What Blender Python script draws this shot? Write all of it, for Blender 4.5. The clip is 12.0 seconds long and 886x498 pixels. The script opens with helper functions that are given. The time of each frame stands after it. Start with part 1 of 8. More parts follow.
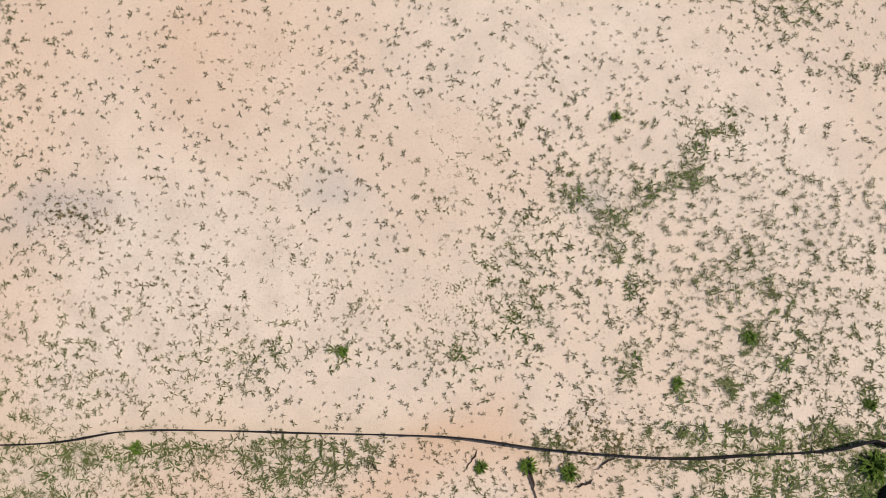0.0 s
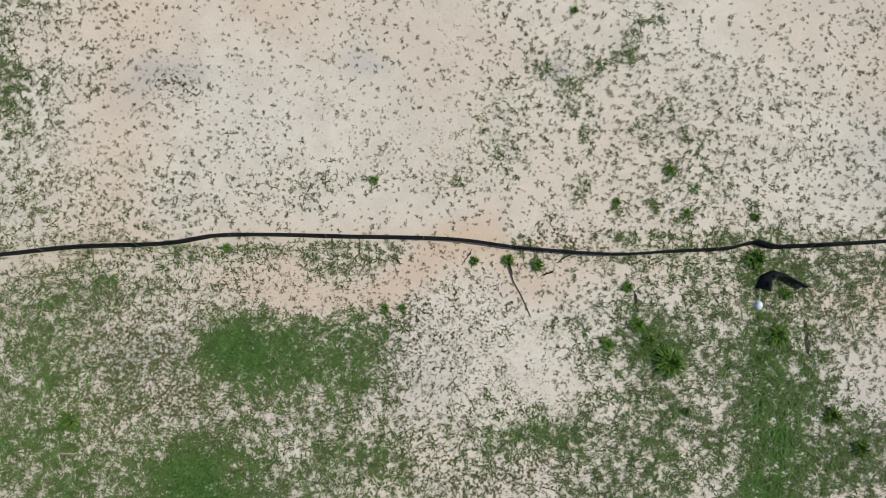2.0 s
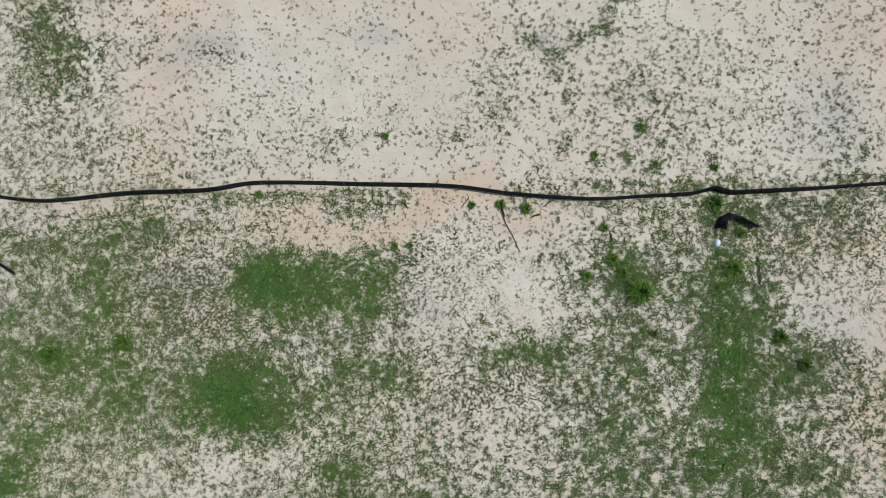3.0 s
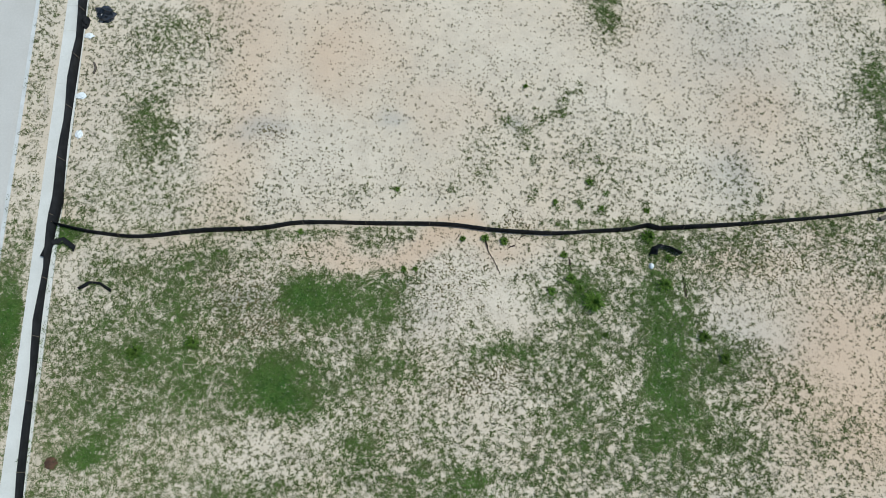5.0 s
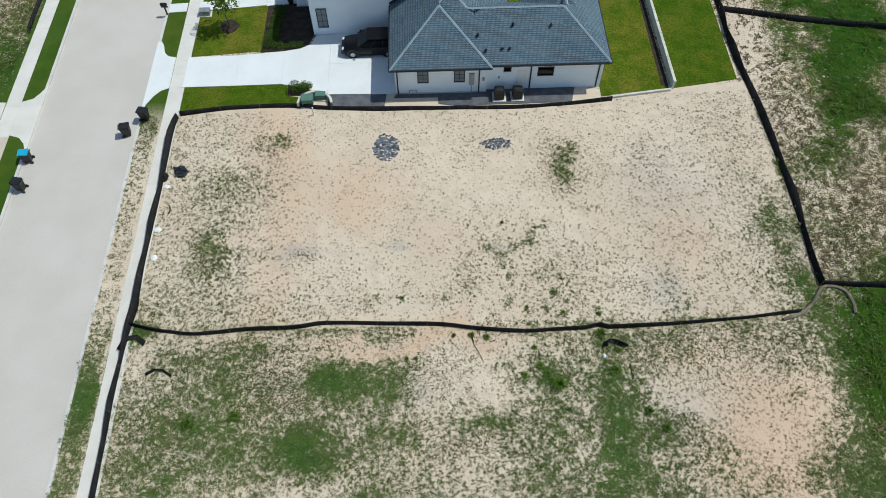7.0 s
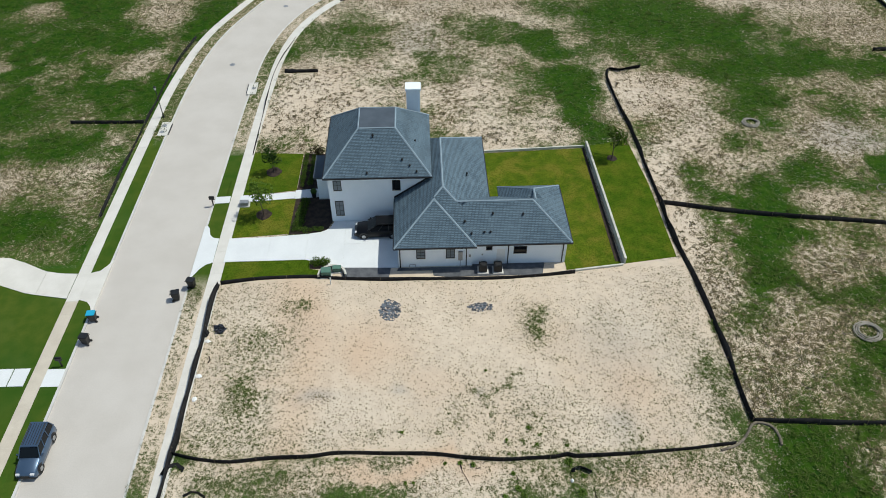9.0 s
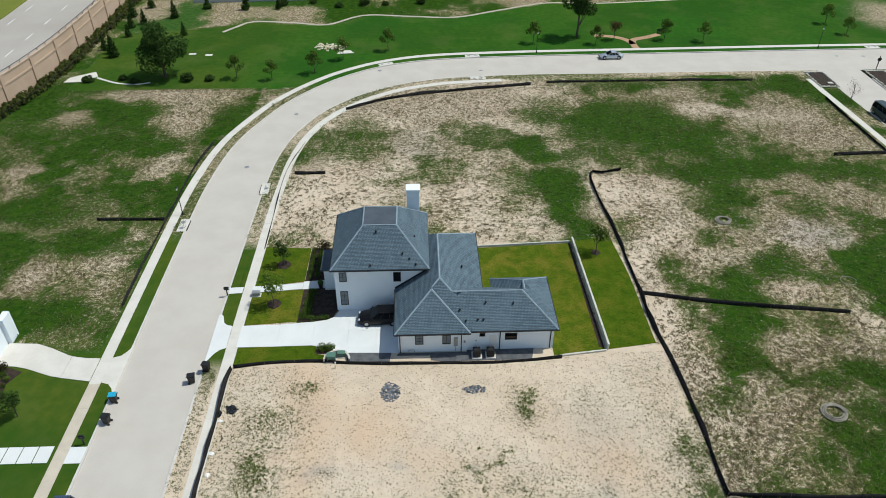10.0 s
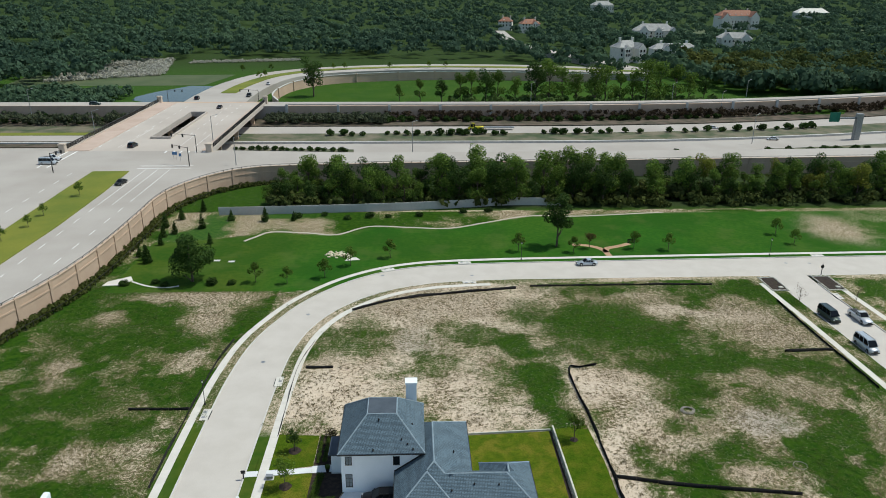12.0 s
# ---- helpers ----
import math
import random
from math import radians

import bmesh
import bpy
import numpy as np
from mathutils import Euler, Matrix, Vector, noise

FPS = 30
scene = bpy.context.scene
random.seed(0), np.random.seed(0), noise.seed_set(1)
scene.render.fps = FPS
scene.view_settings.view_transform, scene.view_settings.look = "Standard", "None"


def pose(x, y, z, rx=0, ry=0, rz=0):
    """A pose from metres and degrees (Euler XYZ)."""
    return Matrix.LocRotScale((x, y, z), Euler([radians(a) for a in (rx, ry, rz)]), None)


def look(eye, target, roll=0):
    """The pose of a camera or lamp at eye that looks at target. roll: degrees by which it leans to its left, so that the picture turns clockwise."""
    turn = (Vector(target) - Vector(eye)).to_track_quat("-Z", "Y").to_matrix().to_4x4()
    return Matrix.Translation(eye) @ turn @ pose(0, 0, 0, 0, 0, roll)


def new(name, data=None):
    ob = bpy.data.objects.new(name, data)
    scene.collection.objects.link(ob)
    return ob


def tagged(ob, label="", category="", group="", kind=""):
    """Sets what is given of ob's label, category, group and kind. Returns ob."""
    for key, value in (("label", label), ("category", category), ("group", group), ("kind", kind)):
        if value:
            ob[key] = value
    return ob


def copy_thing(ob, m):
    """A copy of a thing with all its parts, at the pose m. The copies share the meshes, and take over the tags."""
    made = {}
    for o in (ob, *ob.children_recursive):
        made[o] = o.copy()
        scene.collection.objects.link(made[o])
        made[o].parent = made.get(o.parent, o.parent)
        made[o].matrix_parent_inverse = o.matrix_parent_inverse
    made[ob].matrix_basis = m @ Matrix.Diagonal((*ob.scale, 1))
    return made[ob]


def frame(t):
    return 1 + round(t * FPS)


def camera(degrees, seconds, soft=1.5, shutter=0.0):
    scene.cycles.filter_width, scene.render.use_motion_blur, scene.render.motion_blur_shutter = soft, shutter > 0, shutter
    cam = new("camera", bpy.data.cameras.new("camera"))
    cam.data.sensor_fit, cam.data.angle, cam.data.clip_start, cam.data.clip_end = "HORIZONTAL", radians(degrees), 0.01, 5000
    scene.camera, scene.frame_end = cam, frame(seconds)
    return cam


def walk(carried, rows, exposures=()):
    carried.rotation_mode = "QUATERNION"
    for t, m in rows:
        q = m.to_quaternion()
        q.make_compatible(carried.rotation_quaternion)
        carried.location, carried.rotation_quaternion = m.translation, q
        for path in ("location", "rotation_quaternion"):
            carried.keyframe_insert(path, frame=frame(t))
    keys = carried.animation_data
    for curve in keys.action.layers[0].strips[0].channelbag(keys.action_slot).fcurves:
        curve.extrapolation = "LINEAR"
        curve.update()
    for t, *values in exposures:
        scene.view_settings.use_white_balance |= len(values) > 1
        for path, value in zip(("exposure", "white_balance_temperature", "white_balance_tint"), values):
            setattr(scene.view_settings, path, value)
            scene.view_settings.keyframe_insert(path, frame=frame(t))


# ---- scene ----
cam = camera(63.1, 12.0, 0.9)
PATH = [
    (0, (-0.318, 1.219, 18.629), (-0.240, 3.843, -1.198), 0.12),
    (0.5, (-0.400, 0.023, 19.937), (-0.315, 2.497, 0.091), 0.36),
    (1, (-0.482, -1.114, 21.572), (-0.381, 1.109, 1.696), 1.00),
    (1.5, (-0.551, -2.374, 23.330), (-0.465, -0.360, 3.432), 0.83),
    (2, (-0.607, -3.669, 25.121), (-0.543, -1.855, 5.203), 0.40),
    (2.5, (-0.650, -4.934, 26.979), (-0.622, -3.220, 7.052), -0.72),
    (3, (-0.668, -6.347, 28.896), (-0.661, -4.435, 8.987), -1.47),
    (5, (-0.600, -13.411, 36.481), (-0.554, -7.606, 17.342), -1.38),
    (5.5, (-0.581, -15.504, 38.226), (-0.502, -8.476, 19.501), -1.24),
    (6, (-0.565, -17.863, 40.085), (-0.437, -9.546, 21.896), -1.05),
    (6.5, (-0.573, -20.084, 42.013), (-0.385, -10.622, 24.394), -0.84),
    (8.5, (-0.677, -29.009, 49.809), (-0.216, -15.466, 35.100), -0.09),
    (9, (-0.706, -31.437, 51.662), (-0.181, -16.960, 37.873), 0.03),
    (9.5, (-0.734, -34.012, 53.618), (-0.151, -18.676, 40.793), 0.13),
    (10, (-0.764, -36.812, 55.477), (-0.126, -20.659, 43.701), 0.20),
    (10.5, (-0.803, -39.661, 57.315), (-0.118, -22.762, 46.639), 0.25),
    (11, (-0.840, -42.679, 59.236), (-0.114, -25.116, 49.697), 0.28),
    (11.5, (-0.871, -45.867, 61.230), (-0.108, -27.716, 52.867), 0.31),
    (12, (-0.895, -49.232, 63.112), (-0.098, -30.566, 55.973), 0.35),
]
EXPOSURE = [(0.0, -0.03, 7050, 16), (1.0, -0.12, 6480, 9), (2.0, -0.19, 6100, 4), (3.0, -0.23, 5980, 1), (5.0, -0.19, 5900, -2), (6.5, -0.15, 6220, 0), (8.5, -0.10, 6620, 2), (12.0, -0.07, 6700, 1)]
walk(cam, [(t, look(eye, target, roll)) for t, eye, target, roll in PATH], EXPOSURE)

# ---- daylight ----
SUN = Vector((0.55, 0.12, 1.0)).normalized()
world = bpy.data.worlds.new("sky")
scene.world = world
world.use_nodes = True
wn = world.node_tree
sky = wn.nodes.new("ShaderNodeTexSky")
sky.sky_type = "NISHITA"
sky.sun_disc = False
sky.sun_elevation = math.asin(SUN.z)
sky.sun_rotation = math.atan2(SUN.x, SUN.y)
wn.links.new(sky.outputs[0], wn.nodes["Background"].inputs[0])
wn.nodes["Background"].inputs[1].default_value = 0.13
sun = new("sun", bpy.data.lights.new("sun", "SUN"))
sun.data.energy = 3.75
sun.data.angle = radians(0.53)
sun.data.color = (1.0, 0.975, 0.94)
sun.matrix_world = look(SUN * 300, (0, 0, 0))

# ---- materials ----


def nodes_of(name):
    m = bpy.data.materials.new(name)
    m.use_nodes = True
    nt = m.node_tree
    return m, nt, nt.nodes["Principled BSDF"]


def add(nt, kind, **values):
    n = nt.nodes.new("ShaderNode" + kind)
    for key, value in values.items():
        n.inputs[key].default_value = value
    return n


def noise_at(nt, coord, scale, detail=3.0, rough=0.55):
    n = add(nt, "TexNoise", Scale=scale, Detail=detail, Roughness=rough)
    nt.links.new(coord, n.inputs["Vector"])
    return n.outputs["Fac"]


def ramp(nt, value, low, high):
    n = nt.nodes.new("ShaderNodeMapRange")
    n.interpolation_type = "SMOOTHSTEP"
    nt.links.new(value, n.inputs["Value"])
    for key, v in (("From Min", low), ("From Max", high)):
        if isinstance(v, (int, float)):
            n.inputs[key].default_value = v
        else:
            nt.links.new(v, n.inputs[key])
    return n.outputs["Result"]


def mathn(nt, op, a, b=0.5, clamp=False):
    n = nt.nodes.new("ShaderNodeMath")
    n.operation, n.use_clamp = op, clamp
    for i, v in enumerate((a, b)):
        if isinstance(v, (int, float)):
            n.inputs[i].default_value = v
        else:
            nt.links.new(v, n.inputs[i])
    return n.outputs[0]


def mixc(nt, fac, a, b, blend="MIX"):
    n = nt.nodes.new("ShaderNodeMix")
    n.data_type, n.blend_type = "RGBA", blend
    for key, v in ((0, fac), (6, a), (7, b)):
        if isinstance(v, (int, float)):
            n.inputs[key].default_value = v
        elif isinstance(v, tuple):
            n.inputs[key].default_value = (*v, 1.0)
        else:
            nt.links.new(v, n.inputs[key])
    return n.outputs[2]


def coords(nt, which="Object"):
    return nt.nodes.new("ShaderNodeTexCoord").outputs[which]


def bump(nt, bsdf, height, strength=0.3, distance=0.02):
    n = add(nt, "Bump", Strength=strength, Distance=distance)
    nt.links.new(height, n.inputs["Height"])
    nt.links.new(n.outputs[0], bsdf.inputs["Normal"])


def surface(name, low, high, scale=2.0, fine=25.0, rough=0.8, metal=0.0, relief=0.2, per_object=0.0, spec=0.4):
    """A rough surface with a broad and a fine variation between two colours."""
    m, nt, b = nodes_of(name)
    c = coords(nt)
    broad = ramp(nt, noise_at(nt, c, scale, 4.0), 0.3, 0.7)
    grain = noise_at(nt, c, fine, 2.0)
    col = mixc(nt, broad, low, high)
    col = mixc(nt, mathn(nt, "MULTIPLY", grain, 0.35), col, tuple(0.55 * v for v in low))
    if per_object:
        info = nt.nodes.new("ShaderNodeObjectInfo")
        hsv = nt.nodes.new("ShaderNodeHueSaturation")
        nt.links.new(mathn(nt, "MULTIPLY_ADD", info.outputs["Random"], per_object), hsv.inputs["Value"])
        hsv.inputs["Value"].links[0].from_node.inputs[2].default_value = 1.0 - per_object / 2
        nt.links.new(col, hsv.inputs["Color"])
        col = hsv.outputs[0]
    nt.links.new(col, b.inputs["Base Color"])
    b.inputs["Roughness"].default_value = rough
    b.inputs["Metallic"].default_value = metal
    b.inputs["Specular IOR Level"].default_value = spec
    if relief:
        bump(nt, b, grain, relief)
    return m


def ground_material():
    """Sandy soil, weeds, dry thatch, clay and mown grass, mixed by the soil map stored on the mesh."""
    m, nt, b = nodes_of("soil_and_grass")
    g = nt.nodes.new("ShaderNodeNewGeometry").outputs["Position"]
    one = nt.nodes.new("ShaderNodeAttribute")
    one.attribute_name = "soil_a"
    two = nt.nodes.new("ShaderNodeAttribute")
    two.attribute_name = "soil_b"
    sa = nt.nodes.new("ShaderNodeSeparateColor")
    sb = nt.nodes.new("ShaderNodeSeparateColor")
    nt.links.new(one.outputs["Color"], sa.inputs[0])
    nt.links.new(two.outputs["Color"], sb.inputs[0])
    weed, dry, clay = sa.outputs
    lawn, mud, dark = sb.outputs
    n_big = noise_at(nt, g, 0.12, 4.0)
    n_mid = noise_at(nt, g, 0.9, 5.0, 0.6)
    n_clump = noise_at(nt, g, 1.9, 4.0, 0.62)
    n_fine = noise_at(nt, g, 14.0, 3.0, 0.7)
    n_grain = noise_at(nt, g, 60.0, 2.0)
    n_speck = noise_at(nt, g, 5.2, 3.0, 0.65)
    n_chip = noise_at(nt, g, 9.0, 2.0, 0.6)
    n_thread = noise_at(nt, g, 34.0, 3.0, 0.7)
    sand = mixc(nt, ramp(nt, n_big, 0.35, 0.65), (0.605, 0.500, 0.382), (0.645, 0.555, 0.440))
    sand = mixc(nt, ramp(nt, n_mid, 0.35, 0.75), sand, (0.53, 0.45, 0.355))
    sand = mixc(nt, mathn(nt, "MULTIPLY", clay, 0.85), sand, (0.57, 0.392, 0.262))
    sand = mixc(nt, mathn(nt, "MULTIPLY", mud, 0.75), sand, (0.34, 0.325, 0.30))
    sand = mixc(nt, mathn(nt, "MULTIPLY", ramp(nt, n_fine, 0.52, 0.74), 0.34), sand, (0.34, 0.27, 0.18))
    sand = mixc(nt, mathn(nt, "MULTIPLY", ramp(nt, n_thread, 0.56, 0.72), 0.30), sand, (0.26, 0.205, 0.14))
    # dead grass: threads, clods and painted shadow specks, thick where the land is dry
    cover = mathn(nt, "ADD", mathn(nt, "MULTIPLY", n_clump, 0.36), mathn(nt, "MULTIPLY", n_chip, 0.64))
    straw = mixc(nt, ramp(nt, n_fine, 0.40, 0.58), (0.205, 0.160, 0.076), (0.032, 0.028, 0.012))
    straw = mixc(nt, mathn(nt, "MULTIPLY", ramp(nt, n_thread, 0.52, 0.64), 0.45), straw, (0.40, 0.335, 0.195))
    limit_d = mathn(nt, "MULTIPLY_ADD", dry, -0.25)
    limit_d.node.inputs[2].default_value = 0.690
    col = mixc(nt, ramp(nt, cover, limit_d, mathn(nt, "ADD", limit_d, 0.07)), sand, straw)
    # dark specks: clods, and the small shadows among straw put into the colour
    clod_shade = mathn(nt, "MULTIPLY", ramp(nt, n_speck, 0.55, 0.64), mathn(nt, "MULTIPLY", ramp(nt, dry, 0.35, 0.85), 0.75))
    col = mixc(nt, clod_shade, col, (0.055, 0.042, 0.024))
    # green weeds: olive and stringy where thin, deep and even where lush
    lush = ramp(nt, n_mid, 0.30, 0.70)
    thick = ramp(nt, weed, 0.52, 0.86)
    deep = mixc(nt, lush, (0.011, 0.044, 0.004), (0.036, 0.078, 0.007))
    deep = mixc(nt, one.outputs["Alpha"], deep, mixc(nt, lush, (0.024, 0.076, 0.016), (0.062, 0.122, 0.026)))
    olive = mixc(nt, lush, (0.088, 0.092, 0.026), (0.050, 0.080, 0.014))
    green = mixc(nt, thick, olive, deep)
    green = mixc(nt, mathn(nt, "MULTIPLY", ramp(nt, n_thread, 0.48, 0.66), 0.45), green, mixc(nt, thick, (0.150, 0.145, 0.060), (0.050, 0.104, 0.017)))
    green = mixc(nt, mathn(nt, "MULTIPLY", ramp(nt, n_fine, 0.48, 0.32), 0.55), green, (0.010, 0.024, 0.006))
    wave = mathn(nt, "ADD", mathn(nt, "MULTIPLY", n_mid, 0.14), mathn(nt, "ADD", mathn(nt, "MULTIPLY", n_clump, 0.26), mathn(nt, "ADD", mathn(nt, "MULTIPLY", n_speck, 0.34), mathn(nt, "MULTIPLY", n_fine, 0.26))))
    limit = mathn(nt, "MULTIPLY_ADD", weed, -0.40)
    limit.node.inputs[2].default_value = 0.665
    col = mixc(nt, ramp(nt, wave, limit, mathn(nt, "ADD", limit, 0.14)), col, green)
    mown = mixc(nt, ramp(nt, n_mid, 0.3, 0.7), (0.019, 0.096, 0.009), (0.036, 0.122, 0.011))
    mown = mixc(nt, one.outputs["Alpha"], mown, mixc(nt, ramp(nt, n_mid, 0.3, 0.7), (0.054, 0.090, 0.010), (0.088, 0.110, 0.016)))
    n_wide = noise_at(nt, g, 0.055, 4.0, 0.6)
    mown = mixc(nt, mathn(nt, "MULTIPLY", ramp(nt, n_wide, 0.42, 0.60), 0.55), mown, (0.014, 0.070, 0.007))
    mown = mixc(nt, mathn(nt, "MULTIPLY", n_fine, 0.5), mown, (0.026, 0.058, 0.012))
    mown = mixc(nt, mathn(nt, "MULTIPLY", ramp(nt, n_big, 0.5, 0.7), 0.35), mown, (0.085, 0.120, 0.030))
    col = mixc(nt, lawn, col, mown)
    # the dark channel paints tree shade into the ground colour
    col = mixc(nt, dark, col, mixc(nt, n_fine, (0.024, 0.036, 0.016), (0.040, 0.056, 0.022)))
    nt.links.new(col, b.inputs["Base Color"])
    b.inputs["Roughness"].default_value = 0.95
    b.inputs["Specular IOR Level"].default_value = 0.03
    bump(nt, b, mathn(nt, "ADD", n_fine, n_grain), 0.35, 0.03)
    return m


def lawn_material(name, deep, fresh, dry):
    """Mown grass: broad tired patches, small tufts and single blades' grain."""
    m, nt, b = nodes_of(name)
    c = coords(nt)
    col = mixc(nt, ramp(nt, noise_at(nt, c, 0.9, 5.0, 0.65), 0.36, 0.64), deep, fresh)
    col = mixc(nt, mathn(nt, "MULTIPLY", ramp(nt, noise_at(nt, c, 0.35, 4.0, 0.6), 0.45, 0.65), 0.8), col, dry)
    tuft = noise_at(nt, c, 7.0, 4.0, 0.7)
    # low spots between tufts get their shade from a darkened grass colour
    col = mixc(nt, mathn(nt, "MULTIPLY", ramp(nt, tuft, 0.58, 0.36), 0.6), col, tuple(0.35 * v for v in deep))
    nt.links.new(col, b.inputs["Base Color"])
    b.inputs["Roughness"].default_value = 0.95
    b.inputs["Specular IOR Level"].default_value = 0.03
    bump(nt, b, tuft, 0.8, 0.05)
    return m


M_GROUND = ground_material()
M_ROAD = surface("pale_concrete_paving", (0.50, 0.460, 0.415), (0.55, 0.51, 0.465), 0.25, 9.0, 0.85, relief=0.1)
M_WALK = surface("sidewalk_concrete", (0.60, 0.57, 0.52), (0.67, 0.64, 0.59), 0.6, 14.0, 0.85, relief=0.1)
M_WALK_OLD = surface("tan_aged_sidewalk", (0.50, 0.44, 0.36), (0.58, 0.52, 0.43), 0.6, 14.0, 0.85, relief=0.1)
M_DRIVE = surface("new_white_concrete", (0.66, 0.675, 0.68), (0.72, 0.735, 0.74), 0.4, 12.0, 0.8, relief=0.08)
M_CURB = surface("curb_concrete", (0.52, 0.50, 0.47), (0.62, 0.60, 0.57), 0.8, 14.0, 0.85, relief=0.1)
M_HIGHWAY = surface("highway_concrete", (0.375, 0.34, 0.305), (0.445, 0.41, 0.375), 0.05, 3.0, 0.85, relief=0.0)
M_FABRIC = surface("black_silt_fabric", (0.009, 0.009, 0.010), (0.022, 0.021, 0.022), 1.5, 30.0, 0.9, relief=0.4, spec=0.2)
M_STAKE = surface("weathered_stake_wood", (0.08, 0.06, 0.045), (0.16, 0.12, 0.08), 3.0, 40.0, 0.85)
# white paint, with the blue of skylight mixed into its colour
M_BRICK = surface("white_painted_brick_sky_tint", (0.80, 0.86, 0.91), (0.84, 0.89, 0.94), 0.8, 22.0, 0.75, relief=0.2)
M_DARK = surface("black_metal", (0.012, 0.012, 0.013), (0.022, 0.022, 0.023), 2.0, 30.0, 0.45, relief=0.05)
M_WALL_TAN = surface("tan_precast_concrete", (0.50, 0.36, 0.265), (0.58, 0.43, 0.325), 0.15, 5.0, 0.9, relief=0.2)
M_WALL_GREY = surface("pale_grey_precast", (0.50, 0.49, 0.47), (0.58, 0.57, 0.55), 0.2, 6.0, 0.9, relief=0.1)
M_BARK = surface("grey_brown_bark", (0.07, 0.055, 0.04), (0.14, 0.11, 0.085), 3.0, 25.0, 0.95, relief=0.5)


def let_light_through(nt, bsdf, colour, share=0.38):
    """Thin leaves pass a part of the light on to their far side."""
    tr = nt.nodes.new("ShaderNodeBsdfTranslucent")
    mix = nt.nodes.new("ShaderNodeMixShader")
    mix.inputs[0].default_value = share
    nt.links.new(colour, tr.inputs["Color"])
    nt.links.new(bsdf.outputs[0], mix.inputs[1])
    nt.links.new(tr.outputs[0], mix.inputs[2])
    nt.links.new(mix.outputs[0], nt.nodes["Material Output"].inputs[0])


def leaf_material(name, low, high):
    m, nt, b = nodes_of(name)
    geo = nt.nodes.new("ShaderNodeNewGeometry")
    info = nt.nodes.new("ShaderNodeObjectInfo")
    col = mixc(nt, geo.outputs["Random Per Island"], low, high)
    hsv = nt.nodes.new("ShaderNodeHueSaturation")
    nt.links.new(mathn(nt, "MULTIPLY_ADD", info.outputs["Random"], 0.5), hsv.inputs["Value"])
    hsv.inputs["Value"].links[0].from_node.inputs[2].default_value = 0.75
    nt.links.new(col, hsv.inputs["Color"])
    nt.links.new(hsv.outputs[0], b.inputs["Base Color"])
    b.inputs["Roughness"].default_value = 0.7
    b.inputs["Specular IOR Level"].default_value = 0.08
    let_light_through(nt, b, hsv.outputs[0])
    return m


M_LEAF = leaf_material("mid_green_leaves", (0.040, 0.088, 0.012), (0.125, 0.190, 0.032))
M_LEAF_DARK = leaf_material("dark_evergreen_leaves", (0.020, 0.050, 0.012), (0.058, 0.100, 0.022))
M_LEAF_PALE = leaf_material("yellow_green_leaves", (0.095, 0.120, 0.018), (0.230, 0.240, 0.045))

# ---- mesh helpers ----


def finish(name, me, mat, smooth=False):
    me.materials.append(mat)
    if smooth:
        me.polygons.foreach_set("use_smooth", [True] * len(me.polygons))
    return new(name, me)


def part(name, bm, material, parent=None, label="", smooth=False):
    me = bpy.data.meshes.new(name)
    bmesh.ops.recalc_face_normals(bm, faces=bm.faces)
    bm.to_mesh(me)
    bm.free()
    ob = finish(name, me, material, smooth)
    if parent:
        ob.parent = parent
    if label:
        ob["label"] = label
    return ob


def thing(name, label, category, group="", at=(0, 0, 0), turn=0.0):
    ob = new(name)
    ob.empty_display_size = 0.2
    ob.matrix_basis = pose(*at, 0, 0, turn)
    return tagged(ob, label, category, group)


def box(bm, x0, y0, z0, x1, y1, z1, bevel=0.0):
    made = bmesh.ops.create_cube(bm, size=1.0, matrix=Matrix.Translation(((x0 + x1) / 2, (y0 + y1) / 2, (z0 + z1) / 2)) @ Matrix.Diagonal((x1 - x0, y1 - y0, z1 - z0, 1)))
    if bevel:
        edges = list({e for v in made["verts"] for e in v.link_edges})
        bmesh.ops.bevel(bm, geom=edges, offset=bevel, segments=2, affect="EDGES")
    return bm


def tube(bm, a, b, r0, r1=None, seg=8):
    a, b = Vector(a), Vector(b)
    r1 = r0 if r1 is None else r1
    turn = (b - a).to_track_quat("Z", "Y").to_matrix().to_4x4()
    bmesh.ops.create_cone(bm, cap_ends=True, segments=seg, radius1=r0, radius2=max(r1, 0.001), depth=(b - a).length, matrix=Matrix.Translation((a + b) / 2) @ turn)
    return bm


def prism(bm, pts, z0, z1):
    """An upright slab over a plan polygon. z1 may be a list, one height a corner."""
    tops = z1 if isinstance(z1, (list, tuple)) else [z1] * len(pts)
    low = [bm.verts.new((x, y, z0)) for x, y in pts]
    top = [bm.verts.new((x, y, z)) for (x, y), z in zip(pts, tops)]
    bm.faces.new(top)
    bm.faces.new(low[::-1])
    for i in range(len(pts)):
        j = (i + 1) % len(pts)
        bm.faces.new((low[i], low[j], top[j], top[i]))
    return bm


def spline(pts, step=1.0, fixed=0):
    """A smooth line through plan points, sampled about every step metres, or fixed times a stretch."""
    p = np.array(pts, float)
    p = np.vstack([2 * p[0] - p[1], p, 2 * p[-1] - p[-2]])
    out = []
    for i in range(1, len(p) - 2):
        n = fixed or max(1, int(np.linalg.norm(p[i + 1] - p[i]) / step))
        for k in range(n):
            t = k / n
            a, b, c, d = p[i - 1], p[i], p[i + 1], p[i + 2]
            out.append(0.5 * (2 * b + (c - a) * t + (2 * a - 5 * b + 4 * c - d) * t * t + (3 * b - a - 3 * c + d) * t**3))
    out.append(p[-2])
    return np.array(out)


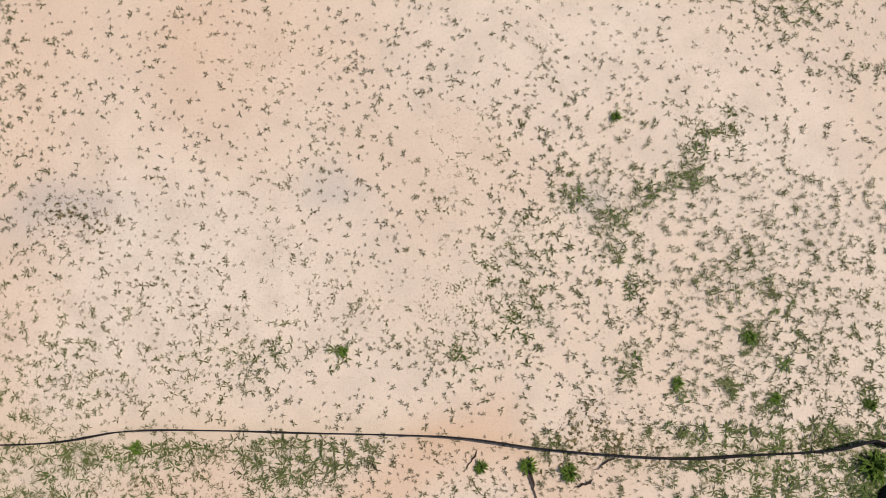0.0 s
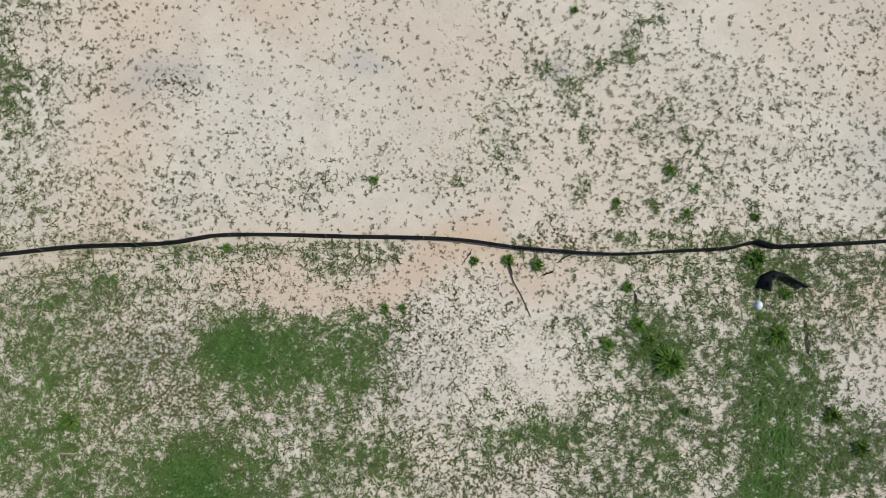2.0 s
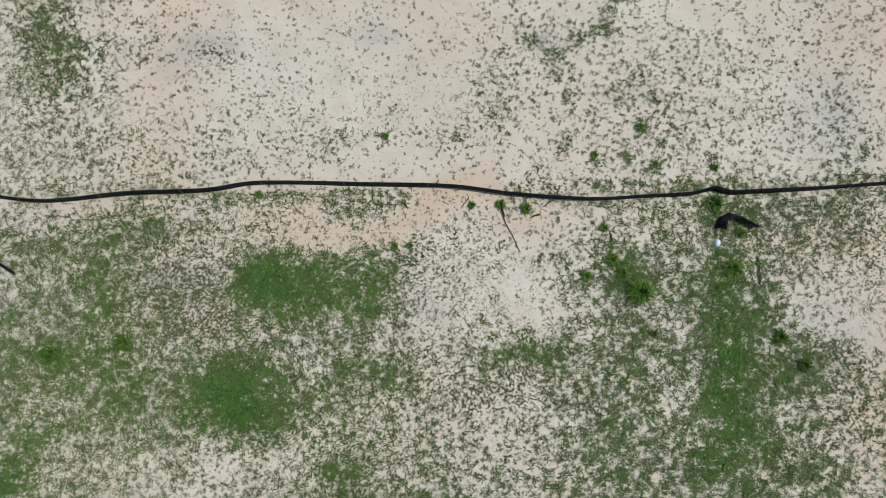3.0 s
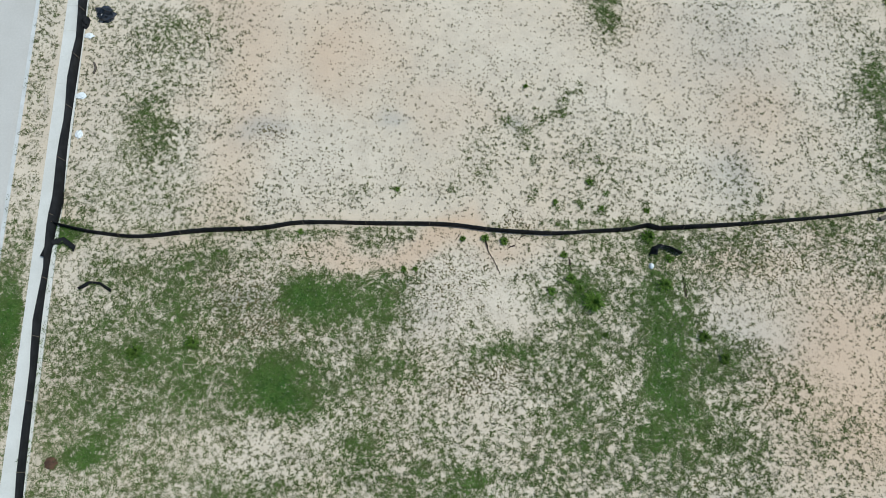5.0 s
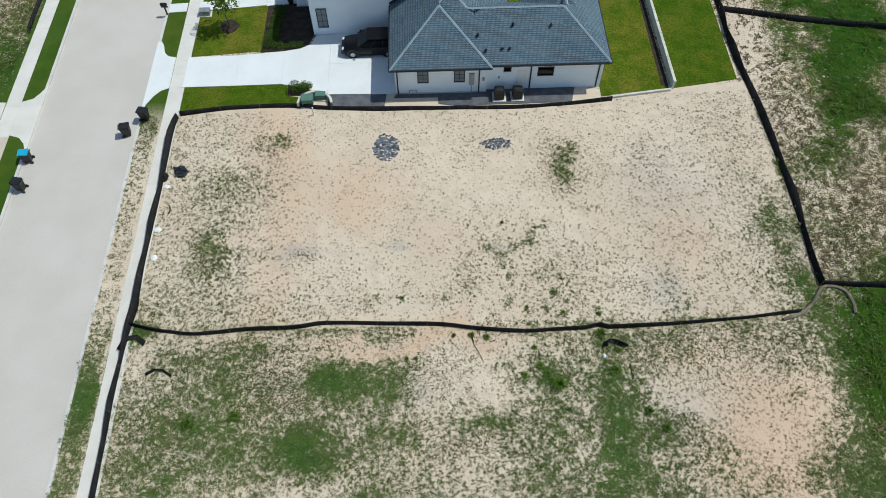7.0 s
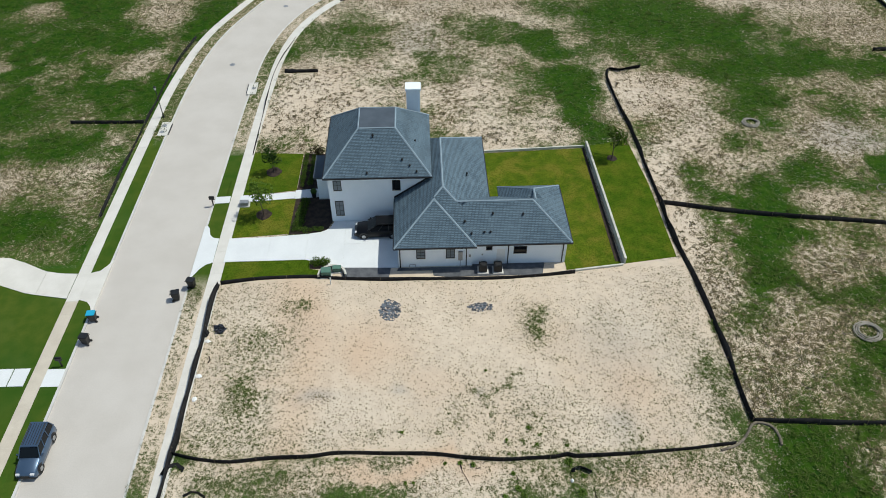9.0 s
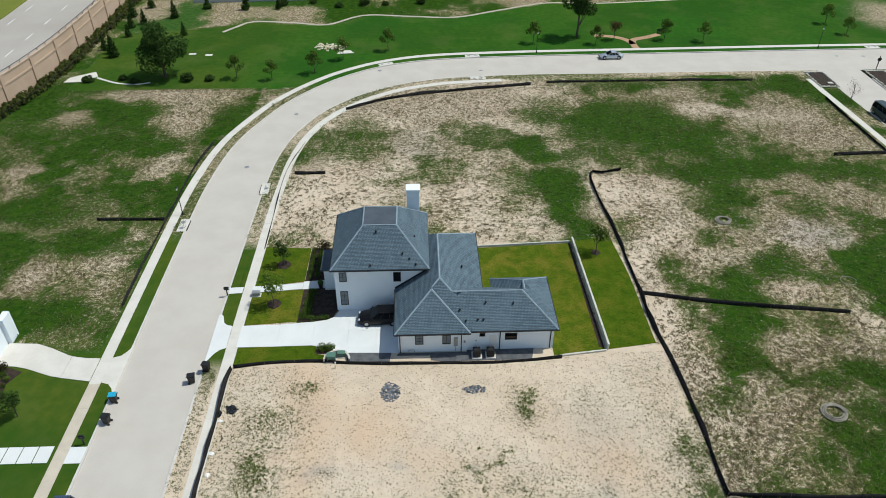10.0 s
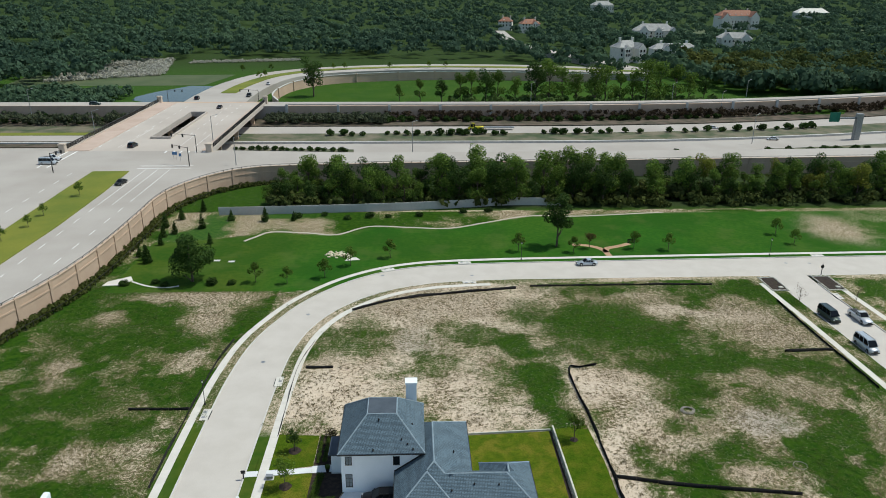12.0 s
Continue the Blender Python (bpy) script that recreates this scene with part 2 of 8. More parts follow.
def offset(line, d):
    """The line moved d metres to its left."""
    t = np.gradient(line, axis=0)
    t /= np.linalg.norm(t, axis=1)[:, None]
    return line + np.reshape(d, (-1, 1)) * np.stack([-t[:, 1], t[:, 0]], 1)


def band(bm, left, right, z_top, z_low):
    """A slab between two lines of the same count."""
    zt = z_top if hasattr(z_top, "__len__") else [z_top] * len(left)
    zb = z_low if hasattr(z_low, "__len__") else [z_low] * len(left)
    rows = []
    for (lx, ly), (rx, ry), a, b in zip(left, right, zt, zb):
        rows.append([bm.verts.new(v) for v in ((lx, ly, b), (lx, ly, a), (rx, ry, a), (rx, ry, b))])
    for p, q in zip(rows, rows[1:]):
        for i in range(4):
            j = (i + 1) % 4
            bm.faces.new((p[i], p[j], q[j], q[i]))
    bm.faces.new(rows[0])
    bm.faces.new(rows[-1][::-1])
    return bm


def quad_mesh(name, verts):
    """Loose quads, four corners after four."""
    v = np.asarray(verts, np.float32).reshape(-1, 3)
    n = len(v) // 4
    me = bpy.data.meshes.new(name)
    me.vertices.add(len(v))
    me.vertices.foreach_set("co", v.ravel())
    me.loops.add(4 * n)
    me.loops.foreach_set("vertex_index", np.arange(4 * n, dtype=np.int32))
    me.polygons.add(n)
    me.polygons.foreach_set("loop_start", np.arange(0, 4 * n, 4, dtype=np.int32))
    me.update(calc_edges=True)
    return me


def structure(name, bm, mat, label, category, smooth=False):
    return tagged(part(name, bm, mat, None, "", smooth), label, category, "", "structure")

# ---- the lie of the land ----
EDGE_OUT = spline([(-32.4, -90), (-32.4, -20), (-32.4, 20), (-32.3, 46), (-31.9, 57.5), (-30.6, 68), (-28, 76.5), (-23.6, 86), (-17, 94.6), (-9.8, 100.4), (-2.5, 103.7), (6, 105.4), (21, 106.4), (37, 106.9), (53, 107.3), (78.6, 108), (88.4, 108.2), (102, 108.4), (125, 108.9), (165, 109.7), (230, 111)], 1.0, 10)
EDGE_IN = spline([(-24.1, -90), (-24.1, -20), (-24.1, 20), (-23.9, 46), (-23.6, 56), (-23.0, 64.5), (-21.2, 73), (-17.5, 80.9), (-11.8, 87.6), (-5.5, 92), (0, 94.2), (6, 95.6), (20, 96.8), (36, 96.9), (52, 97.1), (78.6, 97.2), (88.4, 97.3), (100, 97.4), (125, 97.7), (165, 98.2), (230, 99)], 1.0, 10)
ROAD_LINE = (EDGE_OUT + EDGE_IN) / 2
ROAD_WIDE = np.linalg.norm(EDGE_OUT - EDGE_IN, axis=1) / 2
SIDE_LINE = spline([(83.3, 99.5), (83.3, 88), (83.7, 78), (84.3, 60), (85.2, 20), (86, -60)], 1.5)
SIDE_HALF = 4.3
HIGHWAY_Z = -2.0


def highway_shift(x):
    """How far the highway swings away to the north."""
    return 24.0 * np.clip((np.asarray(x, float) - 50) / 185, 0, 3) ** 2


def lattice(seed, size=64):
    return np.random.RandomState(seed).rand(size, size)


def value_noise(x, y, scale, seed):
    g = lattice(seed)
    u, v = x / scale, y / scale
    i, j = np.floor(u).astype(int), np.floor(v).astype(int)
    a, b = u - i, v - j
    a, b = a * a * (3 - 2 * a), b * b * (3 - 2 * b)
    n = len(g)
    g00, g10, g01, g11 = g[i % n, j % n], g[(i + 1) % n, j % n], g[i % n, (j + 1) % n], g[(i + 1) % n, (j + 1) % n]
    return (g00 * (1 - a) + g10 * a) * (1 - b) + (g01 * (1 - a) + g11 * a) * b


def step(v, a, b):
    t = np.clip((v - a) / (b - a), 0, 1)
    return t * t * (3 - 2 * t)


def line_distance(x, y, line, wide=0.0):
    """The distance from a line, less the half width that it has at its nearest point."""
    d = np.full(x.shape, 1e9)
    for (px, py), w in zip(line, np.broadcast_to(wide, len(line))):
        d = np.minimum(d, np.hypot(x - px, y - py) - w)
    return d


PATCHES = []


def patch(kind, x, y, rx, ry, strength):
    PATCHES.append((kind, x, y, rx, ry, strength))


# Kinds: g green weeds, b dry thatch, s bare sand, o orange clay, y grey mud, k black gravel.
patch("b", 110.9, 128.1, 9.6, 11.7, 1)
patch("b", -26.2, 138.0, 29.1, 6.4, 0.3)
patch("g", 4.5, 3.2, 0.51, 0.41, 1)
patch("g", 4.2, 4.1, 0.52, 0.41, 0.8)
patch("g", 4.6, 2.3, 0.37, 0.29, 0.7)
patch("g", 5.2, 4.9, 0.52, 0.42, 0.7)
patch("g", 6.1, 5.3, 0.52, 0.42, 0.7)
patch("g", 6.5, 6.2, 0.52, 0.42, 0.7)
patch("g", 7.1, 6.9, 0.60, 0.48, 0.6)
patch("g", 2.9, 5.0, 0.67, 0.53, 0.5)
patch("g", -5.4, 0.9, 0.65, 0.52, 0.5)
patch("g", -4.3, 1.3, 0.58, 0.46, 0.5)
patch("g", -6.6, 1.0, 0.58, 0.46, 0.5)
patch("g", -0.0, 1.0, 0.51, 0.40, 0.9)
patch("g", 0.2, 0.1, 0.64, 0.52, 0.8)
patch("g", -2.8, 1.1, 0.36, 0.29, 0.9)
patch("g", -1.7, 1.5, 0.44, 0.35, 0.5)
patch("g", 7.6, 1.2, 0.26, 0.21, 1)
patch("g", 6.9, 0.2, 0.32, 0.25, 1)
patch("g", 5.6, 0.1, 0.29, 0.23, 1)
patch("g", 9.2, 0.9, 0.23, 0.18, 1)
patch("g", 8.4, 0.6, 0.20, 0.16, 1)
patch("g", 8.0, -0.4, 0.26, 0.21, 1)
patch("g", 4.4, 0.7, 0.50, 0.40, 0.9)
patch("g", 4.5, 7.2, 0.21, 0.17, 1)
patch("g", 9.7, 9.5, 0.61, 0.49, 0.7)
patch("g", 11.0, 8.1, 0.61, 0.49, 0.7)
patch("g", 5.2, -0.8, 0.20, 0.16, 1)
patch("g", 10.5, -0.6, 0.29, 0.23, 1)
patch("b", 3.6, -0.9, 1.28, 1.03, 0.7)
patch("y", -10.9, 4.7, 0.89, 0.71, 0.7)
patch("b", -9.7, 4.3, 1.03, 0.83, 0.8)
patch("y", -3.1, 5.1, 0.74, 0.59, 0.6)
patch("y", 3.5, 4.8, 0.67, 0.53, 0.9)
patch("b", -6.7, 2.4, 0.87, 0.70, 0.6)
patch("g", 1.7, 1.3, 0.87, 0.70, 0.55)
patch("g", 1.1, 2.8, 1.32, 1.05, 0.4)
patch("g", 8.8, 3.3, 2.35, 1.88, 0.3)
patch("g", 2.4, 4.1, 1.18, 0.94, 0.4)
patch("g", -10.2, 0.4, 1.72, 1.38, 0.35)
patch("g", -8.1, -1.1, 0.35, 0.28, 0.9)
patch("g", 3.1, 6.4, 2.04, 1.63, 0.25)
patch("g", -8.0, -4.4, 1.4, 1.5, 1)
patch("g", -6.1, -4.8, 2.5, 1.5, 0.55)
patch("g", -4.5, -4.1, 2, 1.8, 0.42)
patch("g", -5.0, -3.0, 1.9, 0.83, 0.35)
patch("g", -8.3, -10.1, 2.2, 1.7, 0.85)
patch("g", -9.4, -9.1, 1.3, 1.3, 0.6)
patch("y", -11.0, -4.6, 1.7, 0.8, 0.8)
patch("b", -10.2, -6.2, 3.4, 1.1, 0.9)
patch("b", -11.2, -4.4, 1.9, 1.3, 0.7)
patch("g", -14.5, -5.8, 4, 2.5, 0.3)
patch("g", -13.7, -8.3, 1.8, 1.5, 0.45)
patch("g", -16.6, -7.3, 0.76, 0.55, 0.9)
patch("g", -18.7, -7.3, 1.8, 1.5, 0.4)
patch("g", -17.6, -12.5, 1.2, 0.69, 0.7)
patch("g", -18.0, -5.8, 0.61, 0.38, 0.8)
patch("g", -17.4, -10.8, 2.6, 1.7, 0.3)
patch("g", 2.2, -8.3, 2.4, 1.1, 0.6)
patch("b", 1.3, -9.4, 2.1, 0.88, 0.8)
patch("g", 6.9, -9.3, 1.2, 2.1, 0.42)
patch("g", 10.7, -5.4, 1.2, 1.9, 0.55)
patch("g", 10.7, -8.2, 1, 1.8, 0.75)
patch("g", 10.5, -10.3, 1.2, 1.7, 0.75)
patch("g", 9.8, -12.3, 1.7, 1.1, 0.5)
patch("g", 13.2, -9.2, 1.8, 1.5, 0.42)
patch("g", 12.6, -11.2, 1.5, 0.86, 0.45)
patch("g", 10.8, -2.4, 0.95, 0.6, 0.45)
patch("g", 7.2, -5.6, 0.68, 0.57, 1)
patch("g", 6.6, -4.7, 0.62, 0.8, 0.5)
patch("g", 5.1, -4.9, 0.56, 0.32, 0.5)
patch("g", -4.9, -12.5, 1.2, 0.83, 0.4)
patch("g", -3.2, -8.7, 1.8, 1.2, 0.4)
patch("g", 0.5, -13.7, 1.7, 0.82, 0.35)
patch("g", -5.0, -8.0, 3.6, 1.5, 0.2)
patch("g", 13.2, -12.7, 1.7, 1.4, 0.3)
patch("o", 20.3, -8.2, 2.7, 2.4, 0.85)
patch("o", 18.3, -12.0, 3.8, 2.2, 0.65)
patch("b", 15.4, -10.5, 2.3, 1.7, 0.5)
patch("g", 21.7, -11.4, 0.81, 1, 0.85)
patch("g", 22.1, -7.1, 1.2, 0.46, 0.6)
patch("g", 21.4, -13.8, 0.85, 0.82, 0.6)
patch("s", -9.5, -12.6, 3.5, 1.1, 0.7)
patch("s", -0.1, -6.3, 3.7, 1.6, 0.35)
patch("s", 13.8, -5.5, 2.5, 1.6, 0.6)
patch("s", 16.8, -6.3, 3.4, 1.9, 0.75)
patch("s", -1.8, -2.2, 5.7, 0.6, 0.9)
patch("o", -2.2, -2.1, 5.4, 0.6, 0.95)
patch("o", -7.6, -1.6, 1.9, 0.41, 0.7)
patch("o", -14.9, -1.5, 1.9, 0.41, 0.3)
patch("s", 3.2, -2.8, 2.8, 0.5, 0.7)
patch("g", -20.8, -1.1, 0.96, 0.61, 0.9)
patch("g", -12.6, -2.4, 1.9, 0.67, 0.3)
patch("g", -17.9, -3.2, 1.9, 1.3, 0.25)
patch("y", -1.3, -6.0, 1.8, 1.3, 0.4)
patch("y", 14.7, -7.4, 3.6, 1.8, 0.5)
patch("g", -16.1, 11.1, 2.5, 1.7, 0.35)
patch("g", -16.6, 6.0, 1.5, 2.1, 0.42)
patch("g", -12.8, 15.3, 1.1, 1.3, 0.5)
patch("g", 9.7, 11.2, 1.2, 1.9, 0.65)
patch("g", 10.0, 14.0, 1.4, 1.3, 0.5)
patch("g", 16.3, 13.1, 1.3, 1.3, 0.35)
patch("y", 15.6, 1.5, 1.5, 2.1, 0.7)
patch("g", 15.9, -0.3, 1.3, 0.87, 0.25)
patch("g", 24.5, 6.1, 1, 2.3, 0.5)
patch("g", 25.1, 1.5, 0.98, 1.4, 0.7)
patch("y", -2.9, 5.0, 0.84, 0.3, 0.7)
patch("y", -10.1, 4.7, 1.5, 0.56, 0.9)
patch("o", -5.8, 9.6, 3.1, 2.8, 0.8)
patch("y", 16.2, 9.2, 4.2, 3.6, 0.45)
patch("g", -8.9, 71.0, 4.8, 7.3, 0.55)
patch("g", -10.8, 78.5, 3.1, 4.6, 0.45)
patch("g", -9.9, 63.9, 4.6, 4.7, 0.5)
patch("g", -19.6, 64.1, 1.8, 2.9, 1)
patch("g", 5.0, 67.6, 6.6, 8, 0.35)
patch("g", 1.9, 59.8, 5.4, 3.6, 0.45)
patch("g", 12.0, 71.2, 2.9, 4.2, 0.6)
patch("g", 20.2, 80.0, 4.4, 5.2, 0.95)
patch("g", 16.5, 67.9, 3.8, 3.2, 1)
patch("g", 18.7, 63.2, 3.7, 2.3, 1)
patch("g", 27.5, 74.7, 5, 5.6, 0.85)
patch("g", 32.6, 79.6, 5.2, 4.8, 0.8)
patch("g", 40.3, 77.2, 6.1, 6.9, 0.85)
patch("g", 18.5, 55.7, 2.6, 3.1, 1)
patch("g", 21.0, 55.3, 2.2, 3.4, 0.9)
patch("g", 15.3, 52.1, 5.1, 1.9, 0.5)
patch("g", 20.2, 49.7, 2.7, 8.5, 1)
patch("g", 20.5, 43.0, 2, 3.5, 1)
patch("g", 12.8, 48.6, 2.5, 2.3, 0.4)
patch("g", 3.1, 53.7, 2.1, 2.5, 0.5)
patch("g", 3.2, 47.9, 1.5, 3.3, 0.5)
patch("g", 1.9, 43.8, 0.95, 1.1, 0.5)
patch("b", 3.2, 50.7, 2.2, 6.2, 0.9)
patch("s", -12.8, 53.9, 9.4, 9, 0.9)
patch("s", 7.6, 51.5, 5.1, 7.1, 0.55)
patch("s", 11.8, 43.6, 6.3, 4.2, 0.4)
patch("y", -1.6, 68.6, 4.3, 5.1, 0.8)
patch("b", 2.7, 84.3, 19, 7, 0.9)
patch("s", 4.8, 84.1, 16, 5.5, 0.45)
patch("g", -18.0, 70.2, 1.9, 6.2, 0.5)
patch("g", -20.4, 53.7, 1.3, 4.1, 0.45)
patch("g", -3.0, 56.3, 10, 1.4, 0.4)
patch("g", 30.4, 69.8, 7.8, 7.3, 0.75)
patch("g", 43.4, 73.7, 7, 7.7, 0.65)
patch("g", 45.8, 65.7, 11, 5.5, 0.75)
patch("g", 52.9, 59.6, 12, 2.5, 0.9)
patch("g", 69.4, 70.5, 5.9, 4.3, 0.4)
patch("g", 35.3, 91.8, 11, 3.9, 0.65)
patch("g", 62.2, 90.8, 17, 3.8, 0.6)
patch("g", 74.4, 85.3, 6.5, 5.2, 0.6)
patch("s", 48.6, 80.2, 4.4, 2.6, 1)
patch("s", 56.8, 78.2, 6.2, 1.9, 0.8)
patch("b", 65.6, 75.5, 9.2, 9.1, 1)
patch("b", 66.9, 67.4, 6.8, 5.1, 0.9)
patch("g", 42.2, 53.3, 6.2, 5.9, 0.9)
patch("g", 37.2, 40.8, 2.2, 2.4, 0.95)
patch("g", 44.6, 43.9, 2.4, 2.1, 0.6)
patch("g", 31.3, 35.5, 1.7, 1.5, 0.9)
patch("g", 30.8, 31.7, 2, 2.5, 0.75)
patch("g", 38.5, 31.5, 3.8, 2.5, 0.95)
patch("g", 45.2, 34.6, 3.3, 2.1, 1)
patch("g", 49.4, 31.8, 3.2, 1.6, 0.9)
patch("g", 54.8, 27.9, 3.2, 3.9, 0.9)
patch("g", 52.4, 46.9, 1.9, 2.1, 0.7)
patch("g", 37.2, 23.2, 3.5, 2.1, 0.9)
patch("g", 30.9, 26.6, 1.2, 1.5, 0.7)
patch("g", 45.7, 23.3, 1.5, 1.4, 0.45)
patch("g", 27.0, 43.6, 1.6, 2.5, 0.55)
patch("g", 46.8, 57.9, 17, 2.1, 0.9)
patch("g", 64.3, 41.8, 2, 2.1, 0.5)
patch("b", 60.2, 50.8, 6.4, 4.5, 0.9)
patch("g", 60.1, 50.8, 6, 3.8, 0.35)
patch("y", 52.6, 40.9, 6.7, 3.8, 0.95)
patch("s", 52.6, 40.9, 6.7, 3.8, 0.6)
patch("s", 32.2, 51.8, 6.7, 5.5, 0.9)
patch("s", 33.6, 41.0, 4.3, 3.8, 0.65)
patch("s", 27.2, 32.4, 2, 5.2, 1)
patch("b", 43.9, 29.3, 3.5, 2, 0.9)
patch("s", 43.9, 29.3, 3.2, 1.5, 0.5)
patch("s", 27.0, 25.2, 3, 3, 0.9)
patch("s", 50.9, 23.6, 2.7, 2, 0.6)
patch("s", 27.0, 19.6, 1.9, 5.4, 0.8)
patch("g", 33.8, 18.8, 3.5, 3.4, 0.8)
patch("g", 41.8, 15.2, 3.4, 2, 0.8)
patch("g", 29.5, 11.8, 2.1, 3, 0.6)
patch("g", 44.3, 10.5, 2.6, 2.2, 0.7)
patch("g", 30.0, 7.2, 4.5, 1.9, 0.7)
patch("b", 40.8, 19.9, 5.2, 2.7, 0.9)
patch("b", 49.3, 18.6, 3.8, 2.7, 0.9)
patch("b", 34.4, 10.9, 3.5, 2.7, 0.9)
patch("b", 30.6, 7.7, 3.4, 3.6, 0.9)
patch("g", 29.6, -1.1, 3.5, 2.5, 0.9)
patch("g", 29.7, -6.3, 3.7, 2.2, 0.9)
patch("g", 25.5, -6.3, 1.5, 1.7, 0.7)
patch("g", 36.7, 5.3, 1.4, 2.3, 0.8)
patch("b", 26.7, 3.4, 1.9, 1.6, 0.7)
patch("b", 28.1, 15.4, 2.1, 4.2, 0.6)
patch("g", -51.9, 80.4, 6.6, 6.3, 0.9)
patch("g", -33.3, 80.8, 2.7, 2.8, 0.95)
patch("g", -50.1, 71.5, 1.5, 1.5, 0.9)
patch("g", -36.6, 51.3, 2, 3.1, 1)
patch("g", -46.9, 42.2, 2.5, 2.8, 1)
patch("g", -54.8, 49.9, 7.2, 3, 0.9)
patch("g", -45.8, 54.4, 3.7, 2.5, 0.5)
patch("g", -52.0, 35.2, 2.7, 3.1, 0.9)
patch("g", -44.1, 28.4, 4.6, 2.6, 0.95)
patch("g", -51.1, 41.0, 1.5, 1.8, 0.8)
patch("g", -65.7, 61.4, 1.4, 3.6, 0.8)
patch("g", -62.7, 74.5, 7.8, 3.5, 0.5)
patch("g", -68.8, 80.8, 7.1, 4.7, 0.65)
patch("g", -40.4, 75.1, 2, 2, 0.6)
patch("g", -68.0, 91.4, 9.7, 4.8, 0.7)
patch("b", -46.2, 88.9, 12, 3.4, 1)
patch("s", -46.2, 88.8, 12, 2.9, 0.75)
patch("b", -40.9, 76.9, 5, 6.7, 1)
patch("s", -41.3, 78.4, 5, 6, 0.8)
patch("s", -39.7, 62.8, 2.7, 7, 0.95)
patch("s", -38.9, 43.4, 2.5, 2.2, 1)
patch("s", -40.4, 38.7, 4.1, 4, 0.9)
patch("s", -39.1, 31.3, 1.5, 2.4, 0.95)
patch("b", -49.2, 34.6, 3.1, 3.5, 1)
patch("s", -47.5, 34.1, 2.8, 2.6, 0.4)
patch("b", -60.1, 55.9, 3.7, 3.3, 0.9)
patch("b", -61.0, 61.2, 3, 2.3, 1)
patch("s", -61.0, 61.2, 3, 1.8, 0.4)
patch("b", -60.3, 80.0, 3.4, 3.3, 0.9)

patch("g", 28.5, -7.0, 3.0, 8.0, 0.95)
patch("g", 24.6, -12.5, 2.0, 3.6, 0.85)
patch("g", 18.0, -11.5, 3.5, 2.5, 0.35)
patch("g", 20.5, -5.5, 2.5, 1.5, 0.3)
patch("g", 27.5, -15.0, 4.0, 4.0, 0.9)
patch("g", 66.0, 70.0, 9.0, 6.0, 0.12)
patch("s", 62.0, 76.0, 8.0, 3.0, 0.5)
patch("o", 21.0, -10.0, 5.0, 5.0, 0.9)
patch("o", 14.0, -3.0, 6.0, 0.8, 0.5)
patch("o", -1.5, -1.9, 4.5, 0.9, 0.9)


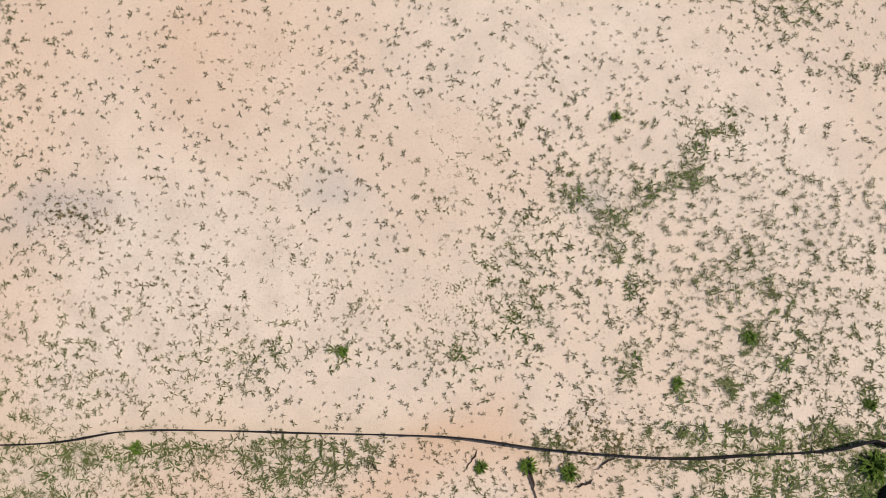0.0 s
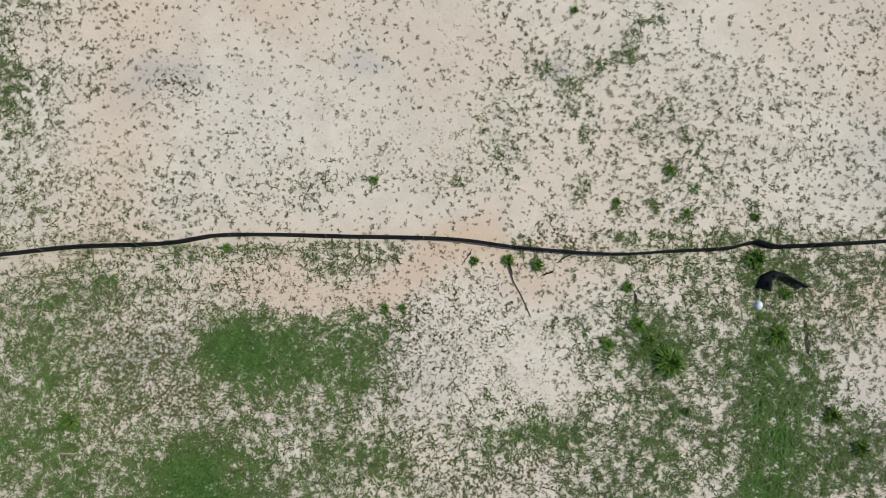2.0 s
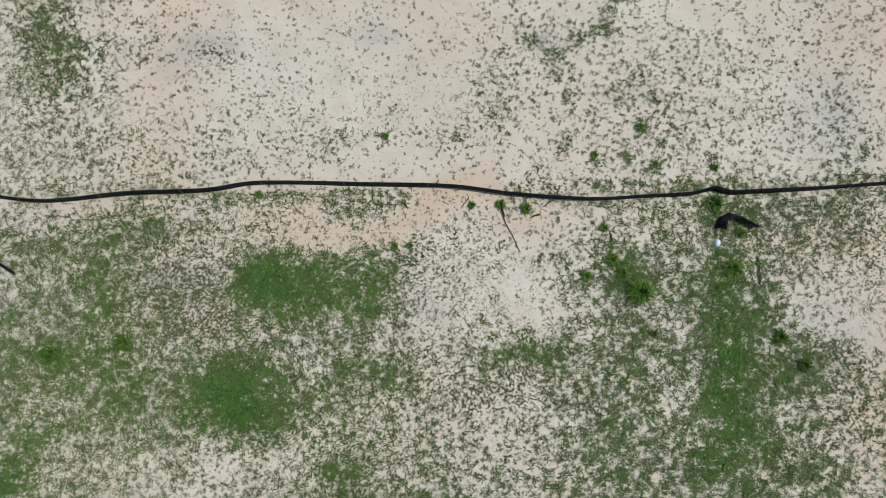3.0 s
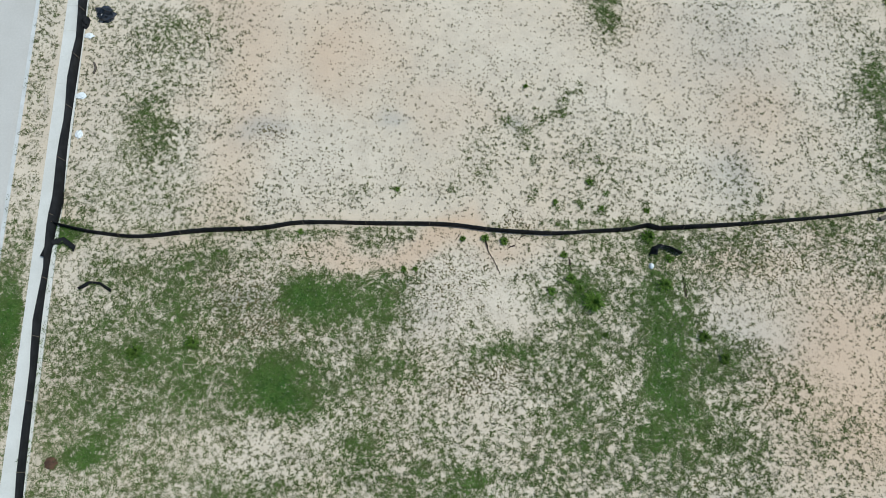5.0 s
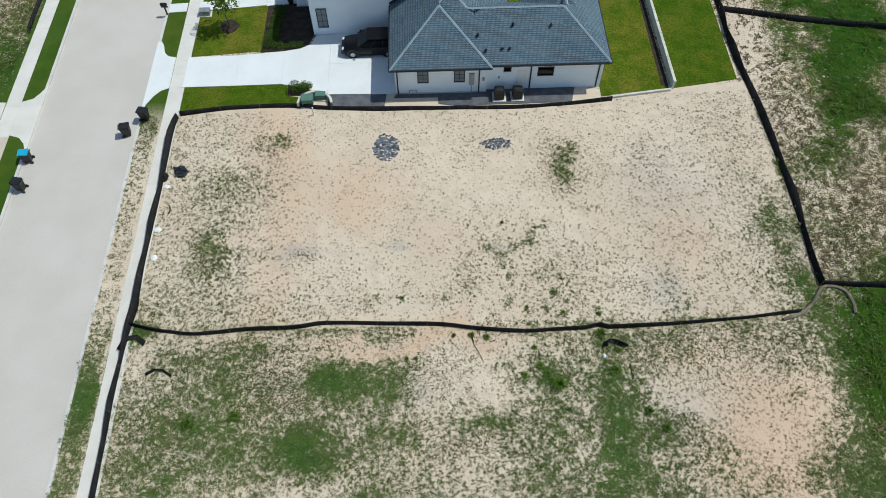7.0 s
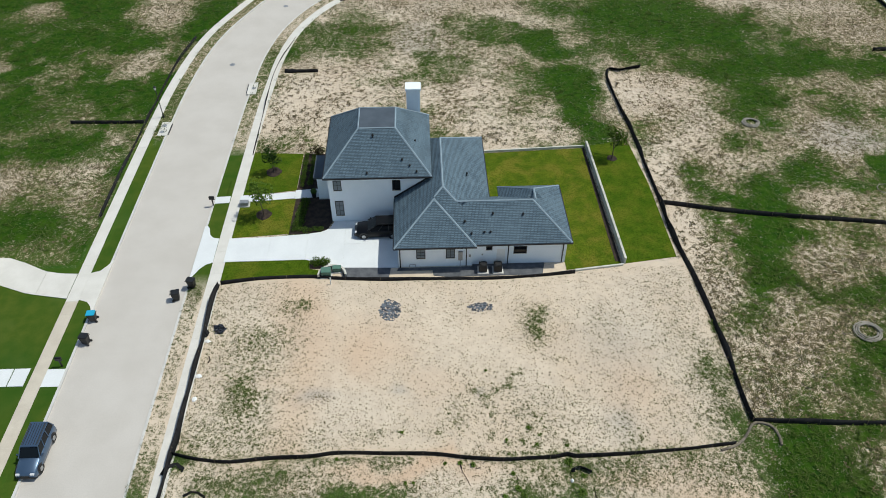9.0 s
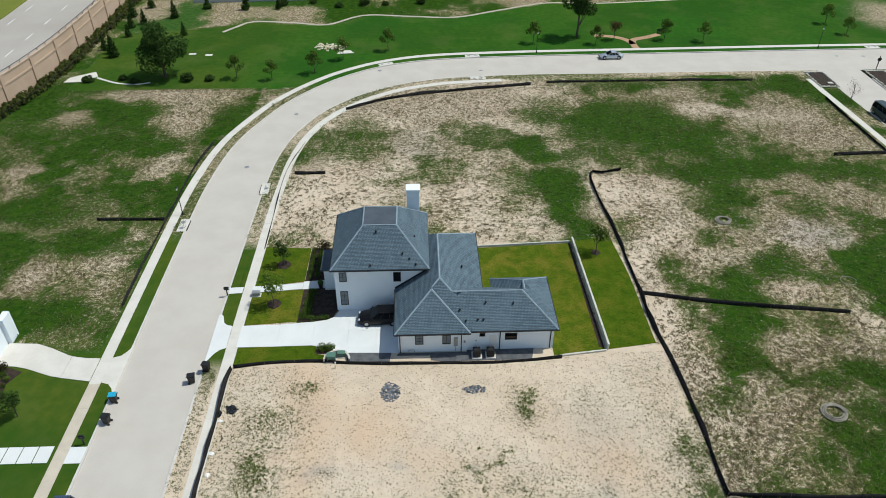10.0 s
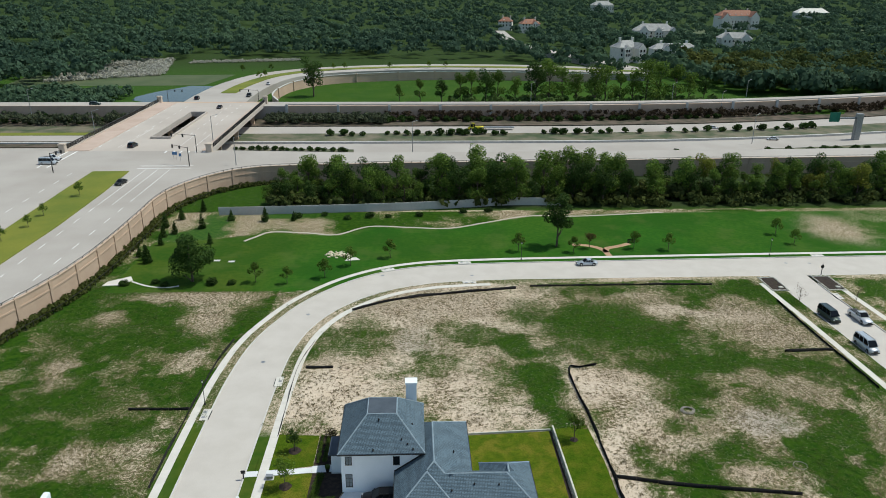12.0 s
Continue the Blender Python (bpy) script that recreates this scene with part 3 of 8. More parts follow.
def soil(x, y):
    """The soil map: weeds, thatch, clay; lawn, mud, dark (painted tree shade)."""
    wx = x + 2.4 * (value_noise(x, y, 3.1, 5) - 0.5) + 1.1 * (value_noise(x, y, 1.1, 6) - 0.5)
    wy = y + 2.4 * (value_noise(x, y, 3.3, 7) - 0.5) + 1.1 * (value_noise(x, y, 1.2, 8) - 0.5)
    broad = value_noise(x, y, 9.0, 9) - 0.5
    fleck = 0.5 * value_noise(x, y, 1.6, 64) + 0.5 * value_noise(wx, wy, 3.4, 65)
    lot_a = (x > -21.6) & (x < 25.8) & (y > -1.0) & (y < 20.2)
    lot_b = (x < 25.8) & (y <= -1.0)
    street = (x > -24.5) & (x < -21.2) & (y < 18)
    west = x < -30
    blotch = 0.45 * value_noise(wx, wy, 7.0, 61) + 0.33 * value_noise(wx, wy, 2.9, 62) + 0.22 * value_noise(x, y, 1.2, 63)
    open_land = 0.39 + 0.30 * step(blotch, 0.40, 0.66)
    lot_weed = 0.13 + 0.25 * step(-wx, 9, 16) + 0.16 * step(wx, 18, 23) + 0.05 * step(wx, 0, 6) * (1 - step(wy, 4, 8)) + 0.06 * (1 - step(wy, 1.5, 4))
    weed = np.where(street, 0.42 + 0.34 * step(blotch, 0.40, 0.60) + 0.08 * (y < 0), lot_weed)
    bed = 0.42 + 0.46 * (blotch - 0.5) + 0.09 * step(-wx, 5, 11) - 0.02 * step(wx, 13, 18)
    land = np.where(west, open_land + 0.27, open_land + 0.07 * step(wx, 48, 58) + 0.08 * step(wx, 26.5, 31) + 0.08 * step(wx, 26.5, 31) * (1 - step(wy, 24, 40)))
    weed = np.where(lot_a | street, weed, np.where(lot_b, bed, land))
    dry = np.where(lot_a, 0.10, np.where(street, 0.22, np.where(lot_b, 0.46 + 0.16 * step(wx, 12, 17), np.where(west, 1.0, 0.72 + 0.24 * step(wx, 26, 32)))))
    weed = weed + np.where(lot_a, 0.14, 0.12) * broad
    dry = dry + 0.5 * (value_noise(x, y, 4.0, 19) - 0.5)
    clay = 0.16 + 0.55 * step(value_noise(wx, wy, 6.0, 12), 0.5, 0.95) * lot_a
    mud = 0.15 * value_noise(x, y, 4.0, 14)
    for kind, px, py, rx, ry, s in PATCHES:
        if kind == "g" and -1.2 < py < 18 and -21 < px < 26:
            rx, ry, s = rx * 1.2, ry * 1.2, s * (0.5 if rx < 0.9 else 0.85)
        if kind == "s" and px < -33:
            s = s * 0.42
        if kind == "g" and py > 20:
            rx, ry, s = rx * 1.12, ry * 1.12, s * (0.86 if px > 26 else 1.0)
        grow = np.minimum(1.0, 0.25 + 0.15 * max(rx, ry))
        r = ((x + (wx - x) * grow - px) / rx) ** 2 + ((y + (wy - y) * grow - py) / ry) ** 2
        near = (np.exp(-(r**1.5)) * (0.86 + 0.28 * fleck) if py > 20 or px > 27 else np.exp(-0.95 * r) * (0.52 + 0.96 * fleck if kind == "g" else 1.0)) * s
        if kind == "g":
            weed = weed + np.maximum(0, 0.88 - weed) * np.minimum(near, 1)
        elif kind == "b":
            dry = dry + (0.95 - dry) * near
            weed = weed * (1 - 0.45 * near)
        elif kind == "s":
            weed, dry = weed * (1 - 0.55 * near), dry * (1 - 0.30 * near)
        elif kind == "o":
            clay = clay + (0.95 - clay) * near
            weed = weed * (1 - 0.4 * near)
        elif kind == "y":
            mud = mud + (0.8 - mud) * near
    lawn = np.zeros_like(x)
    dist = line_distance(x, y, ROAD_LINE, ROAD_WIDE)
    beyond = line_distance(x, y, EDGE_OUT) < line_distance(x, y, EDGE_IN)
    outer = (dist > 0.1) & beyond & (y > 91.5 + 1.2 * broad)
    bend = (dist < 2.2) & beyond & (y > 44)
    weed, dry = np.where(bend, 0.62 + 0.3 * broad, weed), np.where(bend, 0.9, dry)
    strip = (dist < 2.0) & ~beyond & (y > 40)
    weed, dry = np.where(strip, 0.55 + 0.5 * broad, weed), np.where(strip, 0.75, dry)
    park = outer & (x > -66) & (y < 146)
    top = np.interp(x, [-60, -38, -20, -12, 9, 19, 32, 45, 60, 200], [122, 128.5, 126.5, 132.5, 131, 135.5, 141, 141, 143, 145])
    lawn = np.where(park, step(top - y, -0.3, 0.3), 0.0)
    rough = outer & (y > top) & (y < 146)
    weed, dry = np.where(rough, 0.72 + 0.9 * broad + 0.5 * (fleck - 0.5), weed), np.where(rough, 1.0, dry)
    verge = (dist < 3.2) & (((x < -30) & (y < 44)) | ((x > -26) & (y > 18.5) & (y < 41)))
    lawn = np.where(verge, 1.0, lawn)
    yard = (x < -35.5) & (x > -46) & (y < 21.5)
    lawn = np.where(yard, 1.0, lawn)
    bare = np.exp(-((((wx - 112) / 9) ** 2 + ((wy - 128) / 11) ** 2) ** 2))
    lawn = lawn * (1 - bare) * (1 - step(x, 118, 124) * 0.4)
    weed = np.where(y > 146, 0.85, weed)
    # shade painted on the ground below the tree row and the far woods
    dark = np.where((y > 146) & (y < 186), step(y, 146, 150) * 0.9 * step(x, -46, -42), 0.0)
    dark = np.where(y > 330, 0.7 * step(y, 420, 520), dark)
    lawn = np.where(y > 300, np.where((y < 400) & (x > -75) & (x < 160), 0.6, 0.2) * (1 - dark), lawn)
    warm = np.where(lot_a | lot_b | street, 0.8, np.where(verge | yard, 0.9, np.where(park, np.clip(0.9 * step(-wx, 22, 48) + 0.5 * (value_noise(wx, wy, 15.0, 71) - 0.35), 0, 0.75), np.where(y > 300, 0.5, 0.0))))
    return [np.clip(v, 0, 1) for v in (weed, dry, clay, lawn, mud, dark, warm)]


def land_height(x, y):
    hw = y - highway_shift(x)
    trench = step(hw, 203, 212) * (1 - step(hw, 293.6, 296))
    z = HIGHWAY_Z * trench - 0.06 * trench
    under = np.minimum(line_distance(x, y, ROAD_LINE, ROAD_WIDE + 1.1), line_distance(x, y, SIDE_LINE, SIDE_HALF + 1.2))
    return np.where(under < 0, -0.45, z)


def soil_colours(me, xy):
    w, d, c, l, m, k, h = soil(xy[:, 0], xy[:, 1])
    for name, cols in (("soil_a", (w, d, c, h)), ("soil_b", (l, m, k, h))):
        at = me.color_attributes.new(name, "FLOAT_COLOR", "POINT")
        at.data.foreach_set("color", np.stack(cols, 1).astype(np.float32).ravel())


def ground_sheet():
    xs = np.r_[-3500, -2000, -1200, -700, -400, -260, -180, -130, np.arange(-100, -72, 2.0), np.arange(-72, -24, 0.6), np.arange(-24, 30, 0.4), np.arange(30, 78, 0.6), np.arange(78, 130, 1.0), np.arange(130, 300, 12), 420, 700, 1200, 2000, 3500]
    ys = np.r_[-2500, -1200, -500, -200, -90, -50, np.arange(-35, -16, 1.5), np.arange(-16, 20, 0.4), np.arange(20, 92, 0.6), np.arange(92, 152, 1.0), np.arange(152, 300, 2.0), np.arange(300, 600, 15), 800, 1200, 2000, 3500, 4500]
    gx, gy = np.meshgrid(xs, ys)
    x, y = gx.ravel(), gy.ravel()
    z = land_height(x, y)
    z = z + np.where((np.abs(x) < 140) & (y < 160) & (z > -0.2), 0.05 * (value_noise(x, y, 2.3, 31) - 0.5), 0)
    verts = np.stack([x, y, z], 1)
    nx, ny = len(xs), len(ys)
    idx = np.arange(nx * ny).reshape(ny, nx)
    quads = np.stack([idx[:-1, :-1], idx[:-1, 1:], idx[1:, 1:], idx[1:, :-1]], -1).reshape(-1, 4)
    me = bpy.data.meshes.new("ground")
    me.from_pydata(verts.tolist(), [], quads.tolist())
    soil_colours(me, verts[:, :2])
    return tagged(finish("ground", me, M_GROUND, True), "sandy building land with patchy green weeds and dry grass", "ground", "", "structure")


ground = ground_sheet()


def soil_band(name, left, right, z, label, category, cols=5):
    """A strip of planted soil between two lines."""
    n = len(left)
    t = np.linspace(0, 1, cols)
    pts = left[:, None] * (1 - t)[None, :, None] + right[:, None] * t[None, :, None]
    flat = pts.reshape(-1, 2)
    verts = np.c_[flat, np.full(len(flat), z)]
    idx = np.arange(n * cols).reshape(n, cols)
    quads = np.stack([idx[:-1, :-1], idx[:-1, 1:], idx[1:, 1:], idx[1:, :-1]], -1).reshape(-1, 4)
    me = bpy.data.meshes.new(name)
    me.from_pydata(verts.tolist(), [], quads.tolist())
    soil_colours(me, flat)
    return tagged(finish(name, me, M_GROUND, True), label, category, "", "structure")


# ---- the curving street ----
road = structure("road", band(bmesh.new(), EDGE_OUT, EDGE_IN, -0.12, -0.30), M_ROAD, "wide pale concrete street curving round the lots", "road")
for side, edge, tag, keep, VERGE, WALKWAY in ((1, EDGE_OUT, "outer", slice(0, None), 1.75, 1.2), (-1, EDGE_IN, "inner", slice(0, 118), 1.88, 1.25)):
    e1, e2, e3 = (offset(edge, side * d) for d in (0.22, VERGE, VERGE + WALKWAY))
    mouth = (edge[:, 0] > 78.6) & (edge[:, 0] < 88.4) & (edge[:, 1] > 90) & (side < 0)
    first = int(np.argmax(mouth)) if mouth.any() else len(edge)
    last = len(edge) - int(np.argmax(mouth[::-1])) if mouth.any() else len(edge)
    for k, run in enumerate((slice(0, first), slice(last, None))):
        if len(edge[run]) < 3:
            continue
        structure(f"kerb_{tag}_{k}", band(bmesh.new(), edge[run], e1[run], 0.03, -0.35), M_CURB, "low rounded concrete kerb along the street", "kerb")
        soil_band(f"verge_{tag}_{k}", (e1 if side > 0 else e2)[run], (e2 if side > 0 else e1)[run], 0.012, "narrow planted verge between kerb and sidewalk", "verge", 6)
    flags = thing(f"sidewalk_{tag}", "pale concrete sidewalk of jointed slabs beside the street", "sidewalk")
    flags["kind"] = "structure"
    a, b = e2[keep], e3[keep]
    part("joint_bed", band(bmesh.new(), a, b, 0.026, -0.12), M_WALK, flags)
    for i in range(10, len(a) - 1):
        n = max(1, int(np.linalg.norm(a[i + 1] - a[i]) / 1.5))
        for k in range(n):
            t0, t1 = k / n + 0.004 / n, (k + 1) / n - 0.004 / n
            quad = [a[i] + (a[i + 1] - a[i]) * t0, a[i] + (a[i + 1] - a[i]) * t1, b[i] + (b[i + 1] - b[i]) * t1, b[i] + (b[i + 1] - b[i]) * t0]
            part("slab", prism(bmesh.new(), [tuple(q) for q in quad], -0.1, 0.035), M_WALK_OLD if side > 0 and quad[0][1] < 16 else M_WALK, flags)
side_road = structure("side_road", band(bmesh.new(), offset(SIDE_LINE, SIDE_HALF), offset(SIDE_LINE, -SIDE_HALF), -0.116, -0.30), M_ROAD, "pale concrete side street", "road")
for side, tag in ((1, "far"), (-1, "near")):
    e0, e1, e2, e3 = (offset(SIDE_LINE, side * (SIDE_HALF + d))[4:] for d in (0, 0.2, 3.2, 4.4))
    structure(f"kerb_side_{tag}", band(bmesh.new(), e0, e1, 0.03, -0.35), M_CURB, "low concrete kerb along the side street", "kerb")
    soil_band(f"verge_side_{tag}", e1 if side > 0 else e2, e2 if side > 0 else e1, 0.012, "weedy verge beside the side street", "verge", 6)
    structure(f"sidewalk_side_{tag}", band(bmesh.new(), e2, e3, 0.035, -0.2), M_WALK, "pale concrete sidewalk beside the side street", "sidewalk")

# ---- the raised road, the bridge and the highway ----
DECK = 5.0
M_STEEL_RAIL = surface("pale_rail_steel", (0.40, 0.39, 0.38), (0.5, 0.49, 0.48), 1.0, 8.0, 0.6, relief=0.0)
M_DECK = surface("pinkish_bridge_concrete", (0.44, 0.385, 0.34), (0.51, 0.455, 0.405), 0.06, 2.0, 0.85, relief=0.0)
M_PLANT = surface("planted_highway_bank", (0.050, 0.075, 0.030), (0.20, 0.17, 0.12), 0.12, 1.6, 0.95, relief=0.0)
M_GRASS = surface("rough_roadside_grass", (0.105, 0.145, 0.014), (0.190, 0.200, 0.024), 0.06, 1.5, 0.95, relief=0.0)
M_MARK = surface("white_road_paint", (0.75, 0.75, 0.74), (0.82, 0.82, 0.81), 0.8, 8.0, 0.7, relief=0.0)
WALL_LINE = spline([(-90, 30), (-79, 66), (-73.8, 84), (-71.7, 98), (-71.0, 112), (-70.9, 128), (-70.9, 143), (-68.6, 154), (-61.8, 166.5), (-52, 174.6), (-38, 177.5), (-20, 179), (0, 180), (60, 182), (130, 185), (300, 192)], 2.0)
wall = thing("retaining_wall", "tan precast retaining wall with pilasters and a rail", "retaining wall")
wall["kind"] = "structure"
part("wall_face", band(bmesh.new(), offset(WALL_LINE, 0.45), WALL_LINE, DECK + 0.45, -2.2), M_WALL_TAN, wall)
part("wall_coping", band(bmesh.new(), offset(WALL_LINE, 0.5), offset(WALL_LINE, -0.12), DECK + 0.62, DECK + 0.42), M_WALL_TAN, wall)
part("wall_rail", band(bmesh.new(), offset(WALL_LINE, 0.24), offset(WALL_LINE, 0.16), DECK + 1.12, DECK + 1.04), M_DARK, wall)
part("wall_ledge", band(bmesh.new(), WALL_LINE, offset(WALL_LINE, -0.1), 3.9, 3.55), M_WALL_TAN, wall)
gone = np.r_[0, np.cumsum(np.linalg.norm(np.diff(WALL_LINE, axis=0), axis=1))]
for d in np.arange(4, 330, 9.0):
    x, y = np.interp(d, gone, WALL_LINE[:, 0]), np.interp(d, gone, WALL_LINE[:, 1])
    i = min(np.searchsorted(gone, d), len(WALL_LINE) - 2)
    t = WALL_LINE[i + 1] - WALL_LINE[i - 1]
    p = part("pilaster", box(bmesh.new(), -0.45, -0.22, -0.5, 0.45, 0.3, DECK + 0.75, 0.05), M_WALL_TAN, wall)
    p.matrix_basis = pose(x, y, 0, 0, 0, math.degrees(math.atan2(t[1], t[0])))
for d in np.arange(4, 250, 3.0):
    x, y = np.interp(d, gone, WALL_LINE[:, 0]), np.interp(d, gone, WALL_LINE[:, 1])
    p = part("rail_post", box(bmesh.new(), -0.06, -0.06, DECK + 0.5, 0.06, 0.06, DECK + 1.12), M_DARK, wall)
    p.matrix_basis = pose(x - 0.15, y + 0.1, 0)
FOOT = offset(WALL_LINE, -2.5)
foot_fence = thing("foot_fence", "low dark post fence at the foot of the retaining wall", "fence")
foot_fence["kind"] = "structure"
part("rail", band(bmesh.new(), offset(WALL_LINE, -2.46)[8:72], offset(WALL_LINE, -2.54)[8:72], 1.15, 1.07), M_DARK, foot_fence)
for x, y in FOOT[8:72]:
    part("post", box(bmesh.new(), x - 0.05, y - 0.05, -0.1, x + 0.05, y + 0.05, 1.3), M_DARK, foot_fence)
bm = bmesh.new()
inner = [tuple(p) for p in offset(WALL_LINE, 0.3)[::3] if p[1] < 170]
prism(bm, [*inner, (-52, 177.2), (-38, 180.2), (-20, 181.6), (60, 184.6), (130, 187.6), (300, 194.6), (300, 206), (130, 200), (60, 198), (-20, 197), (-66, 201), (-124, 201), (-200, 204), (-420, 208), (-420, -60), (-130, -60)], -1.0, DECK)
structure("raised_road", bm, M_HIGHWAY, "raised concrete road and junction above the retaining wall", "road")
bm = bmesh.new()
prism(bm, [(-89.2, 172.8), (-100.3, 172.6), (-100, 150), (-99, 117), (-97, 60), (-88, 60), (-88.4, 96), (-87.6, 120), (-88, 150)], DECK - 0.1, DECK + 0.16)
structure("median", bm, M_GRASS, "grass median between kerbs on the raised road", "median")
M_TOWER = surface("warm_cast_stone", (0.50, 0.42, 0.35), (0.60, 0.52, 0.44), 0.4, 5.0, 0.9)
bridge = thing("bridge", "concrete road bridge over the highway with dark railings", "bridge")
bridge["kind"] = "structure"
for name, x0, y0, x1, y1 in (("deck_west", -121, 200.5, -98.4, 300), ("deck_east", -91, 200.5, -71, 300), ("deck_south", -98.5, 200.5, -90.9, 220), ("deck_north", -98.5, 272, -90.9, 300)):
    part(name, box(bmesh.new(), x0, y0, DECK - 1.3, x1, y1, DECK + (0.004 if "west" in name or "east" in name else 0.002)), M_DECK, bridge)
for x in (-120.9, -71.3):
    part("parapet", box(bmesh.new(), x - 0.25, 200, DECK - 1.4, x + 0.25, 300, DECK + 0.55), M_DECK, bridge)
    part("top_rail", box(bmesh.new(), x - 0.1, 200, DECK + 1.85, x + 0.1, 300, DECK + 2.02), M_DARK, bridge)
    part("mid_rail", box(bmesh.new(), x - 0.06, 200, DECK + 1.1, x + 0.06, 300, DECK + 1.22), M_DARK, bridge)
    for k in range(49):
        part("railing_post", box(bmesh.new(), x - 0.12, 201 + 2 * k, DECK + 0.4, x + 0.12, 201.3 + 2 * k, DECK + 1.95), M_DARK, bridge)
    for y in (199, 301):
        bm = bmesh.new()
        box(bm, x - 1.0, y - 1.0, -2.2, x + 1.0, y + 1.0, DECK + 2.6, 0.1)
        box(bm, x - 1.2, y - 1.2, DECK + 2.6, x + 1.2, y + 1.2, DECK + 3.0, 0.1)
        part("pier_tower", bm, M_TOWER, bridge)
M_PINK = surface("pinkish_sidewalk_paving", (0.47, 0.355, 0.29), (0.55, 0.43, 0.36), 0.12, 3.0, 0.88, relief=0.0)
part("footway", box(bmesh.new(), -120.6, 200.6, DECK - 0.1, -112.8, 299.9, DECK + 0.16), M_PINK, bridge, "broad pinkish paved footway")
part("footway", box(bmesh.new(), -74.4, 200.6, DECK - 0.1, -71.6, 299.9, DECK + 0.16), M_PINK, bridge, "narrow pinkish paved footway")
for x in (-120.9, -71.3):
    bm = bmesh.new()
    for k in range(196):
        box(bm, x - 0.04, 201.2 + 0.5 * k, DECK + 0.5, x + 0.04, 201.32 + 0.5 * k, DECK + 1.9)
    part("baluster", bm, M_DARK, bridge)["kind"] = "stuff"
for x in (-98.2, -91.2):
    part("gap_parapet", box(bmesh.new(), x - 0.25, 220, DECK - 1.2, x + 0.25, 272, DECK + 0.9), M_DECK, bridge)
for y in (220.2, 271.8):
    part("gap_parapet", box(bmesh.new(), -98, y - 0.25, DECK - 1.2, -91.4, y + 0.25, DECK + 0.9), M_DECK, bridge)
for y in (222, 250, 282):
    for x in (-117, -108, -101, -88, -80, -74):
        part("pier", box(bmesh.new(), x - 0.8, y - 0.7, -2.5, x + 0.8, y + 0.7, DECK - 1.3), M_WALL_TAN, bridge)
part("abutment", box(bmesh.new(), -120.6, 300, -2.4, -71.4, 303, DECK - 0.02), M_WALL_TAN, bridge)
for x, y0, y1 in ((-84.9, 60, 135), (-77.4, 60, 142), (-81, 228, 296), (-86, 228, 296), (-105, 206, 296), (-112, 206, 296), (-106, 60, 170)):
    bm = bmesh.new()
    for y in np.arange(y0, y1, 9.0):
        box(bm, x - 0.09, y, DECK + 0.003, x + 0.09, y + 3.4, DECK + 0.012)
    tagged(part("lane_marking", bm, M_MARK), "dashed white lane line on the raised road", "road marking", "", "structure")
for x, y0, y1 in ((-84.9, 138, 175), (-81.2, 138, 175), (-77.4, 146, 175), (-104.0, 206, 240), (-84.0, 206, 228), (-78.5, 206, 228)):
    tagged(part("lane_line", box(bmesh.new(), x - 0.07, y0, DECK + 0.006, x + 0.07, y1, DECK + 0.014), M_MARK), "solid white lane line before the junction", "road marking", "", "structure")
for k in range(6):
    tagged(part("crossing_line", box(bmesh.new(), -86.5 + 2.6 * k, 199.0 - 1.2, DECK + 0.006, -86.0 + 2.6 * k, 199.0 + 1.2, DECK + 0.014), M_MARK), "white crossing bar at the junction", "road marking", "", "structure")
for x0, y0, x1, y1 in ((-88, 176.2, -71.5, 176.7), (-88, 179.2, -71.5, 179.7), (-120, 178, -119.5, 200), (-117, 178, -116.5, 200)):
    tagged(part("crossing_line", box(bmesh.new(), x0, y0, DECK + 0.003, x1, y1, DECK + 0.013), M_MARK), "white crossing line at the junction", "road marking", "", "structure")
xs = np.r_[np.arange(-420, -122, 40.0), -122, -110, np.arange(-100, 60, 40.0), np.arange(60, 460, 10.0)]


def lane(name, y0, y1, z, mat, label, thick=0.3, category="highway", x0=-420, x1=460):
    keep = xs[(xs >= x0) & (xs <= x1)]
    s = highway_shift(keep)
    return structure(name, band(bmesh.new(), np.c_[keep, y1 + s], np.c_[keep, y0 + s], z, z - thick), mat, label, category)


lane("bank_near", 200, 224, HIGHWAY_Z + 0.012, M_PLANT, "planted bank below the frontage road", 0.3, "bank")
lane("highway_near", 224.5, 242, HIGHWAY_Z + 0.03, M_HIGHWAY, "pale concrete highway lanes below the bridge")
lane("median_kerb", 242, 243, HIGHWAY_Z + 0.9, M_CURB, "low concrete barrier beside the highway", 1.2, "barrier")
lane("median_bank", 243, 261, HIGHWAY_Z + 0.3, M_PLANT, "planted highway median", 0.6, "median")
lane("highway_far", 261.5, 277, HIGHWAY_Z + 0.03, M_HIGHWAY, "pale concrete highway lanes beyond the planted median")
M_BANK_DRY = surface("brown_planted_bank", (0.045, 0.045, 0.025), (0.15, 0.11, 0.085), 0.2, 1.6, 0.95, relief=0.0)
lane("bank_far", 277.5, 293, HIGHWAY_Z + 0.4, M_BANK_DRY, "planted bank below the far wall", 0.6, "bank")
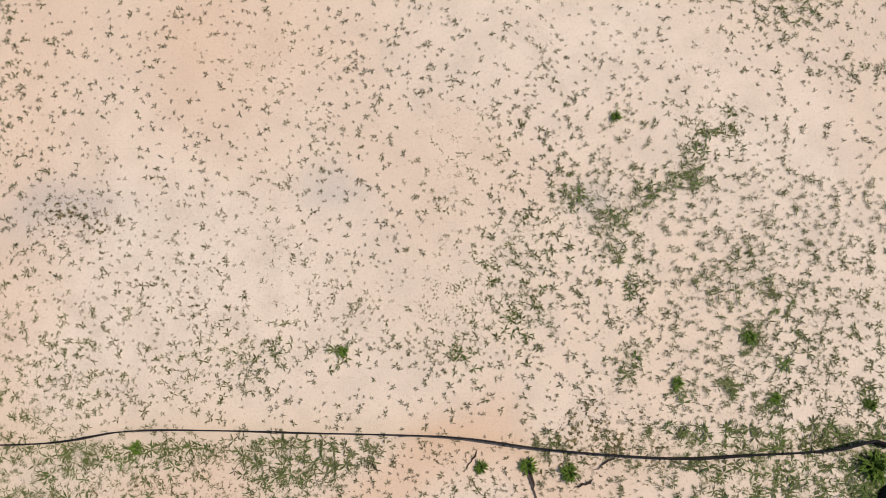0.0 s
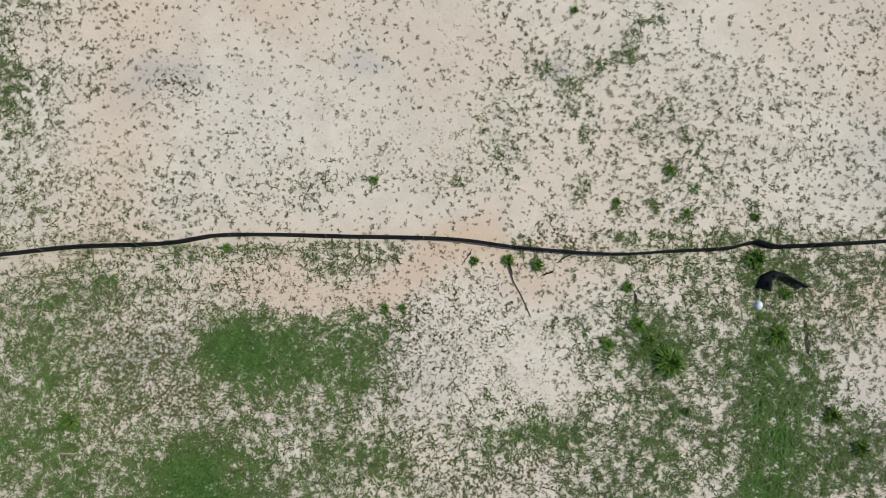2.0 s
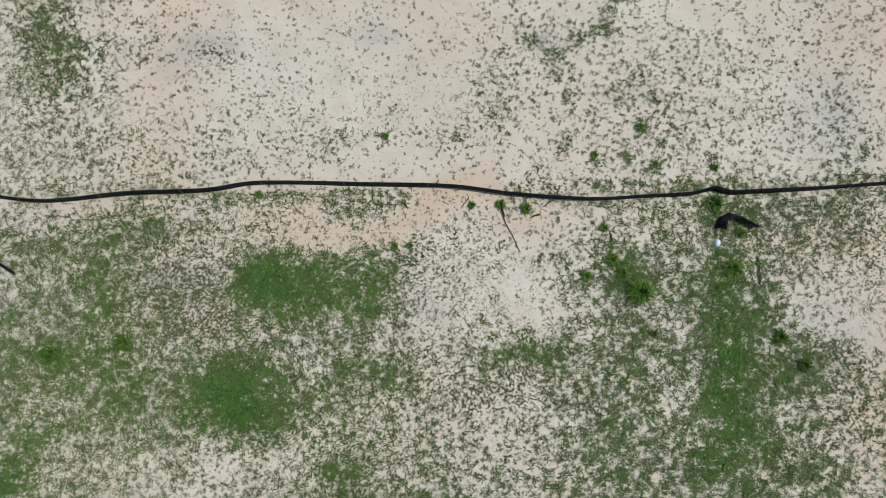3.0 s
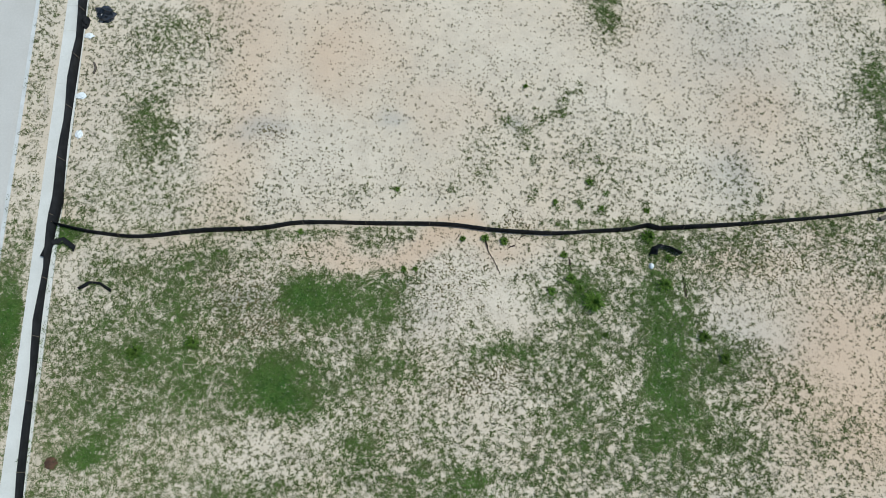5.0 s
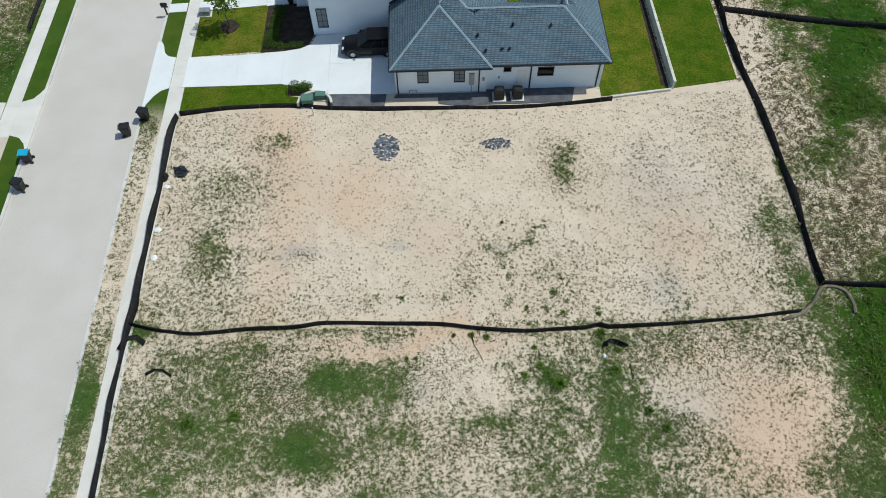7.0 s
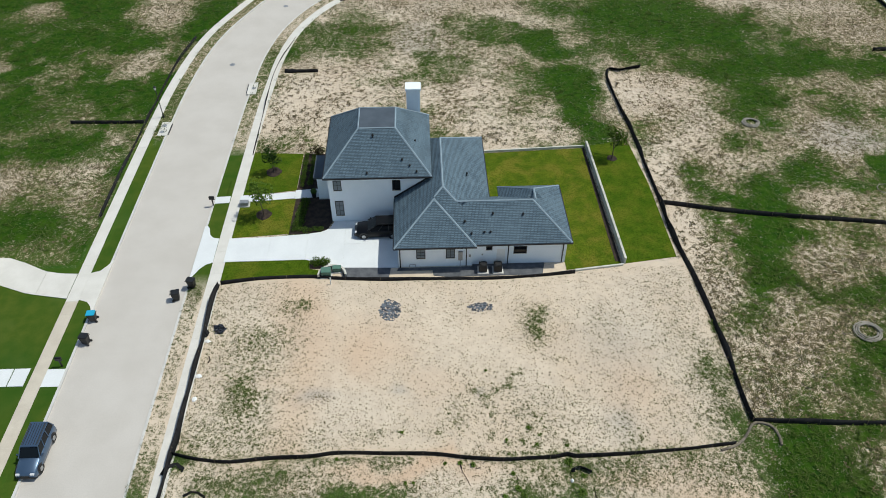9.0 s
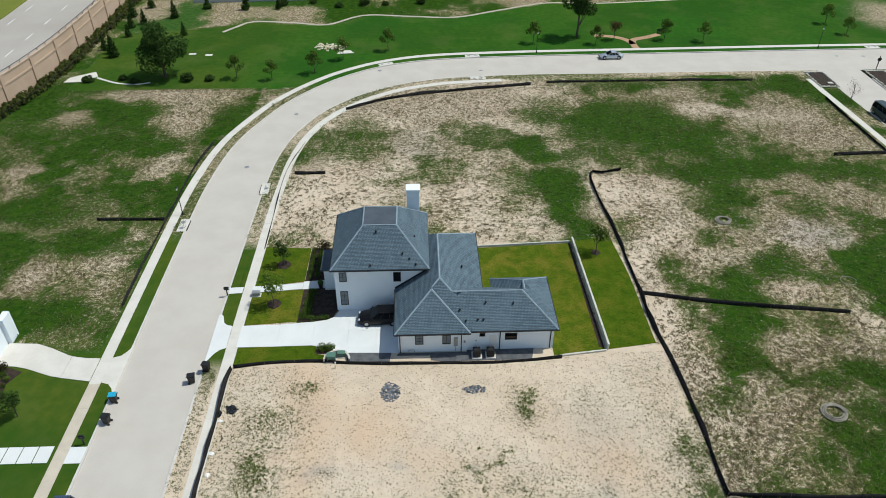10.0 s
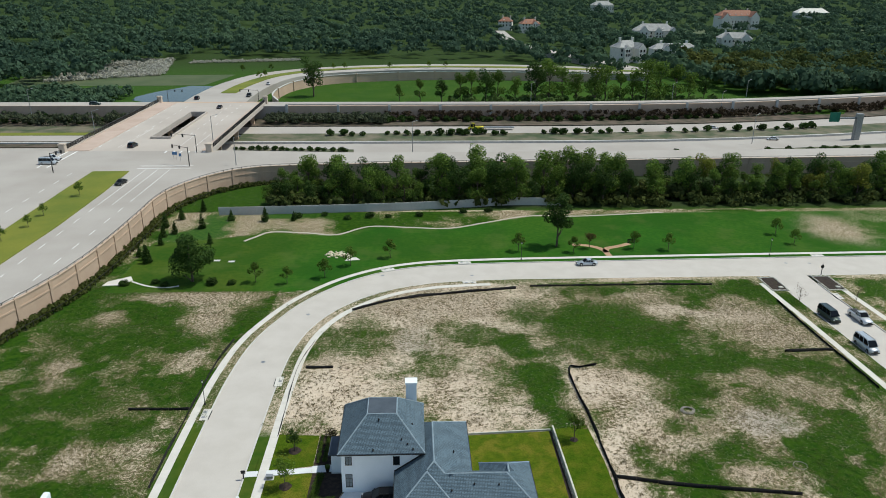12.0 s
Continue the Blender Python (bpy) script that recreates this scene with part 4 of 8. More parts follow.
for name, y0, y1, lift, mat, label, category in (
    ("west_lanes", 247.0, 258.0, 0.33, M_HIGHWAY, "pale concrete highway lanes west of the bridge", "highway"),
    ("west_planting_strip", 236.0, 246.8, 0.36, M_BANK_DRY, "dark planted strip beside the highway west of the bridge", "bank"),
    ("west_grass_strip", 258.2, 264.0, 0.36, M_GRASS, "mown grass strip beside the highway west of the bridge", "verge"),
    ("west_terrace", 264.2, 281.0, 0.34, M_PLANT, "planted terrace beside the highway west of the bridge", "bank")):
    lane(name, y0, y1, HIGHWAY_Z + lift, mat, label, 0.5, category, -420, -122)
lane("far_wall", 293, 294, DECK - 0.2, M_WALL_TAN, "tan retaining wall of the far frontage road", 8.0, "retaining wall", -70)
lane("far_wall_west", 293, 294, DECK - 0.2, M_WALL_TAN, "tan retaining wall of the far frontage road", 8.0, "retaining wall", -420, -110)
lane("frontage_far", 294.05, 306, DECK - 0.6, M_HIGHWAY, "raised frontage road beyond the highway", 6.0)

far_posts = thing("wall_pilasters", "row of pale pilasters along the far retaining wall", "pilaster")
far_posts["kind"] = "structure"
for x in np.arange(-60, 330, 24.0):
    part("pilaster", box(bmesh.new(), x - 0.6, 292.4 + float(highway_shift(x)), HIGHWAY_Z, x + 0.6, 292.98 + float(highway_shift(x)), DECK + 0.5, 0.05), M_WALL_GREY, far_posts)
lane("far_rail", 293.9, 294.04, DECK + 0.5, M_STEEL_RAIL, "low pale rail along the far frontage road", 0.5, "rail", -70)
structure("frontage_planting", prism(bmesh.new(), [(-64, 201.4), (-22, 197.5), (-22, 203), (-64, 206.5)], -2.2, DECK - 0.3), M_PLANT, "planted strip behind the frontage road", "bank")

# ---- silt fences ----


def silt_fence(points, label, height=0.55, lean=0.22, posts=True, group="silt fences"):
    """A ribbon of woven fabric, leaning and rippled, on wooden stakes."""
    line = spline(points, 0.5)
    rng = np.random.RandomState(int(abs(points[0][0] * 13 + points[0][1] * 7)) + 1)
    base = line + 0.0
    n = len(line)
    wob = np.interp(np.arange(n), np.arange(0, n + 5, 5), rng.uniform(-1, 1, len(np.arange(0, n + 5, 5))))
    up = np.interp(np.arange(n), np.arange(0, n + 6, 6), rng.uniform(0.7, 1.08, len(np.arange(0, n + 6, 6)))) * height
    mid = offset(base, lean * 0.55 + 0.05 * wob)
    top = offset(base, lean * (1 + 0.9 * wob))
    fence = thing("silt_fence", label, "silt fence", group)
    bm = bmesh.new()
    back = [offset(l, 0.025) for l in (base, mid, top)]
    rows = []
    for i in range(n):
        loop = [(*base[i], -0.02), (*mid[i], up[i] * 0.5), (*top[i], up[i]), (*back[2][i], up[i] - 0.005), (*back[1][i], up[i] * 0.5), (*back[0][i], -0.02)]
        rows.append([bm.verts.new(v) for v in loop])
    for p, q in zip(rows, rows[1:]):
        for k in range(6):
            j = (k + 1) % 6
            bm.faces.new((p[k], p[j], q[j], q[k]))
    bm.faces.new(rows[0])
    bm.faces.new(rows[-1][::-1])
    part("fabric", bm, M_FABRIC, fence, "", True)
    if posts:
        for i in range(0, n, 6):
            bm = bmesh.new()
            tx, ty = top[i] - base[i]
            tube(bm, (base[i][0], base[i][1], -0.1), (base[i][0] + tx * 1.05, base[i][1] + ty * 1.05, up[i] + 0.06), 0.022, 0.02, 5)
            part("stake", bm, M_STAKE, fence)
    return fence


silt_fence([(-21.2, -0.3), (-19.3, -0.85), (-17.2, -1.2), (-15.8, -1.2), (-13.3, -1.02), (-10.1, -0.98), (-7.9, -0.72), (-4.0, -0.92), (-0.2, -1.1), (2.3, -1.48), (5.2, -1.76), (7.1, -1.74), (9.4, -1.72), (10.3, -1.52), (10.9, -1.72), (15.3, -1.6), (20.4, -1.3), (24.1, -0.97)], "sagging black silt fence between two bare lots", 0.48, 0.055)
silt_fence([(-20.95, -16), (-21.05, -13.8), (-21.2, -7.2), (-21.25, -5.1), (-21.22, -2.2), (-21.1, -0.5), (-20.95, 0.9), (-21.1, 4.5), (-21.05, 8.7), (-21.03, 12.4), (-21.05, 16.7), (-20.9, 18.3)], "black silt fence leaning beside the sidewalk", 0.7, 0.16)
silt_fence([(-20.8, 18.4), (-17, 18.95), (-12, 19.0), (-9.5, 18.75), (-5.1, 18.4), (0.5, 18.35), (6.1, 18.2), (10.8, 18.45), (14.4, 18.8)], "black silt fence along the house lot", 0.42, 0.1)
silt_fence([(26.1, 1.1), (26.05, 3.1), (26.2, 9.1), (26.0, 17), (25.5, 23.8), (25.6, 29.3), (25.5, 42), (25.1, 57.2), (27.5, 58.3), (30.3, 58.9)], "long black silt fence behind the yards", 0.6, -0.2)
silt_fence([(26.1, 1.05), (28.7, 0.85), (35.5, 0.4), (50, 0.2)], "black silt fence across the rear lots", 0.6, 0.12)
silt_fence([(25.6, 29.2), (35, 27.0), (49.2, 24.9)], "black silt fence across the rear lots", 0.6, 0.12)
silt_fence([(-13.3, 81.6), (-5, 86.2), (8, 89.4), (20.9, 91.5)], "black silt fence following the street bend")
silt_fence([(24, 92.4), (45, 92.6), (63.9, 92.3)], "low black silt fence beside the street", 0.45)
silt_fence([(-19.5, 59.2), (-14.9, 59.2)], "short length of black silt fence")
silt_fence([(-45.1, 47.4), (-35.8, 47.2)], "short length of black silt fence")
silt_fence([(65.3, 62.4), (74.4, 62.7)], "short length of black silt fence")
silt_fence([(-35.75, 29), (-35.7, 39), (-35.5, 50), (-35.1, 62), (-33.9, 70)], "low black silt fence beside the sidewalk", 0.35, 0.15)
silt_fence([(-21.0, 40), (-21.05, 48), (-20.95, 60), (-19.2, 69.5)], "low black silt fence beside the sidewalk", 0.35, -0.1)
silt_fence([(74.3, 84), (74.2, 76), (74.6, 62), (75.0, 50)], "black silt fence beside the side street sidewalk", 0.5, -0.1)
silt_fence([(10.3, -3.05), (10.5, -2.62), (10.95, -2.45), (11.4, -2.6), (12.0, -3.0)], "loose curl of black silt fence lying on the ground", 0.5, -0.2, False)
silt_fence([(-21.3, -2.2), (-21.1, -1.5), (-20.7, -1.45), (-20.1, -1.9)], "loose scrap of black silt fabric", 0.25, 0.25, False)
silt_fence([(-19.5, -4.0), (-19.0, -3.7), (-18.5, -3.75), (-17.9, -4.15)], "crumpled scrap of black silt fabric", 0.2, 0.2, False)

# ---- the white house ----
EAVE, PITCH, EAVE_HIGH = 3.1, 0.70, 6.2


def shingle_material():
    m, nt, b = nodes_of("slate_grey_shingles")
    g = nt.nodes.new("ShaderNodeNewGeometry").outputs["Position"]
    sep = nt.nodes.new("ShaderNodeSeparateXYZ")
    nt.links.new(g, sep.inputs[0])
    com = nt.nodes.new("ShaderNodeCombineXYZ")
    nt.links.new(mathn(nt, "ADD", sep.outputs[0], sep.outputs[1]), com.inputs[0])
    nt.links.new(mathn(nt, "MULTIPLY", sep.outputs[2], 1.75), com.inputs[1])
    br = add(nt, "TexBrick", Scale=1.0)
    br.inputs["Color1"].default_value = (0.070, 0.118, 0.160, 1)
    br.inputs["Color2"].default_value = (0.128, 0.196, 0.250, 1)
    br.inputs["Mortar"].default_value = (0.026, 0.044, 0.060, 1)
    br.inputs["Mortar Size"].default_value = 0.030
    br.inputs["Brick Width"].default_value = 0.34
    br.inputs["Row Height"].default_value = 0.17
    nt.links.new(com.outputs[0], br.inputs["Vector"])
    col = mixc(nt, mathn(nt, "MULTIPLY", ramp(nt, noise_at(nt, g, 0.5, 4.0), 0.35, 0.7), 0.25), br.outputs["Color"], (0.14, 0.20, 0.245))
    col = mixc(nt, mathn(nt, "MULTIPLY", noise_at(nt, g, 22.0, 2.0), 0.3), col, (0.05, 0.06, 0.07))
    nt.links.new(col, b.inputs["Base Color"])
    b.inputs["Roughness"].default_value = 0.85
    bump(nt, b, br.outputs["Color"], 0.5, 0.02)
    return m


M_SHINGLE = shingle_material()
M_CAP = surface("ridge_cap_shingles", (0.20, 0.265, 0.315), (0.27, 0.335, 0.385), 1.5, 18.0, 0.85)
M_MEMBRANE = surface("dark_flat_roof_membrane", (0.050, 0.066, 0.085), (0.075, 0.095, 0.12), 0.6, 12.0, 0.7)
M_MULCH = surface("dark_bark_mulch", (0.020, 0.013, 0.010), (0.055, 0.036, 0.025), 2.0, 28.0, 0.95, relief=0.8)
M_GRAVEL = surface("dark_crushed_gravel", (0.075, 0.080, 0.090), (0.13, 0.135, 0.145), 1.5, 32.0, 0.9, relief=0.7)
M_STONE = surface("white_limestone", (0.48, 0.46, 0.40), (0.64, 0.62, 0.55), 1.2, 14.0, 0.9, relief=0.4)
M_GREEN_BOX = surface("green_painted_steel", (0.075, 0.16, 0.12), (0.10, 0.20, 0.15), 1.0, 20.0, 0.5, relief=0.02)
M_PVC = surface("white_plastic_pipe", (0.72, 0.72, 0.71), (0.8, 0.8, 0.79), 2.0, 20.0, 0.5, relief=0.02)
M_STEEL = surface("grey_galvanised_steel", (0.30, 0.31, 0.32), (0.42, 0.43, 0.44), 2.0, 25.0, 0.5, 0.6, relief=0.05)


def glass_material(name, tint=(0.006, 0.008, 0.010)):
    m, nt, b = nodes_of(name)
    b.inputs["Base Color"].default_value = (*tint, 1)
    b.inputs["Roughness"].default_value = 0.04
    b.inputs["Specular IOR Level"].default_value = 0.25
    return m


M_GLASS = glass_material("dark_window_glass")
# the paler tint puts the sky's reflection into the pane colour
M_GLASS_SKY = glass_material("sky_tint_window_glass", (0.17, 0.20, 0.22))


def hip_roof(x0, y0, x1, y1, z, pitch, thick=0.22):
    """The faces of a hipped roof over a rectangle, with its fascia. Returns a bmesh and the ridge's ends."""
    bm = bmesh.new()
    if (x1 - x0) <= (y1 - y0):
        h = (x1 - x0) / 2
        a, b = ((x0 + x1) / 2, y0 + h, z + h * pitch), ((x0 + x1) / 2, y1 - h, z + h * pitch)
        faces = [((0, 1), (0,)), ((1, 2), (1, 0)), ((2, 3), (1,)), ((3, 0), (0, 1))]
    else:
        h = (y1 - y0) / 2
        a, b = (x0 + h, (y0 + y1) / 2, z + h * pitch), (x1 - h, (y0 + y1) / 2, z + h * pitch)
        faces = [((0, 1), (1, 0)), ((1, 2), (1,)), ((2, 3), (0, 1)), ((3, 0), (0,))]
    corner = [(x0, y0), (x1, y0), (x1, y1), (x0, y1)]
    up = [bm.verts.new((x, y, z)) for x, y in corner]
    low = [bm.verts.new((x, y, z - thick)) for x, y in corner]
    tips = [bm.verts.new(p) for p in (a, b)]
    for (i, j), t in faces:
        bm.faces.new([up[i], up[j], *[tips[k] for k in t]])
    for i in range(4):
        j = (i + 1) % 4
        bm.faces.new((low[i], low[j], up[j], up[i]))
    bm.faces.new(low[::-1])
    return bm, a, b


def cap_line(parent, a, b):
    """A line of folded ridge cap shingles."""
    a, b = Vector(a), Vector(b)
    along = (b - a).normalized()
    side = along.cross(Vector((0, 0, 1))).normalized()
    bm = bmesh.new()
    n = max(2, int((b - a).length / 0.3))
    rows = []
    for k in range(n + 1):
        p = a + (b - a) * k / n
        w = 0.115 if k % 2 else 0.10
        rows.append([bm.verts.new(c) for c in (p - side * w - Vector((0, 0, 0.02)), p + Vector((0, 0, 0.05)), p + side * w - Vector((0, 0, 0.02)))])
    for p, q in zip(rows, rows[1:]):
        bm.faces.new((p[0], p[1], q[1], q[0]))
        bm.faces.new((p[1], p[2], q[2], q[1]))
    return part("ridge_cap", bm, M_CAP, parent)


def window_unit(parent, x, y, z, w, h, cols=2, rows=3, dark=False):
    """A framed window in a wall that faces south; y is the wall's face."""
    win = part("window", box(bmesh.new(), x - w / 2 - 0.04, y - 0.03, z - 0.09, x + w / 2 + 0.04, y + 0.06, z - 0.02, 0.01), M_STONE, parent)
    bm = bmesh.new()
    for x0, z0, x1, z1 in ((x - w / 2, z, x - w / 2 + 0.07, z + h), (x + w / 2 - 0.07, z, x + w / 2, z + h), (x - w / 2 + 0.07, z, x + w / 2 - 0.07, z + 0.07), (x - w / 2 + 0.07, z + h - 0.07, x + w / 2 - 0.07, z + h)):
        box(bm, x0, y - 0.05, z0, x1, y + 0.05, z1)
    part("frame", bm, M_DARK, win)
    bm = bmesh.new()
    if not dark:
        for c in range(1, cols):
            xx = x - w / 2 + w * c / cols
            box(bm, xx - 0.022, y - 0.035, z + 0.07, xx + 0.022, y - 0.012, z + h - 0.07)
        for r in range(1, rows):
            zz = z + h * r / rows
            box(bm, x - w / 2 + 0.07, y - 0.033, zz - 0.018, x + w / 2 - 0.07, y - 0.014, zz + 0.018)
        part("glazing_bar", bm, M_DARK, win)
    else:
        bm.free()
    part("pane", box(bmesh.new(), x - w / 2 + 0.06, y - 0.010, z + 0.06, x + w / 2 - 0.06, y + 0.02, z + h - 0.06), M_GLASS if dark else M_GLASS_SKY, win)
    return win


house = thing("house", "white painted brick house with slate grey hipped roofs", "house")
for name, x0, y0, x1, y1, top in (("garage_wall", -3.3, 20.16, 4.1, 27.6, EAVE), ("wing_wall", 4.102, 20.42, 13.55, 27.0, EAVE), ("patio_wall", 7.7, 27.002, 13.548, 28.7, EAVE), ("rear_wall", -0.05, 27.602, 5.9, 37.9, EAVE), ("tall_wall", -10.5, 27.55, -0.06, 38.0, EAVE_HIGH)):
    part(name, box(bmesh.new(), x0, y0, -0.1, x1, y1, top - 0.2), M_BRICK, house)
part("foundation", box(bmesh.new(), -3.32, 20.13, -0.1, 4.12, 20.6, 0.16), M_STONE, house)
for name, x0, y0, x1, y1 in (("garage_roof", -3.68, 19.75, 4.45, 30.0), ("rear_roof", -3.684, 20.02, 6.3, 38.35), ("wing_roof", 0.0, 20.024, 13.95, 27.4), ("patio_roof", 7.3, 22.4, 13.93, 29.1)):
    bm, a, b = hip_roof(x0, y0, x1, y1, EAVE, PITCH)
    part(name, bm, M_SHINGLE, house)
z1, z2, z3 = 3.1 + 4.065 * PITCH, 3.1 + 4.992 * PITCH, 3.1 + 3.688 * PITCH
for a, b in (((-3.68, 19.75, 3.1), (0.385, 23.815, z1)), ((4.45, 19.75, 3.1), (0.385, 23.815, z1)), ((0.385, 24.09, z1), (1.308, 25.012, z2)), ((1.308, 25.012, z2), (2.61, 23.712, z3)), ((2.61, 23.712, z3), (10.26, 23.712, z3)), ((10.26, 23.712, z3), (13.95, 20.024, 3.1)), ((10.615, 25.785, 5.42), (13.93, 29.1, 3.1)), ((10.615, 25.785, 5.42), (7.3, 29.1, 3.1)), ((10.615, 25.785, 5.42), (10.615, 24.1, 5.42)), ((1.308, 25.012, z2), (1.308, 33.36, z2)), ((1.308, 33.36, z2), (6.3, 38.35, 3.1))):
    cap_line(house, a, b)
part("gutter", box(bmesh.new(), -3.72, 19.66, 2.93, 4.5, 19.745, 3.06, 0.015), M_DARK, house)
part("gutter", box(bmesh.new(), 4.5, 19.93, 2.93, 14.0, 20.02, 3.06, 0.015), M_DARK, house)
part("gutter", box(bmesh.new(), 13.955, 20.0, 2.93, 14.05, 29.1, 3.06, 0.015), M_DARK, house)
part("gutter", box(bmesh.new(), -3.775, 19.75, 2.93, -3.69, 27.5, 3.06, 0.015), M_DARK, house)
part("gutter", box(bmesh.new(), 6.305, 27.4, 2.93, 6.39, 38.4, 3.06, 0.015), M_DARK, house)
for x, y in ((-3.12, 20.1), (3.5, 20.1), (7.7, 20.36), (13.2, 20.36)):
    bm = bmesh.new()
    box(bm, x - 0.05, y - 0.04, 0.12, x + 0.05, y + 0.05, 2.75, 0.01)
    tube(bm, (x, y, 2.7), (x, y - 0.38, 2.98), 0.045, 0.045, 6)
    part("downspout", bm, M_DARK, house)
# tall block: sloping sides up to a flat top
bm = bmesh.new()
e = ((-10.85, 27.1), (0.25, 27.1), (0.25, 38.5), (-10.85, 38.5))
d = ((-7.2, 31.2), (-3.4, 31.2), (-3.4, 35.0), (-7.2, 35.0))
low = [bm.verts.new((x, y, 5.98)) for x, y in e]
ring = [bm.verts.new((x, y, 6.2)) for x, y in e]
top = [bm.verts.new((x, y, 9.5)) for x, y in d]
for i in range(4):
    j = (i + 1) % 4
    bm.faces.new((low[i], low[j], ring[j], ring[i]))
    bm.faces.new((ring[i], ring[j], top[j], top[i]))
bm.faces.new(low[::-1])
part("tall_roof", bm, M_SHINGLE, house)
part("flat_roof", box(bmesh.new(), -7.2, 31.2, 9.3, -3.4, 35.0, 9.512), M_MEMBRANE, house, "dark flat roof membrane")
for (x, y), (u, v) in zip(e, d):
    cap_line(house, (x, y, 6.2), (u, v, 9.5))
for i in range(4):
    cap_line(house, (*d[i], 9.5), (*d[(i + 1) % 4], 9.5))
part("gutter", box(bmesh.new(), -10.9, 27.0, 6.02, 0.3, 27.095, 6.15, 0.015), M_DARK, house)
part("gutter", box(bmesh.new(), -10.95, 27.1, 6.02, -10.855, 38.5, 6.15, 0.015), M_DARK, house)
bm = bmesh.new()
box(bm, -2.25, 37.5, 5.0, -0.75, 38.75, 9.9)
box(bm, -2.36, 37.39, 9.9, -0.64, 38.86, 10.2, 0.03)
part("chimney", bm, M_BRICK, house, "white painted brick chimney with a capped top")
# a dark flashing where the low roof meets the tall wall
bm = bmesh.new()
tube(bm, (-3.7, 27.5, 3.22), (-0.1, 27.5, 5.75), 0.09, 0.09, 6)
part("flashing", bm, M_DARK, house)
for x, z, w, h, c, r, dark in ((-9.54, 4.26, 0.86, 1.30, 2, 2, False), (-9.56, 0.85, 0.9, 2.0, 2, 3, False), (-3.42, 4.16, 0.86, 1.32, 2, 2, True)):
    window_unit(house, x, 27.55, z, w, h, c, r, dark)
for x, z in ((-1.04, 1.28), (1.9, 1.27)):
    window_unit(house, x, 20.16, z, 0.9, 1.26, 2, 3)
window_unit(house, 5.78, 20.42, 2.02, 0.62, 0.48, 1, 1, True)
window_unit(house, 8.9, 20.42, 1.46, 1.32, 0.95, 1, 1, True)
part("meter_box", box(bmesh.new(), 2.68, 20.02, 1.0, 3.12, 20.16, 2.2, 0.02), M_STEEL, house, "grey electric meter box")
bm = bmesh.new()
tube(bm, (2.9, 20.1, 0.0), (2.9, 20.1, 1.0), 0.03, 0.03, 6)
tube(bm, (-2.2, 20.0, 0.0), (-2.2, 20.0, 0.6), 0.03, 0.03, 6)
tube(bm, (-2.2, 20.0, 0.6), (-1.6, 20.0, 0.6), 0.03, 0.03, 6)
tube(bm, (-1.6, 20.0, 0.6), (-1.6, 20.0, 0.3), 0.03, 0.03, 6)
part("service_pipe", bm, M_STEEL, house)
part("side_door", box(bmesh.new(), 6.55, 20.39, 0.1, 7.4, 20.44, 2.1, 0.01), M_PVC, house, "plain white side door")
bm = bmesh.new()
box(bm, 3.75, 20.1, 1.35, 3.95, 20.16, 1.7, 0.01)
box(bm, 5.05, 20.36, 1.3, 5.2, 20.42, 1.5, 0.01)
part("socket_box", bm, M_STEEL, house)
for x, y, z, tall in ((-5.7, 30.4, 8.85, 0.45), (-2.73, 28.45, 7.25, 0.35), (-1.96, 27.98, 6.9, 0.25), (-1.26, 27.45, 6.45, 0.35), (-6.34, 27.4, 6.45, 0.3), (-1.36, 31.25, 7.66, 0.25), (4.0, 29.0, 4.7, 0.5), (3.4, 21.9, 4.4, 0.35), (6.2, 22.5, 4.85, 0.35), (9.2, 22.4, 4.75, 0.35), (4.0, 20.9, 3.75, 0.25), (5.3, 21.0, 3.8, 0.25), (5.9, 21.0, 3.8, 0.25)):
    bm = bmesh.new()
    tube(bm, (x, y, z - 0.5), (x, y, z + tall * 0.6), 0.07, 0.06, 8)
    tube(bm, (x, y, z + tall * 0.5), (x, y, z + tall), 0.13, 0.05, 8)
    part("roof_vent", bm, M_DARK, house)
# entrance porch
porch = part("porch", box(bmesh.new(), -12.3, 31.3, 0.0, -10.502, 34.6, 0.25, 0.02), M_DRIVE, house, "small white entrance porch with a dark roof")
part("porch_roof", box(bmesh.new(), -12.55, 30.9, 3.15, -10.505, 35.0, 3.4, 0.03), M_MEMBRANE, porch)
part("porch_wall", box(bmesh.new(), -12.25, 31.3, 0.25, -10.505, 31.6, 3.14), M_BRICK, porch)
part("porch_wall", box(bmesh.new(), -12.25, 34.3, 0.25, -10.505, 34.6, 3.14), M_BRICK, porch)
part("front_door", box(bmesh.new(), -10.56, 32.3, 0.25, -10.49, 33.5, 2.6, 0.02), M_DARK, porch, "black front door")


def planter(x, y):
    t = thing("plant_pot", "tall black plant pot beside the front walk", "plant pot", at=(x, y, 0.04))
    bm = bmesh.new()
    tube(bm, (0, 0, 0), (0, 0, 0.7), 0.2, 0.32, 12)
    part("pot", bm, M_DARK, t)
    bm = bmesh.new()
    bmesh.ops.create_icosphere(bm, subdivisions=2, radius=0.34, matrix=Matrix.Translation((0, 0, 0.86)))
    rng = random.Random(3)
    for v in bm.verts:
        v.co += Vector((rng.uniform(-0.06, 0.06), rng.uniform(-0.06, 0.06), rng.uniform(-0.05, 0.05)))
    part("plant", bm, M_LEAF_DARK, t)
    return t


planter(-12.85, 31.7)

# driveway, front walk, lawns, beds


def drive_slabs(name, label, quads, mat=None):
    t = thing(name, label, "driveway")
    t["kind"] = "structure"
    for q in quads:
        part("slab", prism(bmesh.new(), q, -0.1, 0.05), mat or M_DRIVE, t)
    return t


